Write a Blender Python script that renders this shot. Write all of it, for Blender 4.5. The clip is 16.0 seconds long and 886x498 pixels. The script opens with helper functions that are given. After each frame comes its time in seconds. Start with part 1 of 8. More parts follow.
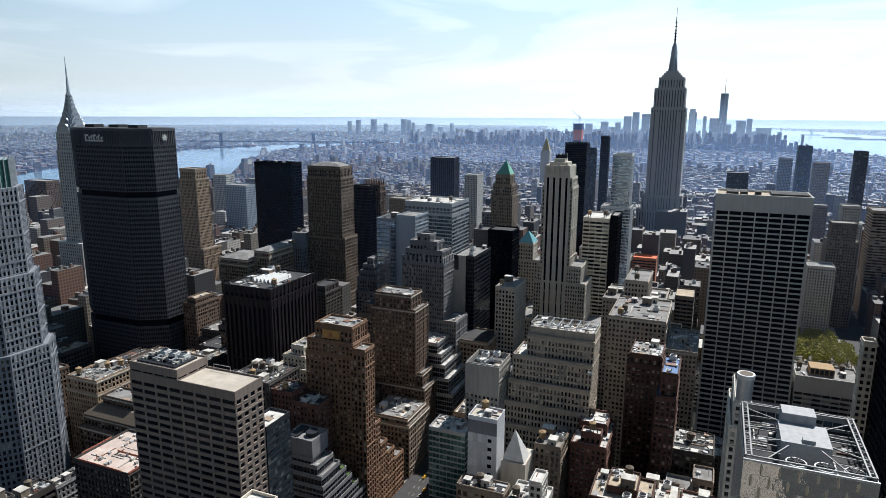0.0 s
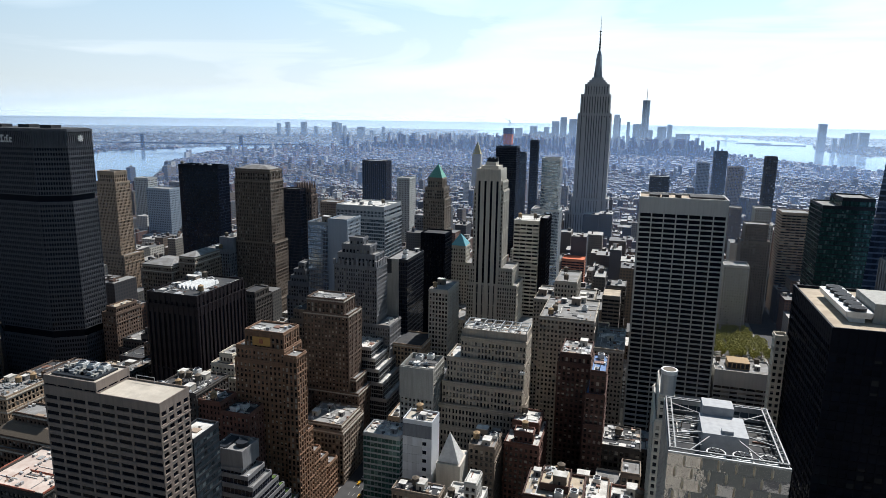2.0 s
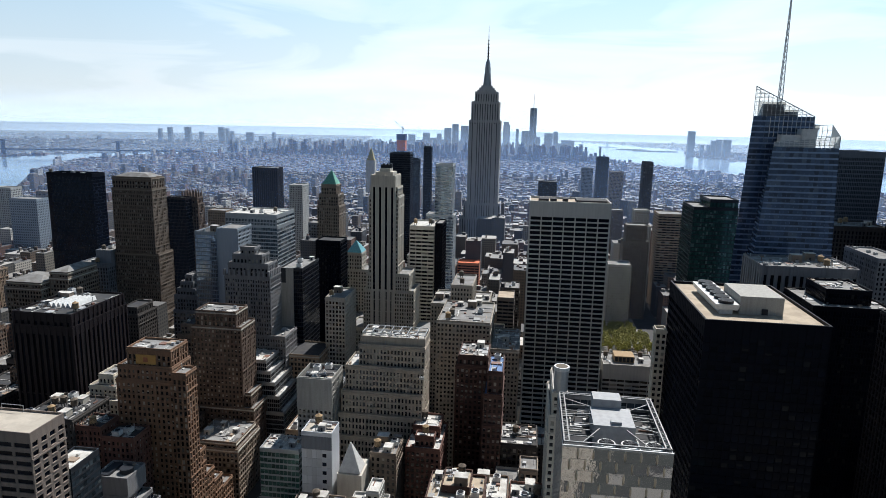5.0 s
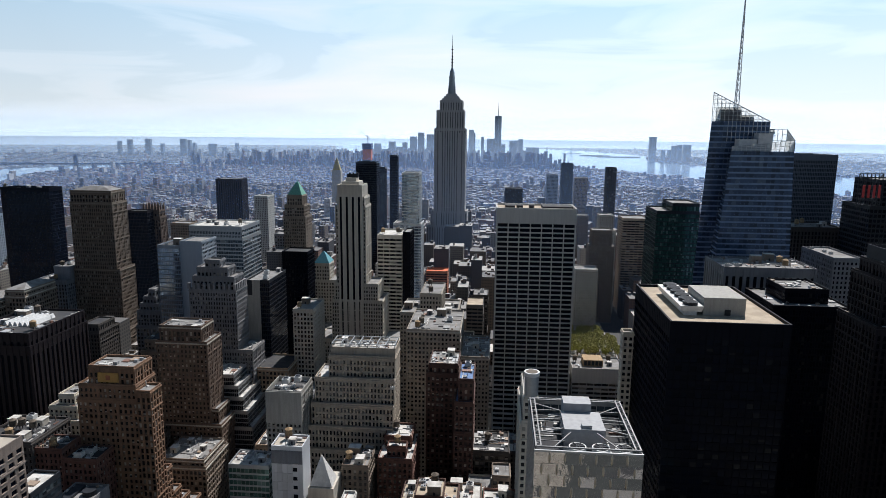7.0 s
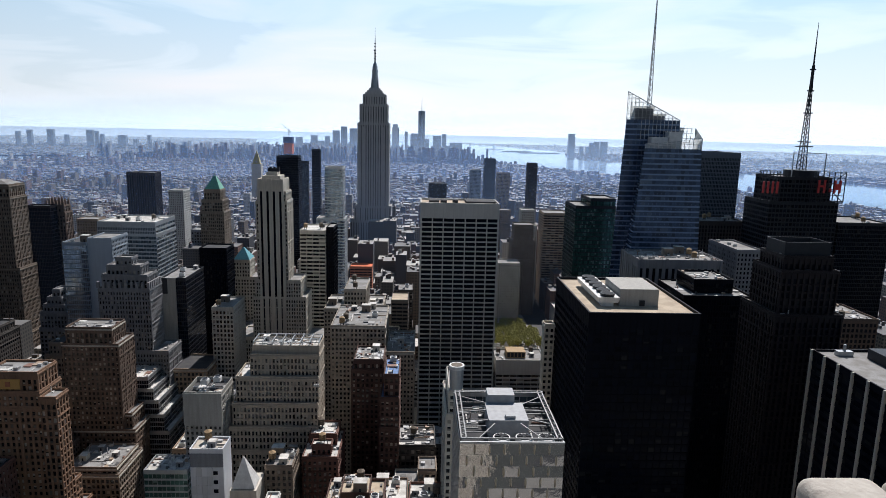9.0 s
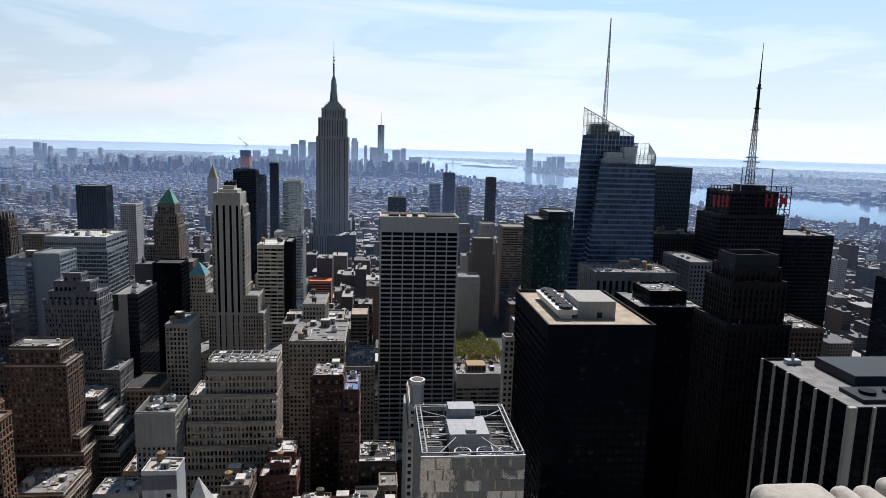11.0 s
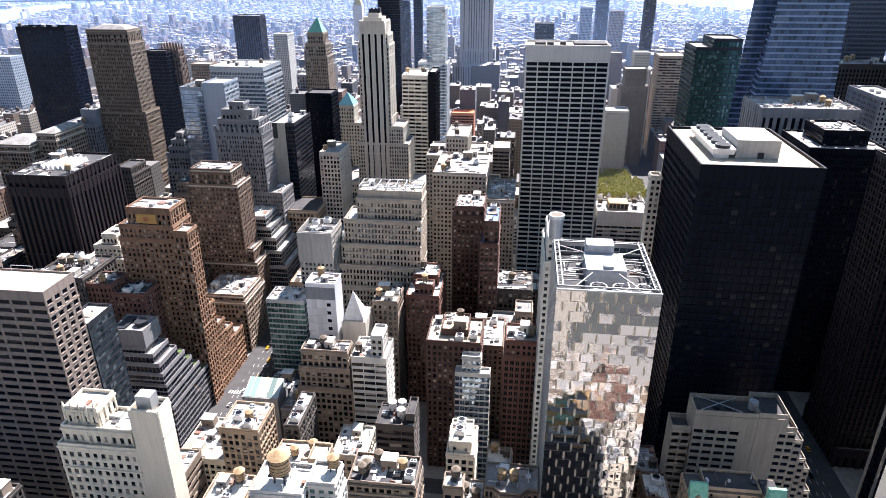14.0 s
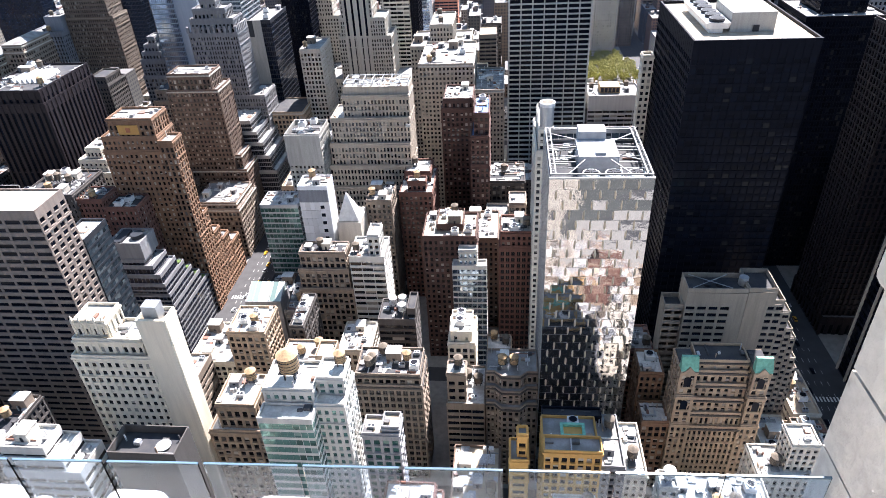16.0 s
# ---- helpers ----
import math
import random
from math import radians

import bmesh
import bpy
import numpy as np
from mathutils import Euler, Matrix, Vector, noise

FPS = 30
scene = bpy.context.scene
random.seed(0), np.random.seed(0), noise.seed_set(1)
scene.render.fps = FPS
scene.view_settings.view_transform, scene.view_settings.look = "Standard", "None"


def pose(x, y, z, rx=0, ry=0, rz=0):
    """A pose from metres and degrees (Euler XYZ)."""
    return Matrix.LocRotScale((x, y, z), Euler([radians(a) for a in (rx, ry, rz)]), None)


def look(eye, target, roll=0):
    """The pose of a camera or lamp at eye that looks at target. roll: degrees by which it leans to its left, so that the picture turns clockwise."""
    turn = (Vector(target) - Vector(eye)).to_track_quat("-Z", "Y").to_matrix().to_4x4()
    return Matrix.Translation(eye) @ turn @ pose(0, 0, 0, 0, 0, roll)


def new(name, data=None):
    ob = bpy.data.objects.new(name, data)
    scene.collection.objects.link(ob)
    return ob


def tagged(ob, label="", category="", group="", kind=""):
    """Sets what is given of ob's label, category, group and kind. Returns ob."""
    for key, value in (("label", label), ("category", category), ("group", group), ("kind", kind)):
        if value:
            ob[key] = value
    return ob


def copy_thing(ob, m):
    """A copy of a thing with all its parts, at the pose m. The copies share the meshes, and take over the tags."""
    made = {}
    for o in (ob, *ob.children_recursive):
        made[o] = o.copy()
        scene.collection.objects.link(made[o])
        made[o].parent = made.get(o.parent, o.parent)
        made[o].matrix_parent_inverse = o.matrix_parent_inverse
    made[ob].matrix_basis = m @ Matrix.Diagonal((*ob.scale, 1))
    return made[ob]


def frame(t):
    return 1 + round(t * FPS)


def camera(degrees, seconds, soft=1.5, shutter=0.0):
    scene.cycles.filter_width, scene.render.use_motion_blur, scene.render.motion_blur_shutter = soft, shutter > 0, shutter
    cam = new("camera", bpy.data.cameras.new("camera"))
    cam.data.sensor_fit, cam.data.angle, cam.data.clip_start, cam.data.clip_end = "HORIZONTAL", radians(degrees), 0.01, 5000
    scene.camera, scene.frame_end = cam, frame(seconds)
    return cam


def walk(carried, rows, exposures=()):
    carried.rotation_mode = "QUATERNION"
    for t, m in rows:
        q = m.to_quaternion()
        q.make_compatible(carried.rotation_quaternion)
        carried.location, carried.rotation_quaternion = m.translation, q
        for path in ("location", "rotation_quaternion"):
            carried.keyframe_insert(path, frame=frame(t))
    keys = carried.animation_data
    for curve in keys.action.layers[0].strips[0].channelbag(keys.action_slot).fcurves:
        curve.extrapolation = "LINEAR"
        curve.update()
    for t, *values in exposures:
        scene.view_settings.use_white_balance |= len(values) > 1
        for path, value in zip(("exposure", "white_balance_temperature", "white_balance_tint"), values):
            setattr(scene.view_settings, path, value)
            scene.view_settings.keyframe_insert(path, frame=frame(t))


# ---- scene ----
cam = camera(68.48, 16.0, soft=0.5)
EYE = Vector((0, 0, 260))
PATH = [  # seconds, yaw to the left, pitch, roll
    (0, 22.731, -11.905, 0.281),
    (0.5, 21.35, -11.594, 0.455),
    (1, 19.897, -11.646, 0.587),
    (1.5, 18.456, -11.711, 0.651),
    (2, 16.709, -11.557, 0.943),
    (2.5, 14.963, -11.45, 1.052),
    (3, 13.223, -11.406, 1.226),
    (3.5, 11.527, -11.319, 1.33),
    (4, 9.975, -11.23, 1.462),
    (6.5, 5.1, -10.203, 0.585),
    (7, 4.585, -10.072, 0.585),
    (7.5, 3.568, -10.014, 0.898),
    (8, 2.038, -9.969, 1.051),
    (8.5, -0.189, -9.997, 1.443),
    (9, -2.169, -10.409, 1.349),
    (9.5, -3.538, -10.667, 1.246),
    (11.8, -5.974, -8.5, 1.822),
    (12, -3.913, -9.242, 1.803),
    (12.5, 0.138, -12.394, 1.709),
    (13, 3.305, -15.984, 1.476),
    (13.5, 5.815, -20.167, 0.924),
    (14, 6.902, -23.816, -0.079),
    (14.5, 6.91, -26.523, -0.9),
    (15, 6.688, -28.594, -1.24),
    (15.5, 6.863, -30.926, -2.492),
    (16, 6.54, -33., -3.159),
]


def ahead(yaw, pitch):
    y, p = radians(yaw), radians(pitch)
    return Vector((-math.sin(y) * math.cos(p), math.cos(y) * math.cos(p), math.sin(p)))


EXPOSURES = [(0, 0.33, 6250, 10), (4.0, 0.33, 6250, 10), (6.5, 0.12, 6250, 12), (9.5, 0.12, 6300, 14), (11.8, -0.05, 6300, 14), (12.5, -0.13, 6300, 15), (13.0, 0.15, 6350, 15), (13.5, 0.87, 6300, 17), (14.0, 1.85, 6350, 20), (14.5, 2.3, 6250, 21), (16.0, 2.13, 6200, 19)]
walk(cam, [(t, look(EYE, EYE + ahead(yaw, pitch), roll)) for t, yaw, pitch, roll in PATH], EXPOSURES)

# ---- sky and sun: early afternoon, high in the south-west ----
SUN_TURN, SUN_UP = radians(20), radians(51)
world = bpy.data.worlds.new("sky")
scene.world = world
world.use_nodes = True
wt = world.node_tree
wt.nodes.clear()
w_out, w_bg = wt.nodes.new("ShaderNodeOutputWorld"), wt.nodes.new("ShaderNodeBackground")
w_sky = wt.nodes.new("ShaderNodeTexSky")
w_sky.sky_type, w_sky.sun_disc = "NISHITA", False
w_sky.sun_elevation, w_sky.sun_rotation = SUN_UP, SUN_TURN
w_sky.air_density, w_sky.dust_density, w_sky.ozone_density, w_sky.altitude = 0.8, 0.6, 1.5, 200
w_co, w_map, w_noise, w_ramp, w_mix = (wt.nodes.new("ShaderNode" + k) for k in ("TexCoord", "Mapping", "TexNoise", "ValToRGB", "Mix"))
w_map.inputs["Scale"].default_value = (1.6, 1.1, 9)
w_noise.inputs["Scale"].default_value, w_noise.inputs["Detail"].default_value, w_noise.inputs["Distortion"].default_value = 1.7, 5, 0.7
w_ramp.color_ramp.elements[0].position, w_ramp.color_ramp.elements[1].position = 0.44, 0.80
w_ramp.color_ramp.elements[1].color = (0.6, 0.6, 0.6, 1)
w_mix.data_type = "RGBA"
w_up, w_tone, w_high, w_low = (wt.nodes.new("ShaderNode" + k) for k in ("SeparateXYZ", "ValToRGB", "MapRange", "Math"))
w_tone.color_ramp.elements[0].color, w_tone.color_ramp.elements[1].color = (0.88, 0.975, 1.0, 1), (0.36, 0.71, 0.99, 1)
w_tone.color_ramp.elements[0].position, w_tone.color_ramp.elements[1].position = 0.03, 0.30
w_gain = wt.nodes.new("ShaderNodeVectorMath")
w_gain.operation = "SCALE"
w_sunny = wt.nodes.new("ShaderNodeMapRange")
for key, v in (("From Min", 0.45), ("From Max", 0.95), ("To Min", 22.5), ("To Max", 29.0)):
    w_sunny.inputs[key].default_value = v
wt.links.new(w_sunny.outputs[0], w_gain.inputs["Scale"])
w_high.interpolation_type = "SMOOTHSTEP"
for key, v in (("From Min", 0.27), ("From Max", 0.55), ("To Min", 1.0), ("To Max", 0.12)):
    w_high.inputs[key].default_value = v
wt.links.new(w_co.outputs["Generated"], w_up.inputs[0])
wt.links.new(w_up.outputs[2], w_tone.inputs[0])
wt.links.new(w_up.outputs[2], w_high.inputs["Value"])
w_white = wt.nodes.new("ShaderNodeMix")  # thin cloud whitens the blue
w_white.data_type = "RGBA"
w_white.inputs["B"].default_value = (1.0, 1.0, 1.0, 1)
wt.links.new(w_tone.outputs[0], w_white.inputs["A"])
wt.links.new(w_white.outputs["Result"], w_gain.inputs[0])
wt.links.new(w_gain.outputs[0], w_mix.inputs["B"])
wt.links.new(w_co.outputs["Generated"], w_map.inputs[0])
wt.links.new(w_map.outputs[0], w_noise.inputs["Vector"])
wt.links.new(w_noise.outputs["Fac"], w_ramp.inputs[0])
# thin cirrus and bright humid air lie on the sunward side
w_dot, w_side, w_mul, w_air = (wt.nodes.new("ShaderNode" + k) for k in ("VectorMath", "MapRange", "Math", "Math"))
w_dot.operation, w_mul.operation, w_air.operation = "DOT_PRODUCT", "MULTIPLY", "ADD"
w_dot.inputs[1].default_value = Vector((math.sin(radians(29)), math.cos(radians(29)), 0.35)).normalized()
w_side.interpolation_type = "SMOOTHSTEP"
for key, v in (("From Min", -0.7), ("From Max", 0.5), ("To Min", 0.0), ("To Max", 1.0)):
    w_side.inputs[key].default_value = v
wt.links.new(w_co.outputs["Generated"], w_dot.inputs[0])
wt.links.new(w_dot.outputs["Value"], w_side.inputs["Value"])
wt.links.new(w_dot.outputs["Value"], w_sunny.inputs["Value"])
w_mul2, w_glow = wt.nodes.new("ShaderNodeMath"), wt.nodes.new("ShaderNodeMath")
w_mul2.operation = w_glow.operation = "MULTIPLY"
w_glow.inputs[1].default_value = 0.92
wt.links.new(w_ramp.outputs[0], w_mul.inputs[0])
wt.links.new(w_mul2.outputs[0], w_mul.inputs[1])
w_thick = wt.nodes.new("ShaderNodeMath")
w_thick.operation, w_thick.use_clamp = "MULTIPLY", True
w_thick.inputs[1].default_value = 1.5
wt.links.new(w_mul.outputs[0], w_thick.inputs[0])
wt.links.new(w_thick.outputs[0], w_white.inputs["Factor"])
wt.links.new(w_side.outputs[0], w_mul2.inputs[0])
wt.links.new(w_high.outputs[0], w_mul2.inputs[1])
wt.links.new(w_mul2.outputs[0], w_glow.inputs[0])
wt.links.new(w_glow.outputs[0], w_air.inputs[0])
wt.links.new(w_mul.outputs[0], w_air.inputs[1])
w_air.use_clamp = True
wt.links.new(w_air.outputs[0], w_mix.inputs["Factor"])
wt.links.new(w_sky.outputs[0], w_mix.inputs["A"])
wt.links.new(w_mix.outputs["Result"], w_bg.inputs[0])
wt.links.new(w_bg.outputs[0], w_out.inputs[0])
w_bg.inputs[1].default_value = 0.035
sun = new("sun", bpy.data.lights.new("sun", "SUN"))
sun.data.energy, sun.data.angle, sun.data.color = 5.0, radians(0.53), (1.0, 0.95, 0.87)
TO_SUN = Vector((math.sin(SUN_TURN) * math.cos(SUN_UP), math.cos(SUN_TURN) * math.cos(SUN_UP), math.sin(SUN_UP)))
sun.matrix_world = look(TO_SUN * 3000, (0, 0, 0))


# ---- materials ----
def node_mat(name):
    m = bpy.data.materials.new(name)
    m.use_nodes = True
    return m, m.node_tree, m.node_tree.nodes["Principled BSDF"]


def mixed(nt, fac, a, b):
    n = nt.nodes.new("ShaderNodeMix")
    n.data_type = "RGBA"
    for key, v in (("Factor", fac), ("A", a), ("B", b)):
        if isinstance(v, (int, float)):
            n.inputs[key].default_value = v
        elif isinstance(v, tuple):
            n.inputs[key].default_value = (*v[:3], 1)
        else:
            nt.links.new(v, n.inputs[key])
    return n.outputs["Result"]


def ranged(nt, value, a, b, lo=0.0, hi=1.0):
    n = nt.nodes.new("ShaderNodeMapRange")
    nt.links.new(value, n.inputs["Value"])
    for key, v in (("From Min", a), ("From Max", b), ("To Min", lo), ("To Max", hi)):
        n.inputs[key].default_value = v
    return n.outputs["Result"]


def noised(nt, scale, stretch=(1, 1, 1), detail=4.0):
    co, mp, no = (nt.nodes.new("ShaderNode" + k) for k in ("NewGeometry", "Mapping", "TexNoise"))
    nt.links.new(co.outputs["Position"], mp.inputs[0])
    mp.inputs["Scale"].default_value = stretch
    nt.links.new(mp.outputs[0], no.inputs["Vector"])
    no.inputs["Scale"].default_value, no.inputs["Detail"].default_value = scale, detail
    return no.outputs["Fac"]


def masonry(name, rgb, rough=0.85, vary=0.35, metal=0.0):
    """Stone, brick or paint: broad mottling, streaks of weather, fine grain and relief."""
    m, nt, p = node_mat(name)
    rgb = tuple((0.74 if max(rgb) < 0.4 else 0.86) * c for c in rgb)
    dark = tuple(c * (1 - vary) for c in rgb)
    lite = tuple(min(0.9, c * (1 + 0.35 * vary)) for c in rgb)
    broad = ranged(nt, noised(nt, 0.09), 0.35, 0.68)
    streak = ranged(nt, noised(nt, 0.7, (1, 1, 0.09)), 0.42, 0.75)
    grain = ranged(nt, noised(nt, 2.2, (1, 1, 2)), 0.3, 0.7)
    col = mixed(nt, broad, rgb, lite)
    col = mixed(nt, ranged(nt, streak, 0, 1, 0, 0.75), col, dark)
    col = mixed(nt, ranged(nt, grain, 0, 1, 0, 0.5), col, dark)
    info = nt.nodes.new("ShaderNodeObjectInfo")
    hsv = nt.nodes.new("ShaderNodeHueSaturation")
    nt.links.new(ranged(nt, info.outputs["Random"], 0, 1, 0.86, 1.12), hsv.inputs["Value"])
    nt.links.new(col, hsv.inputs["Color"])
    nt.links.new(hsv.outputs[0], p.inputs["Base Color"])
    p.inputs["Roughness"].default_value, p.inputs["Metallic"].default_value = rough, metal
    bump = nt.nodes.new("ShaderNodeBump")
    bump.inputs["Strength"].default_value, bump.inputs["Distance"].default_value = 0.35, 0.15
    nt.links.new(grain, bump.inputs["Height"])
    nt.links.new(bump.outputs[0], p.inputs["Normal"])
    return m


def glazing(name, rgb, blind=(0.34, 0.32, 0.28), share=0.2, rough=0.06, metal=0.0, shine=0.3):
    """Window glass, pane by pane: some have a blind drawn behind it."""
    m, nt, p = node_mat(name)
    geo = nt.nodes.new("ShaderNodeNewGeometry")
    rnd = geo.outputs["Random Per Island"]
    ramp = nt.nodes.new("ShaderNodeValToRGB")
    e = ramp.color_ramp.elements
    e[0].position, e[0].color = 0.0, (*(c * 0.55 for c in rgb), 1)
    e[1].position, e[1].color = 1 - share, (*(c * 1.5 for c in rgb), 1)
    n = ramp.color_ramp.elements.new(min(0.995, 1 - share * 0.55))
    n.color = (*blind, 1)
    nt.links.new(rnd, ramp.inputs[0])
    nt.links.new(ramp.outputs[0], p.inputs["Base Color"])
    p.inputs["Roughness"].default_value, p.inputs["Metallic"].default_value = rough, metal
    p.inputs["IOR"].default_value = 1.52
    p.inputs["Specular IOR Level"].default_value = shine
    bump = nt.nodes.new("ShaderNodeBump")
    bump.inputs["Strength"].default_value, bump.inputs["Distance"].default_value = 0.12, 0.2
    nt.links.new(noised(nt, 0.35), bump.inputs["Height"])
    nt.links.new(bump.outputs[0], p.inputs["Normal"])
    return m


def plain(name, rgb, rough=0.6, metal=0.0, vary=0.25, scale=0.5):
    m, nt, p = node_mat(name)
    f = ranged(nt, noised(nt, scale), 0.35, 0.7)
    g = ranged(nt, noised(nt, scale * 9), 0.35, 0.7)
    col = mixed(nt, f, rgb, tuple(c * (1 - vary) for c in rgb))
    col = mixed(nt, ranged(nt, g, 0, 1, 0, 0.3), col, tuple(c * (1 - vary) for c in rgb))
    nt.links.new(col, p.inputs["Base Color"])
    p.inputs["Roughness"].default_value, p.inputs["Metallic"].default_value = rough, metal
    return m


def roofing(name, rgb, stain):
    """Roof skin with ponding stains and patched sheets."""
    m, nt, p = node_mat(name)
    a = ranged(nt, noised(nt, 0.16, detail=6), 0.42, 0.62)
    b = ranged(nt, noised(nt, 1.3), 0.45, 0.7)
    vor = nt.nodes.new("ShaderNodeTexVoronoi")
    vor.feature, vor.distance = "F1", "CHEBYCHEV"
    vor.inputs["Scale"].default_value = 0.12
    pos = nt.nodes.new("ShaderNodeNewGeometry")
    nt.links.new(pos.outputs["Position"], vor.inputs["Vector"])
    bw = nt.nodes.new("ShaderNodeRGBToBW")
    nt.links.new(vor.outputs["Color"], bw.inputs[0])
    col = mixed(nt, ranged(nt, bw.outputs[0], 0.3, 0.7, 0, 0.5), rgb, tuple(0.7 * c for c in rgb))
    col = mixed(nt, ranged(nt, a, 0, 1, 0, 0.7), col, stain)
    col = mixed(nt, ranged(nt, b, 0, 1, 0, 0.35), col, stain)
    nt.links.new(col, p.inputs["Base Color"])
    p.inputs["Roughness"].default_value = 0.9
    return m


LIMESTONE = masonry("limestone", (0.60, 0.55, 0.47), vary=0.28)
PALE_STONE = masonry("pale_stone", (0.62, 0.58, 0.51), vary=0.28)
GREY_STONE = masonry("grey_stone", (0.32, 0.32, 0.335))
TAN_BRICK = masonry("tan_brick", (0.42, 0.315, 0.225))
BUFF = masonry("buff_brick", (0.33, 0.265, 0.21))
MAROON = masonry("maroon_brick", (0.13, 0.068, 0.055))
BROWN_BRICK = masonry("brown_brick", (0.205, 0.14, 0.105))
ORANGE_BRICK = masonry("orange_brick", (0.30, 0.175, 0.108))
DARK_GRANITE = masonry("dark_granite", (0.15, 0.13, 0.12), rough=0.6)
BLUE_CONCRETE = masonry("blue_grey_concrete", (0.10, 0.106, 0.128), rough=0.7)
ASHLAR = masonry("grey_ashlar", (0.58, 0.57, 0.57), vary=0.25)
SLATE_GRANITE = masonry("blue_grey_granite", (0.25, 0.27, 0.31))
CREAM = masonry("cream_stone", (0.43, 0.37, 0.30), vary=0.3)
BEIGE = masonry("beige_concrete", (0.33, 0.29, 0.245))
RED_BRICK = masonry("red_brick", (0.22, 0.105, 0.08))
DARK_BRICK = masonry("dark_brick", (0.10, 0.09, 0.085))
WHITE_BRICK = masonry("white_brick", (0.74, 0.67, 0.55), vary=0.22)
TRAVERTINE = masonry("white_travertine", (0.62, 0.61, 0.58), vary=0.2)
PINK_GRANITE = masonry("pinkish_granite", (0.36, 0.29, 0.25), rough=0.6)
CONCRETE = masonry("concrete", (0.42, 0.41, 0.38))
BLUE_GREY = masonry("blue_grey_cladding", (0.36, 0.41, 0.47), rough=0.5, vary=0.18)
STEEL_BROWN = masonry("brown_metal", (0.032, 0.026, 0.03), rough=0.45, vary=0.3)
BLACK_METAL = plain("black_metal", (0.004, 0.0055, 0.012), 0.5)
BLACK_METAL.node_tree.nodes["Principled BSDF"].inputs["Specular IOR Level"].default_value = 0.08
DARK_METAL = plain("dark_metal", (0.03, 0.034, 0.042), 0.45)
for dull in (DARK_METAL, STEEL_BROWN):
    dull.node_tree.nodes["Principled BSDF"].inputs["Specular IOR Level"].default_value = 0.15
ALUMINIUM = plain("aluminium", (0.42, 0.44, 0.46), 0.4, 0.5, 0.2)
WHITE_METAL = plain("white_metal", (0.72, 0.72, 0.71), 0.45)
STEEL = plain("stainless_steel", (0.45, 0.46, 0.48), 0.3, 0.9, 0.3)
COPPER = plain("green_copper", (0.16, 0.42, 0.32), 0.7, 0.0, 0.35, 0.8)
TEAL = plain("teal_copper", (0.12, 0.36, 0.42), 0.6, 0.0, 0.3, 0.8)
GOLD = plain("gilding", (0.62, 0.44, 0.12), 0.35, 0.6)
TERRACOTTA = plain("terracotta", (0.40, 0.15, 0.08), 0.8)
WOOD = plain("weathered_cedar", (0.42, 0.29, 0.16), 0.85, 0, 0.4, 1.5)
TANK_DARK = plain("dark_staves", (0.16, 0.13, 0.10), 0.85, 0, 0.4, 1.5)
RED_PAINT = plain("red_paint", (0.62, 0.03, 0.03), 0.45)
ORANGE_NET = plain("orange_netting", (0.75, 0.16, 0.05), 0.8)
YELLOW = plain("taxi_yellow", (0.75, 0.42, 0.03), 0.3)
OCHRE = masonry("ochre_render", (0.62, 0.36, 0.11), vary=0.2)
RUBBER = plain("rubber", (0.02, 0.02, 0.02), 0.8)
ASPHALT = plain("asphalt", (0.055, 0.055, 0.058), 0.9, 0, 0.3, 0.15)
PAVING = plain("paving", (0.27, 0.26, 0.24), 0.9, 0, 0.3, 0.3)
PAINT_LINE = plain("road_paint", (0.7, 0.7, 0.66), 0.8)
LAWN = plain("sedum", (0.10, 0.17, 0.04), 0.95, 0, 0.5, 0.6)
CITY_FLOOR = plain("distant_city_ground", (0.075, 0.08, 0.075), 0.95, 0, 0.5, 0.02)
ROOF_WHITE = roofing("silver_roof", (0.66, 0.65, 0.62), (0.30, 0.28, 0.25))
ROOF_CREAM = roofing("cream_roof", (0.50, 0.45, 0.38), (0.36, 0.32, 0.27))
ROOF_GREY = roofing("grey_roof", (0.27, 0.27, 0.27), (0.14, 0.13, 0.12))
ROOF_TAN = roofing("gravel_roof", (0.48, 0.40, 0.30), (0.30, 0.24, 0.18))
ROOF_DARK = roofing("tar_roof", (0.028, 0.030, 0.038), (0.06, 0.058, 0.056))
ROOFS = [ROOF_WHITE, ROOF_GREY, ROOF_TAN, ROOF_DARK, ROOF_WHITE, ROOF_GREY]
GLASS = glazing("window_glass", (0.008, 0.009, 0.012), (0.30, 0.28, 0.25), 0.2, shine=0.3)
GLASS_DARK = glazing("dark_glass", (0.005, 0.007, 0.013), (0.03, 0.03, 0.03), 0.08, 0.12, shine=0.06)
GLASS_NAVY = glazing("navy_glass", (0.004, 0.007, 0.016), (0.02, 0.025, 0.04), 0.08, 0.06, shine=0.2)
GLASS_BLUE = glazing("blue_glass", (0.05, 0.075, 0.10), (0.22, 0.25, 0.27), 0.15, 0.04, 0.3)
GLASS_GREEN = glazing("green_glass", (0.03, 0.085, 0.075), (0.15, 0.24, 0.22), 0.15, 0.05, 0.2)
GLASS_LOFT = glazing("loft_glass", (0.010, 0.010, 0.012), (0.38, 0.34, 0.29), 0.3, shine=0.3)
GLASS_CRYSTAL = glazing("crystal_glass", (0.06, 0.10, 0.18), (0.14, 0.20, 0.30), 0.12, 0.08, 0.4)
GLASS_SLATE = glazing("slate_glass", (0.025, 0.035, 0.045), (0.10, 0.12, 0.13), 0.2, 0.05, 0.15)
MIRROR = glazing("mirror_glass", (0.42, 0.42, 0.43), (0.46, 0.44, 0.42), 0.12, 0.02, 0.95)
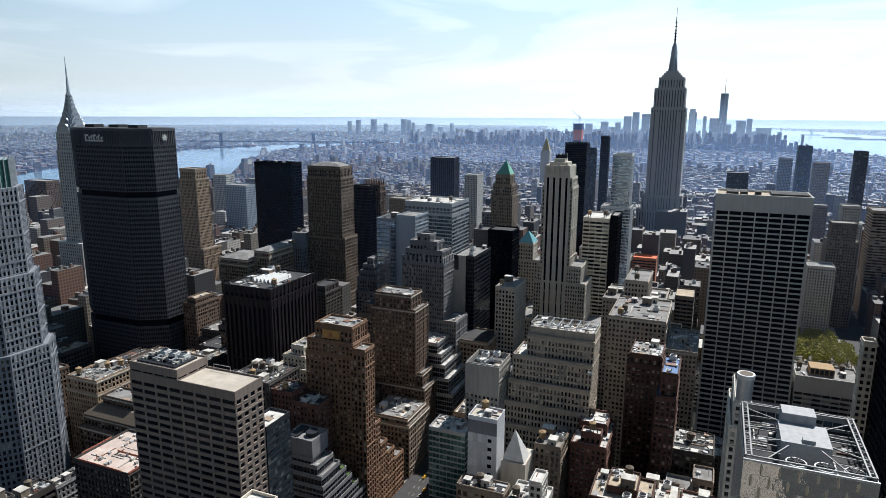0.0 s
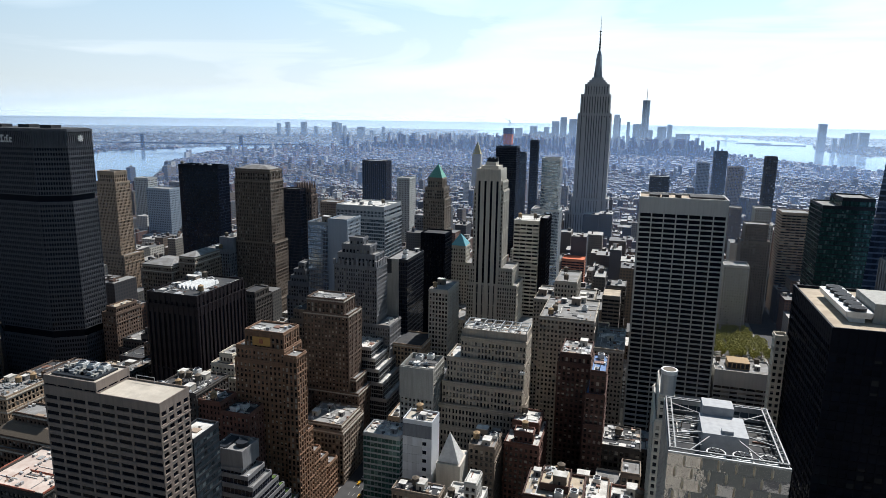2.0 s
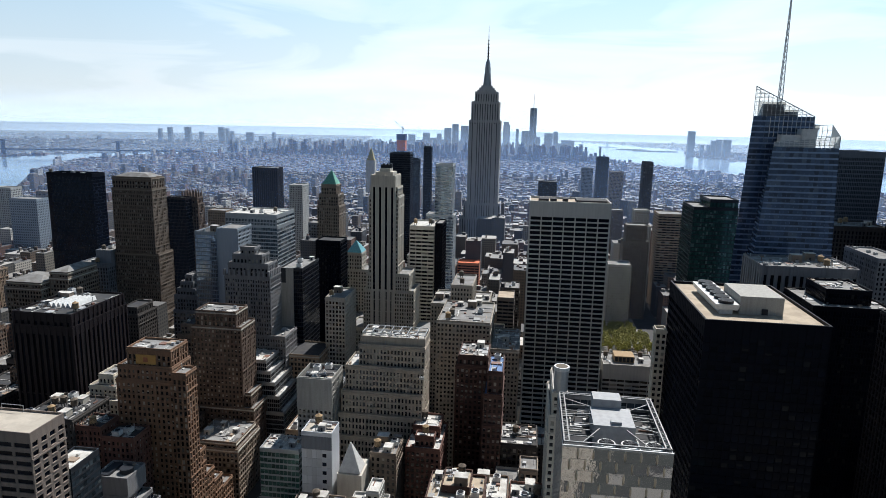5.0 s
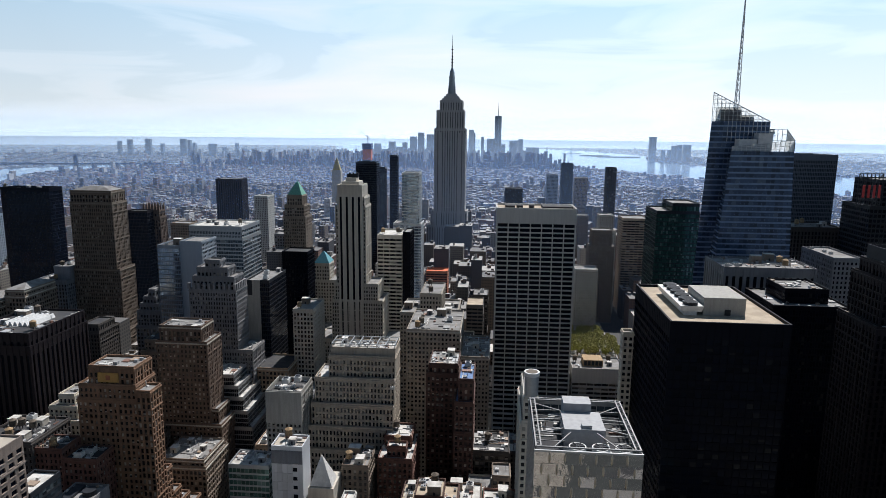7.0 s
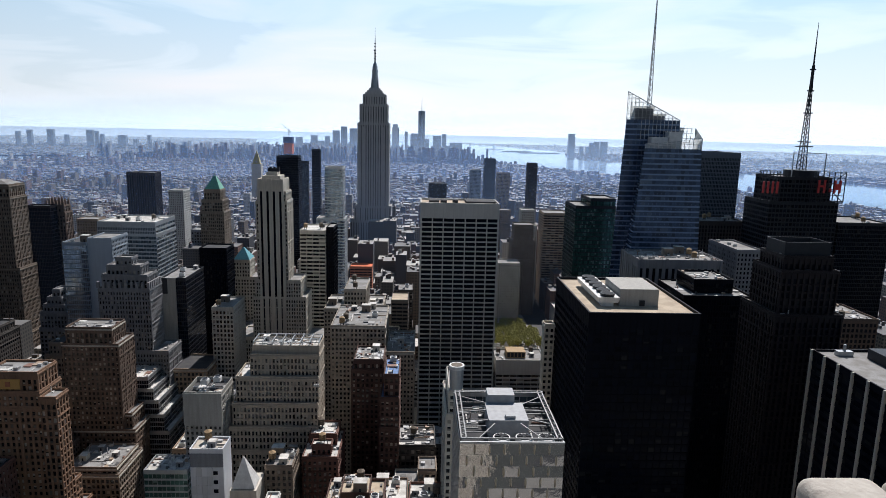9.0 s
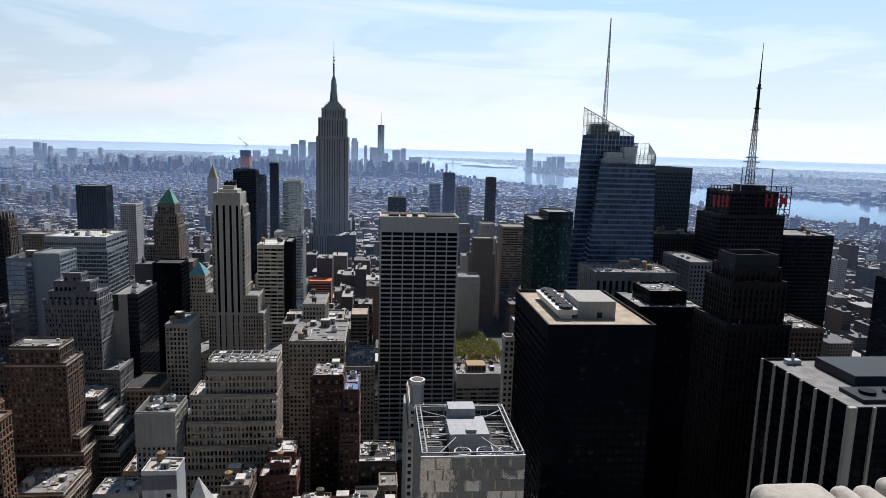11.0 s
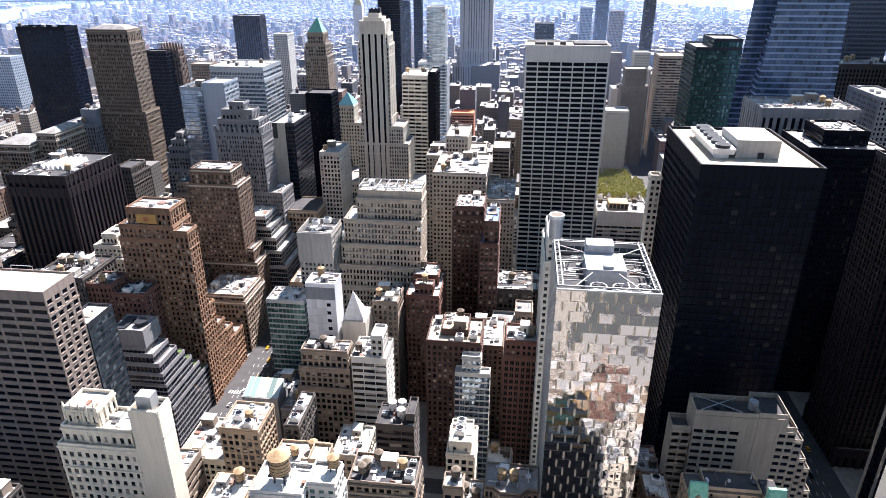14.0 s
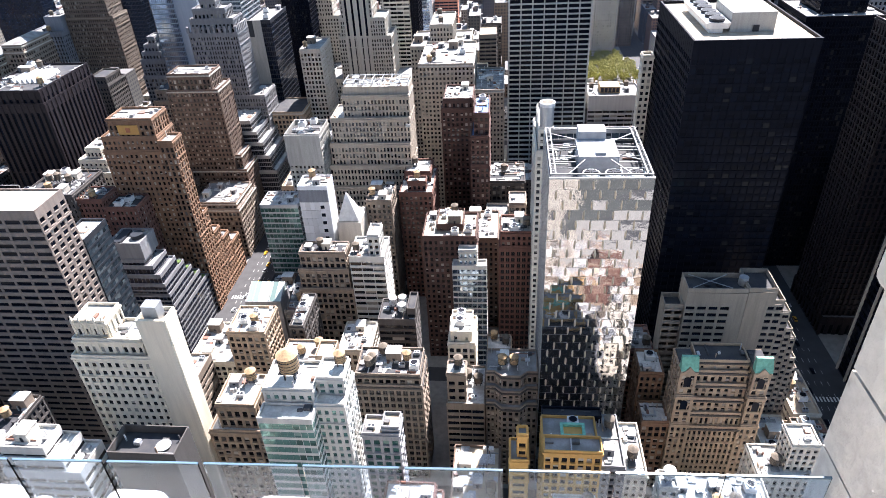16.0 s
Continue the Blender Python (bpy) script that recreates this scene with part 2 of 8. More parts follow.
MIRROR.node_tree.nodes["Bump"].inputs["Strength"].default_value = 0.16
MIRROR.node_tree.nodes["Noise Texture"].inputs["Scale"].default_value = 0.4
GLASS_MINT = glazing("mint_glass", (0.10, 0.20, 0.18), (0.30, 0.42, 0.39), 0.25, 0.05, 0.4)
GLASS_SKY = glazing("sky_glass", (0.22, 0.30, 0.40), (0.4, 0.45, 0.5), 0.15, 0.04, 0.8)
FOLD = plain("champagne_metal", (0.55, 0.49, 0.40), 0.35, 0.6, 0.15)


ROOF_KIT, nt, p = node_mat("roof_fittings")
geo, ramp = nt.nodes.new("ShaderNodeNewGeometry"), nt.nodes.new("ShaderNodeValToRGB")
ramp.color_ramp.interpolation = "CONSTANT"
for k, (pos, col) in enumerate(((0, (0.62, 0.61, 0.58)), (0.28, (0.30, 0.30, 0.30)), (0.5, (0.05, 0.05, 0.055)), (0.68, (0.34, 0.25, 0.18)), (0.8, (0.45, 0.46, 0.48)), (0.95, (0.20, 0.09, 0.06)))):
    e = ramp.color_ramp.elements[k] if k < 2 else ramp.color_ramp.elements.new(pos)
    e.position, e.color = pos, (*col, 1)
nt.links.new(geo.outputs["Random Per Island"], ramp.inputs[0])
nt.links.new(mixed(nt, ranged(nt, noised(nt, 1.5), 0.4, 0.7, 0, 0.5), ramp.outputs[0], (0.12, 0.11, 0.10)), p.inputs["Base Color"])
p.inputs["Roughness"].default_value = 0.6


# ---- building blocks ----
class Mesh:
    """Collects boxes, prisms and quads, in metres of the world, for one mesh."""

    def __init__(self):
        self.v, self.f = [], []

    def quad(self, *pts):
        n = len(self.v)
        self.v.extend(pts)
        self.f.append(tuple(range(n, n + len(pts))))

    def hexa(self, lo, hi):
        n = len(self.v)
        self.v.extend(lo)
        self.v.extend(hi)
        k = len(lo)
        self.f.append(tuple(n + i for i in reversed(range(k))))
        self.f.append(tuple(n + k + i for i in range(k)))
        for i in range(k):
            j = (i + 1) % k
            self.f.append((n + i, n + j, n + k + j, n + k + i))

    def box(self, x0, x1, y0, y1, z0, z1):
        p = ((x0, y0), (x1, y0), (x1, y1), (x0, y1))
        self.hexa([(*q, z0) for q in p], [(*q, z1) for q in p])

    def prism(self, poly, z0, z1, top=None):
        self.hexa([(*q, z0) for q in poly], [(*q, z1) for q in (top or poly)])

    def cyl(self, cx, cy, r0, r1, z0, z1, n=12):
        a = [(math.cos(math.tau * i / n), math.sin(math.tau * i / n)) for i in range(n)]
        self.hexa([(cx + r0 * c, cy + r0 * s, z0) for c, s in a], [(cx + r1 * c, cy + r1 * s, z1) for c, s in a])

    def beam(self, a, b, w):
        """A square bar from a to b."""
        a, b = Vector(a), Vector(b)
        d = (b - a).normalized()
        u = d.cross(Vector((0, 0, 1)) if abs(d.z) < 0.9 else Vector((1, 0, 0))).normalized() * w / 2
        v = d.cross(u).normalized() * w / 2
        c = [u + v, v - u, -u - v, u - v]
        self.hexa([tuple(a + k) for k in c], [tuple(b + k) for k in c])

    def along(self, o, u, n, s0, s1, d0, d1, z0, z1):
        p = [(o[0] + u[0] * s + n[0] * d, o[1] + u[1] * s + n[1] * d) for s, d in ((s0, d1), (s1, d1), (s1, d0), (s0, d0))]
        self.hexa([(*q, z0) for q in p], [(*q, z1) for q in p])


ORIGIN = {}


def thing(name, label, category, place, group="", kind=""):
    ob = new(name)
    ob.empty_display_size = 1
    ob.location = place
    ORIGIN[ob.name] = Vector(place)
    return tagged(ob, label, category, group, kind)


def part(name, mesh, material, parent=None, label="", kind=""):
    """Links the mesh as one object, under its thing or its part."""
    if not mesh.v:
        return None
    o = ORIGIN[parent.name] if parent else Vector((0, 0, 0))
    data = bpy.data.meshes.new(name)
    data.from_pydata((np.array(mesh.v, float) - np.array(o)).tolist(), [], mesh.f)
    data.materials.append(material)
    ob = new(name, data)
    ob.parent = parent
    ORIGIN[ob.name] = o
    return tagged(ob, label, kind=kind)


def wall(W, G, p0, p1, z0, z1, bay, floor, pier, sp, depth, top=1.2, base=0.0, proud=0.08, cells=None):
    """One front: piers and bands stand before panes that are set back by depth. pier and sp are shares of a bay and a floor;
    proud > 0 lets the piers stand before the bands, proud < 0 the bands before the piers."""
    L = math.hypot(p1[0] - p0[0], p1[1] - p0[1])
    u = ((p1[0] - p0[0]) / L, (p1[1] - p0[1]) / L)
    n = (u[1], -u[0])
    nb = max(1, round(L / bay))
    nf = max(1, round((z1 - z0 - top - base) / floor))
    b, h = L / nb, (z1 - z0 - top - base) / nf
    w, s = pier * b, sp * h
    po, so = (0.0, -proud) if proud >= 0 else (proud, 0.0)
    every = 4 if nb % 4 == 0 else 3 if nb % 3 == 0 else nb
    for i in range(nb + 1):
        strong = 0.3 <= pier < 0.7 and nb > 4 and i % every == 0
        a, c = max(0.02, i * b - w * (0.62 if strong else 0.5)), min(L - 0.02, i * b + w * (0.62 if strong else 0.5))
        if w > 0:
            W.along(p0, u, n, a, c, -depth, po + (0.22 if strong and proud > 0 else 0.0), z0, z1 - 0.02)
    if 0.3 <= pier < 0.7 and proud > 0 and nf > 6:
        for k in (2, nf // 2, nf - 2):  # ledges
            W.along(p0, u, n, 0.0, L, -depth, 0.42, z0 + base + k * h - 0.28, z0 + base + k * h + 0.28)
    zb = z0 + base
    for k in range(nf + 1):
        lo = zb + k * h - (0 if k == 0 else s / 2)
        hi = zb + k * h + s / 2
        if k == 0:
            lo = z0
        if k == nf:
            hi = z1
        if hi - lo > 0.01:
            W.along(p0, u, n, 0.03, L - 0.03, -depth, so, lo, hi)
    for i in range(nb):
        for k in range(nf):
            a, c = i * b + w / 2, (i + 1) * b - w / 2
            q = [(p0[0] + u[0] * t - n[0] * (depth - 0.05), p0[1] + u[1] * t - n[1] * (depth - 0.05)) for t in (a, c)]
            lo, hi = zb + k * h + s / 2 - 0.01, zb + (k + 1) * h - s / 2 + 0.01
            if cells is not None and len(cells) < 150:
                cells.append((q, lo, hi))
            elif hi - lo < 4 and WINDOWS.random() < 0.5:  # a blind or an upper sash
                mid = hi - (hi - lo) * WINDOWS.choice((0.3, 0.5, 0.5, 0.65))
                G.quad((*q[0], lo), (*q[1], lo), (*q[1], mid), (*q[0], mid))
                G.quad((*q[0], mid), (*q[1], mid), (*q[1], hi), (*q[0], hi))
            else:
                G.quad((*q[0], lo), (*q[1], lo), (*q[1], hi), (*q[0], hi))
            if pier >= 0.3 and hi - lo < 4 and min(p0[1], p1[1]) < 430 and n[1] < 0.5:  # sill
                e = [(p0[0] + u[0] * t + n[0] * 0.22, p0[1] + u[1] * t + n[1] * 0.22) for t in (a - 0.12, c + 0.12)]
                W.quad((*q[0], lo + 0.02), (*q[1], lo + 0.02), (*e[1], lo), (*e[0], lo))
                W.quad((*e[0], lo - 0.28), (*e[1], lo - 0.28), (*e[1], lo), (*e[0], lo))


WINDOWS = random.Random(41)
STYLES = {  # bay, floor, pier, sp, depth, top, base, proud
    "loft": dict(bay=3.0, floor=3.8, pier=0.34, sp=0.36, depth=0.5, top=2.0, base=0, proud=0.1),
    "punched": dict(bay=2.8, floor=3.5, pier=0.48, sp=0.42, depth=0.45, top=1.5, base=0, proud=0.05),
    "ribs": dict(bay=3.0, floor=3.7, pier=0.40, sp=0.30, depth=0.6, top=3.0, base=0, proud=0.3),
    "bands": dict(bay=6.0, floor=3.7, pier=0.06, sp=0.46, depth=0.4, top=2.0, base=0, proud=-0.15),
    "curtain": dict(bay=1.6, floor=3.8, pier=0.09, sp=0.22, depth=0.2, top=1.5, base=0, proud=0.05),
    "stripes": dict(bay=4.4, floor=40, pier=0.5, sp=0.02, depth=0.8, top=5.0, base=0, proud=0.3),
    "hotel": dict(bay=2.6, floor=3.3, pier=0.45, sp=0.44, depth=0.4, top=1.2, base=0, proud=0.04),
    "slots": dict(bay=2.15, floor=3.7, pier=0.46, sp=0.36, depth=0.5, top=1.6, base=0, proud=0.12),
    "blank": dict(bay=500, floor=500, pier=1.0, sp=0.4, depth=0.3, top=0.2, base=0, proud=0.03),
    "sparse": dict(bay=5.5, floor=3.7, pier=0.78, sp=0.55, depth=0.35, top=1.5, base=0, proud=0.02),
    "thinbands": dict(bay=3.0, floor=3.9, pier=0.05, sp=0.3, depth=0.3, top=2.0, base=0, proud=-0.15),
    "fine": dict(bay=1.5, floor=3.8, pier=0.3, sp=0.3, depth=0.25, top=4.0, base=0, proud=0.1),
    "far": dict(bay=3.6, floor=4.0, pier=0.42, sp=0.42, depth=0.4, top=2.0, base=0, proud=0.1),
}
STYLES["ribbon"] = dict(bay=7.8, floor=3.9, pier=0.14, sp=0.5, depth=0.5, top=3.0, base=0, proud=-0.06)
STYLES["square"] = dict(bay=4.6, floor=3.9, pier=0.36, sp=0.46, depth=0.5, top=3.0, base=0, proud=0.02)
STYLES["white"] = dict(bay=2.7, floor=3.5, pier=0.46, sp=0.5, depth=0.3, top=1.5, base=0, proud=0.12)
STYLES["glassy"] = dict(bay=2.4, floor=3.7, pier=0.06, sp=0.3, depth=0.15, top=1.0, base=0, proud=-0.05)
TAKEN = []
ROOFTOPS = []
CLUTTER = random.Random(17)


def fittings(F, rect, others, much):
    """Pipes, hatches, skylights, kerbs and boxes scattered over one roof."""
    x0, x1, y0, y1, _, z = rect[:6]
    w, d = x1 - x0 - 1.4, y1 - y0 - 1.4
    if w < 3 or d < 3:
        return
    for _ in range(min(44, int(w * d / 13 * much))):
        x, y = CLUTTER.uniform(x0 + 0.7, x1 - 0.7), CLUTTER.uniform(y0 + 0.7, y1 - 0.7)
        r = CLUTTER.random()
        if r < 0.3:
            a, b, h = CLUTTER.uniform(2, 7), 0.2, CLUTTER.uniform(0.3, 0.6)
        elif r < 0.75:
            a, b, h = CLUTTER.uniform(0.4, 1.3), CLUTTER.uniform(0.4, 1.3), CLUTTER.uniform(0.5, 1.6)
        elif r < 0.9:
            a, b, h = CLUTTER.uniform(1.5, 3.2), CLUTTER.uniform(1.2, 2.4), CLUTTER.uniform(0.15, 0.9)
        else:
            a, b, h = 0.18, 0.18, CLUTTER.uniform(2, 4.5)
        if CLUTTER.random() < 0.5:
            a, b = b, a
        xa, xb, ya, yb = max(x0 + 0.5, x - a), min(x1 - 0.5, x + a), max(y0 + 0.5, y - b), min(y1 - 0.5, y + b)
        if any(o[0] - 0.1 < xb and o[1] + 0.1 > xa and o[2] - 0.1 < yb and o[3] + 0.1 > ya and o[5] > z for o in others):
            continue
        F.box(xa, xb, ya, yb, z - 0.26, z - 0.25 + h)


LEDGED = {"loft", "punched", "hotel", "slots", "ribs", "white", "square"}


def footing(W, R, x0, x1, y0, y1, z, parapet=1.0, thick=0.4):
    """Roof skin with a parapet round it."""
    R.box(x0 + thick, x1 - thick, y0 + thick, y1 - thick, z - 0.6, z - 0.25)
    zt = z + parapet
    W.box(x0, x1, y0, y0 + thick, z - 0.01, zt)
    W.box(x0, x1, y1 - thick, y1, z - 0.01, zt)
    W.box(x0, x0 + thick, y0 + thick + 0.01, y1 - thick - 0.01, z - 0.01, zt - 0.01)
    W.box(x1 - thick, x1, y0 + thick + 0.01, y1 - thick - 0.01, z - 0.01, zt - 0.01)


def building(name, label, tiers, stone, glass=None, style="punched", roof=None, category="building", group="", fit_out=1, parapet=1.0, trim=None, cells=None, clutter=None):
    """A building of stacked blocks (x0, x1, y0, y1, z0, z1[, style]): its fronts, its glazing and its roofs. Returns the thing."""
    x0, x1, y0, y1 = tiers[0][:4]
    root = thing(name, label, category, ((x0 + x1) / 2, (y0 + y1) / 2, 0), group)
    W, G, F, roofs, cornices = Mesh(), Mesh(), Mesh(), [], []
    for t in tiers:
        R, T = Mesh(), Mesh()
        roofs.append(R)
        cornices.append(T)
        x0, x1, y0, y1, z0, z1 = t[:6]
        kinds = (t[6] if len(t) > 6 else style).split("|")  # the fronts along x, and those along y where they differ
        c = [(x0, y0), (x1, y0), (x1, y1), (x0, y1)]
        for i in range(4):
            wall(W, G, c[i], c[(i + 1) % 4], z0, z1, cells=cells, **STYLES[kinds[i % 2 if len(kinds) > 1 else 0]])
        footing(W, R, x0, x1, y0, y1, z1, parapet)
        if kinds[0] in LEDGED and not trim:  # moulded band under the parapet
            for a in ((x0 - 0.35, x1 + 0.35, y0 - 0.35, y0 - 0.004), (x0 - 0.35, x1 + 0.35, y1 + 0.004, y1 + 0.35), (x0 - 0.35, x0 - 0.004, y0, y1), (x1 + 0.004, x1 + 0.35, y0, y1)):
                W.box(*a, z1 - 0.9, z1 - 0.1)
        if y0 < 480:
            fittings(F, t, [o for o in tiers if o is not t], clutter if clutter is not None else 1.0 if fit_out else 0.45)
        if trim:
            for a in ((x0 - 0.4, x1 + 0.4, y0 - 0.4, y0 + 0.3), (x1 - 0.3, x1 + 0.4, y0 + 0.31, y1)):
                T.box(*a, z1 - 1.3, z1 - 0.4)
        TAKEN.append((x0, x1, y0, y1))
    part("wall", W, stone, root, kind="stuff")
    part("glazing", G, glass or GLASS, root, kind="stuff")
    part("roof_clutter", F, ROOF_KIT, root, kind="stuff")
    for R in roofs:
        part("roof", R, roof or ROOF_GREY, root)
    for T in cornices:
        part("cornice", T, trim, root)
    if fit_out:
        for t in tiers:
            ROOFTOPS.append((t[:6], [u for u in tiers if u is not t], fit_out))
    return root


# ---- the lie of the land: x runs across town to the west, y downtown ----
NEAR, REACH = 2500.0, 2350.0


def far_scale(d):
    """Beyond 2.5 km distances are drawn in, along the line of sight from the roof, so that the horizon stays within reach."""
    return 1.0 if d <= NEAR else (NEAR + REACH * (1 - math.exp(-(d - NEAR) / 5200))) / d


def far(x, y, z):
    d = math.hypot(x, y)
    s = far_scale(d)
    drop = 0.0 if d <= NEAR else 0.87 * (d * d - NEAR * NEAR) / 12.742e6
    return (x * s, y * s, 260 + (z - drop - 260) * s)


STREETS = {n: 1262 - (n - 33.5) * 79.5 for n in range(14, 52)}
AVENUES = [-1390, -1190, -990, -790, -635, -482, -327, -172, 166, 440, 715, 990, 1265, 1540, 1800]
AVE_HALF = [12, 14, 14, 14, 11, 20, 12, 15, 16, 15, 15, 15, 15, 15, 12]

ground = Mesh()
rings = [0.5, 300, 900, 1600, 2500] + [2500 * 1.085 ** k for k in range(1, 40)] + [65000]
N_ANG = 144
for r in rings:
    for a in range(N_ANG):
        t = math.tau * a / N_ANG
        x, y, z = far(r * math.sin(t), r * math.cos(t), -0.5 if r <= 2600 else -4)
        ground.v.append((x, y, z))
for i in range(len(rings) - 1):
    for a in range(N_ANG):
        b = (a + 1) % N_ANG
        ground.f.append((i * N_ANG + b, i * N_ANG + a, (i + 1) * N_ANG + a, (i + 1) * N_ANG + b))
tagged(part("ground", ground, CITY_FLOOR), "grey-brown ground of the wide city", "ground", kind="structure")

road = Mesh()
road.quad((-1400, -60, 0), (1800, -60, 0), (1800, 1560, 0), (-1400, 1560, 0))
tagged(part("road", road, ASPHALT), "dark asphalt of streets and avenues", "road", kind="structure")

WEST_SHORE = [(-1400, -1500), (-1450, 0), (-1520, 1000), (-1680, 1900), (-2250, 2700), (-2650, 3500), (-2560, 4300), (-2000, 5150), (-1250, 5950), (-760, 6700)]
EAST_SHORE = [(-2000, -1500), (-2150, 0), (-2300, 1000), (-2560, 1700), (-3000, 2450), (-3300, 3400), (-3150, 4300), (-2560, 5250), (-1900, 6150), (-1450, 7000)]
HUDSON_E = [(2050, -1500), (1950, 0), (1800, 1600), (1500, 3200), (980, 4600), (480, 5750), (60, 6450)]
HUDSON_W = [(3500, -1500), (3300, 0), (3050, 1600), (2650, 3200), (2250, 4700), (1650, 6150), (1560, 7000)]
BAY_E = [(-760, 6700), (-1500, 7300), (-1900, 8600), (-2600, 10500), (-3300, 13500), (-3600, 17000), (-9000, 22000), (-16000, 30000)]
BAY_W = [(60, 6450), (1560, 7000), (1900, 8600), (1500, 10800), (600, 13200), (-2300, 16200), (-2000, 24000), (3000, 32000)]


def shore(line, k):
    """A place at the share k along a shore line."""
    f = k * (len(line) - 1)
    i = min(int(f), len(line) - 2)
    a, b = line[i], line[i + 1]
    return a[0] + (b[0] - a[0]) * (f - i), a[1] + (b[1] - a[1]) * (f - i)


m, nt, p = node_mat("river_water")
p.inputs["Base Color"].default_value = (0.12, 0.18, 0.24, 1)
p.inputs["Roughness"].default_value = 0.15
p.inputs["Specular IOR Level"].default_value = 1.0
bump = nt.nodes.new("ShaderNodeBump")
bump.inputs["Strength"].default_value, bump.inputs["Distance"].default_value = 0.2, 1.0
nt.links.new(noised(nt, 0.05), bump.inputs["Height"])
nt.links.new(bump.outputs[0], p.inputs["Normal"])
WATER = m


def water(name, label, left, right, rows, cols):
    M = Mesh()
    for i in range(rows + 1):
        a, b = shore(left, i / rows), shore(right, i / rows)
        for j in range(cols + 1):
            M.v.append(far(a[0] + (b[0] - a[0]) * j / cols, a[1] + (b[1] - a[1]) * j / cols, 2.5))
    for i in range(rows):
        for j in range(cols):
            k = i * (cols + 1) + j
            M.f.append((k, k + cols + 1, k + cols + 2, k + 1))
    tagged(part(name, M, WATER), label, "water", kind="structure")


water("water_river", "pale blue tidal river between city shores", WEST_SHORE, EAST_SHORE, 70, 8)
water("water_hudson", "pale blue wide river along the west shore", HUDSON_E, HUDSON_W, 60, 10)
water("water_bay", "bright open harbour water reaching the horizon", BAY_E, BAY_W, 60, 24)

# Kerbed blocks between the streets
for i in range(len(AVENUES) - 1):
    xa, xb = AVENUES[i] + AVE_HALF[i], AVENUES[i + 1] - AVE_HALF[i + 1]
    for n in range(34, 51):
        if xa < -900 or xb > 1300:
            continue
        ya, yb = STREETS[n] + 9, STREETS[n - 1] - 9
        M = Mesh()
        M.box(xa + 0.5, xb - 0.5, ya - 3.5, yb + 3.5, 0.004, 0.16)
        tagged(part("pavement", M, PAVING), "grey concrete pavement of a city block with kerb", "pavement", kind="structure")

lines = Mesh()
for xa, hw in ((-172, 15), (166, 16)):
    for k in range(-2, 3):
        for j in range(60):
            lines.box(xa + k * 3.4 - 0.08, xa + k * 3.4 + 0.08, 60 + j * 9, 63 + j * 9, 0.005, 0.012)
    for n in (43, 44, 45, 46, 47, 48):
        for j in range(14):
            lines.box(xa - hw + 3.6 + j * 1.75, xa - hw + 4.5 + j * 1.75, STREETS[n] - 13, STREETS[n] - 9.5, 0.005, 0.012)
tagged(part("road_marking", lines, PAINT_LINE), "worn white lane and crossing marks", "road marking", kind="structure")

# ---- landmark towers ----
# Tall limestone office tower with a tapering mast
root = thing("skyscraper", "tall grey limestone tower with setbacks and a tapering metal mast", "skyscraper", (-89, 1266, 0))
W, G, R, S = Mesh(), Mesh(), Mesh(), Mesh()
ESB = dict(bay=4.7, floor=3.9, pier=0.64, sp=0.12, depth=0.9, top=3, proud=0.5)
for x0, x1, y0, y1, z0, z1 in ((-156, -28, 1238, 1294, 0, 27), (-132, -48, 1240, 1292, 27, 84), (-124, -54, 1240, 1290, 84, 112), (-118, -59, 1240, 1288, 112, 268), (-114.3, -62.5, 1242, 1286, 268, 302), (-108.5, -66, 1245, 1283, 302, 320)):
    c = [(x0, y0), (x1, y0), (x1, y1), (x0, y1)]
    for i in range(4):
        wall(W, G, c[i], c[(i + 1) % 4], z0, z1, **ESB)
    footing(W, R, x0, x1, y0, y1, z1, 1.5, 1)
for xa in (-117.5, -72):  # flanking shafts stand proud of the middle bays
    W.box(xa, xa + 2.4, 1238.6, 1240, 84, 262)
    W.box(xa + 10.2, xa + 12.6, 1238.6, 1240, 84, 262)
TAKEN.append((-156, -28, 1238, 1294))
part("wall", W, ASHLAR, root, kind="stuff")
part("glazing", G, GLASS_SLATE, root, kind="stuff")
part("roof", R, ROOF_GREY, root, kind="stuff")
for k, (r, za, zb) in enumerate(((17, 320, 325), (14, 325, 329), (10.5, 329, 333))):
    S.box(-87.5 - r, -87.5 + r, 1264 - r, 1264 + r, za - 0.2 * k, zb)
part("mast_base", S, ASHLAR, root)
S = Mesh()
S.cyl(-87.5, 1264, 8.0, 5.4, 333, 362, 16)
S.cyl(-87.5, 1264, 5.8, 5.8, 362, 366, 16)
S.cyl(-87.5, 1264, 5.0, 4.6, 366, 373, 16)
S.cyl(-87.5, 1264, 4.6, 1.6, 373, 382, 16)
for k in range(4):
    t = math.tau * k / 4 + math.pi / 4
    S.prism([(-87.5 + math.cos(t) * 9.5 + a, 1264 + math.sin(t) * 9.5 + b) for a, b in ((-1, -1), (1, -1), (1, 1), (-1, 1))], 333, 356, [(-87.5 + math.cos(t) * 5.6 + a, 1264 + math.sin(t) * 5.6 + b) for a, b in ((-0.6, -0.6), (0.6, -0.6), (0.6, 0.6), (-0.6, 0.6))])
part("mast", S, ALUMINIUM, root)
S = Mesh()
S.cyl(-87.5, 1264, 1.4, 1.1, 382, 404, 8)
S.cyl(-87.5, 1264, 0.8, 0.6, 404, 424, 8)
S.cyl(-87.5, 1264, 0.4, 0.15, 424, 442, 8)
for z in (386, 391, 396, 401, 408, 414):
    S.box(-89.6, -85.4, 1263.7, 1264.3, z, z + 1.2)
part("antenna", S, DARK_METAL, root)

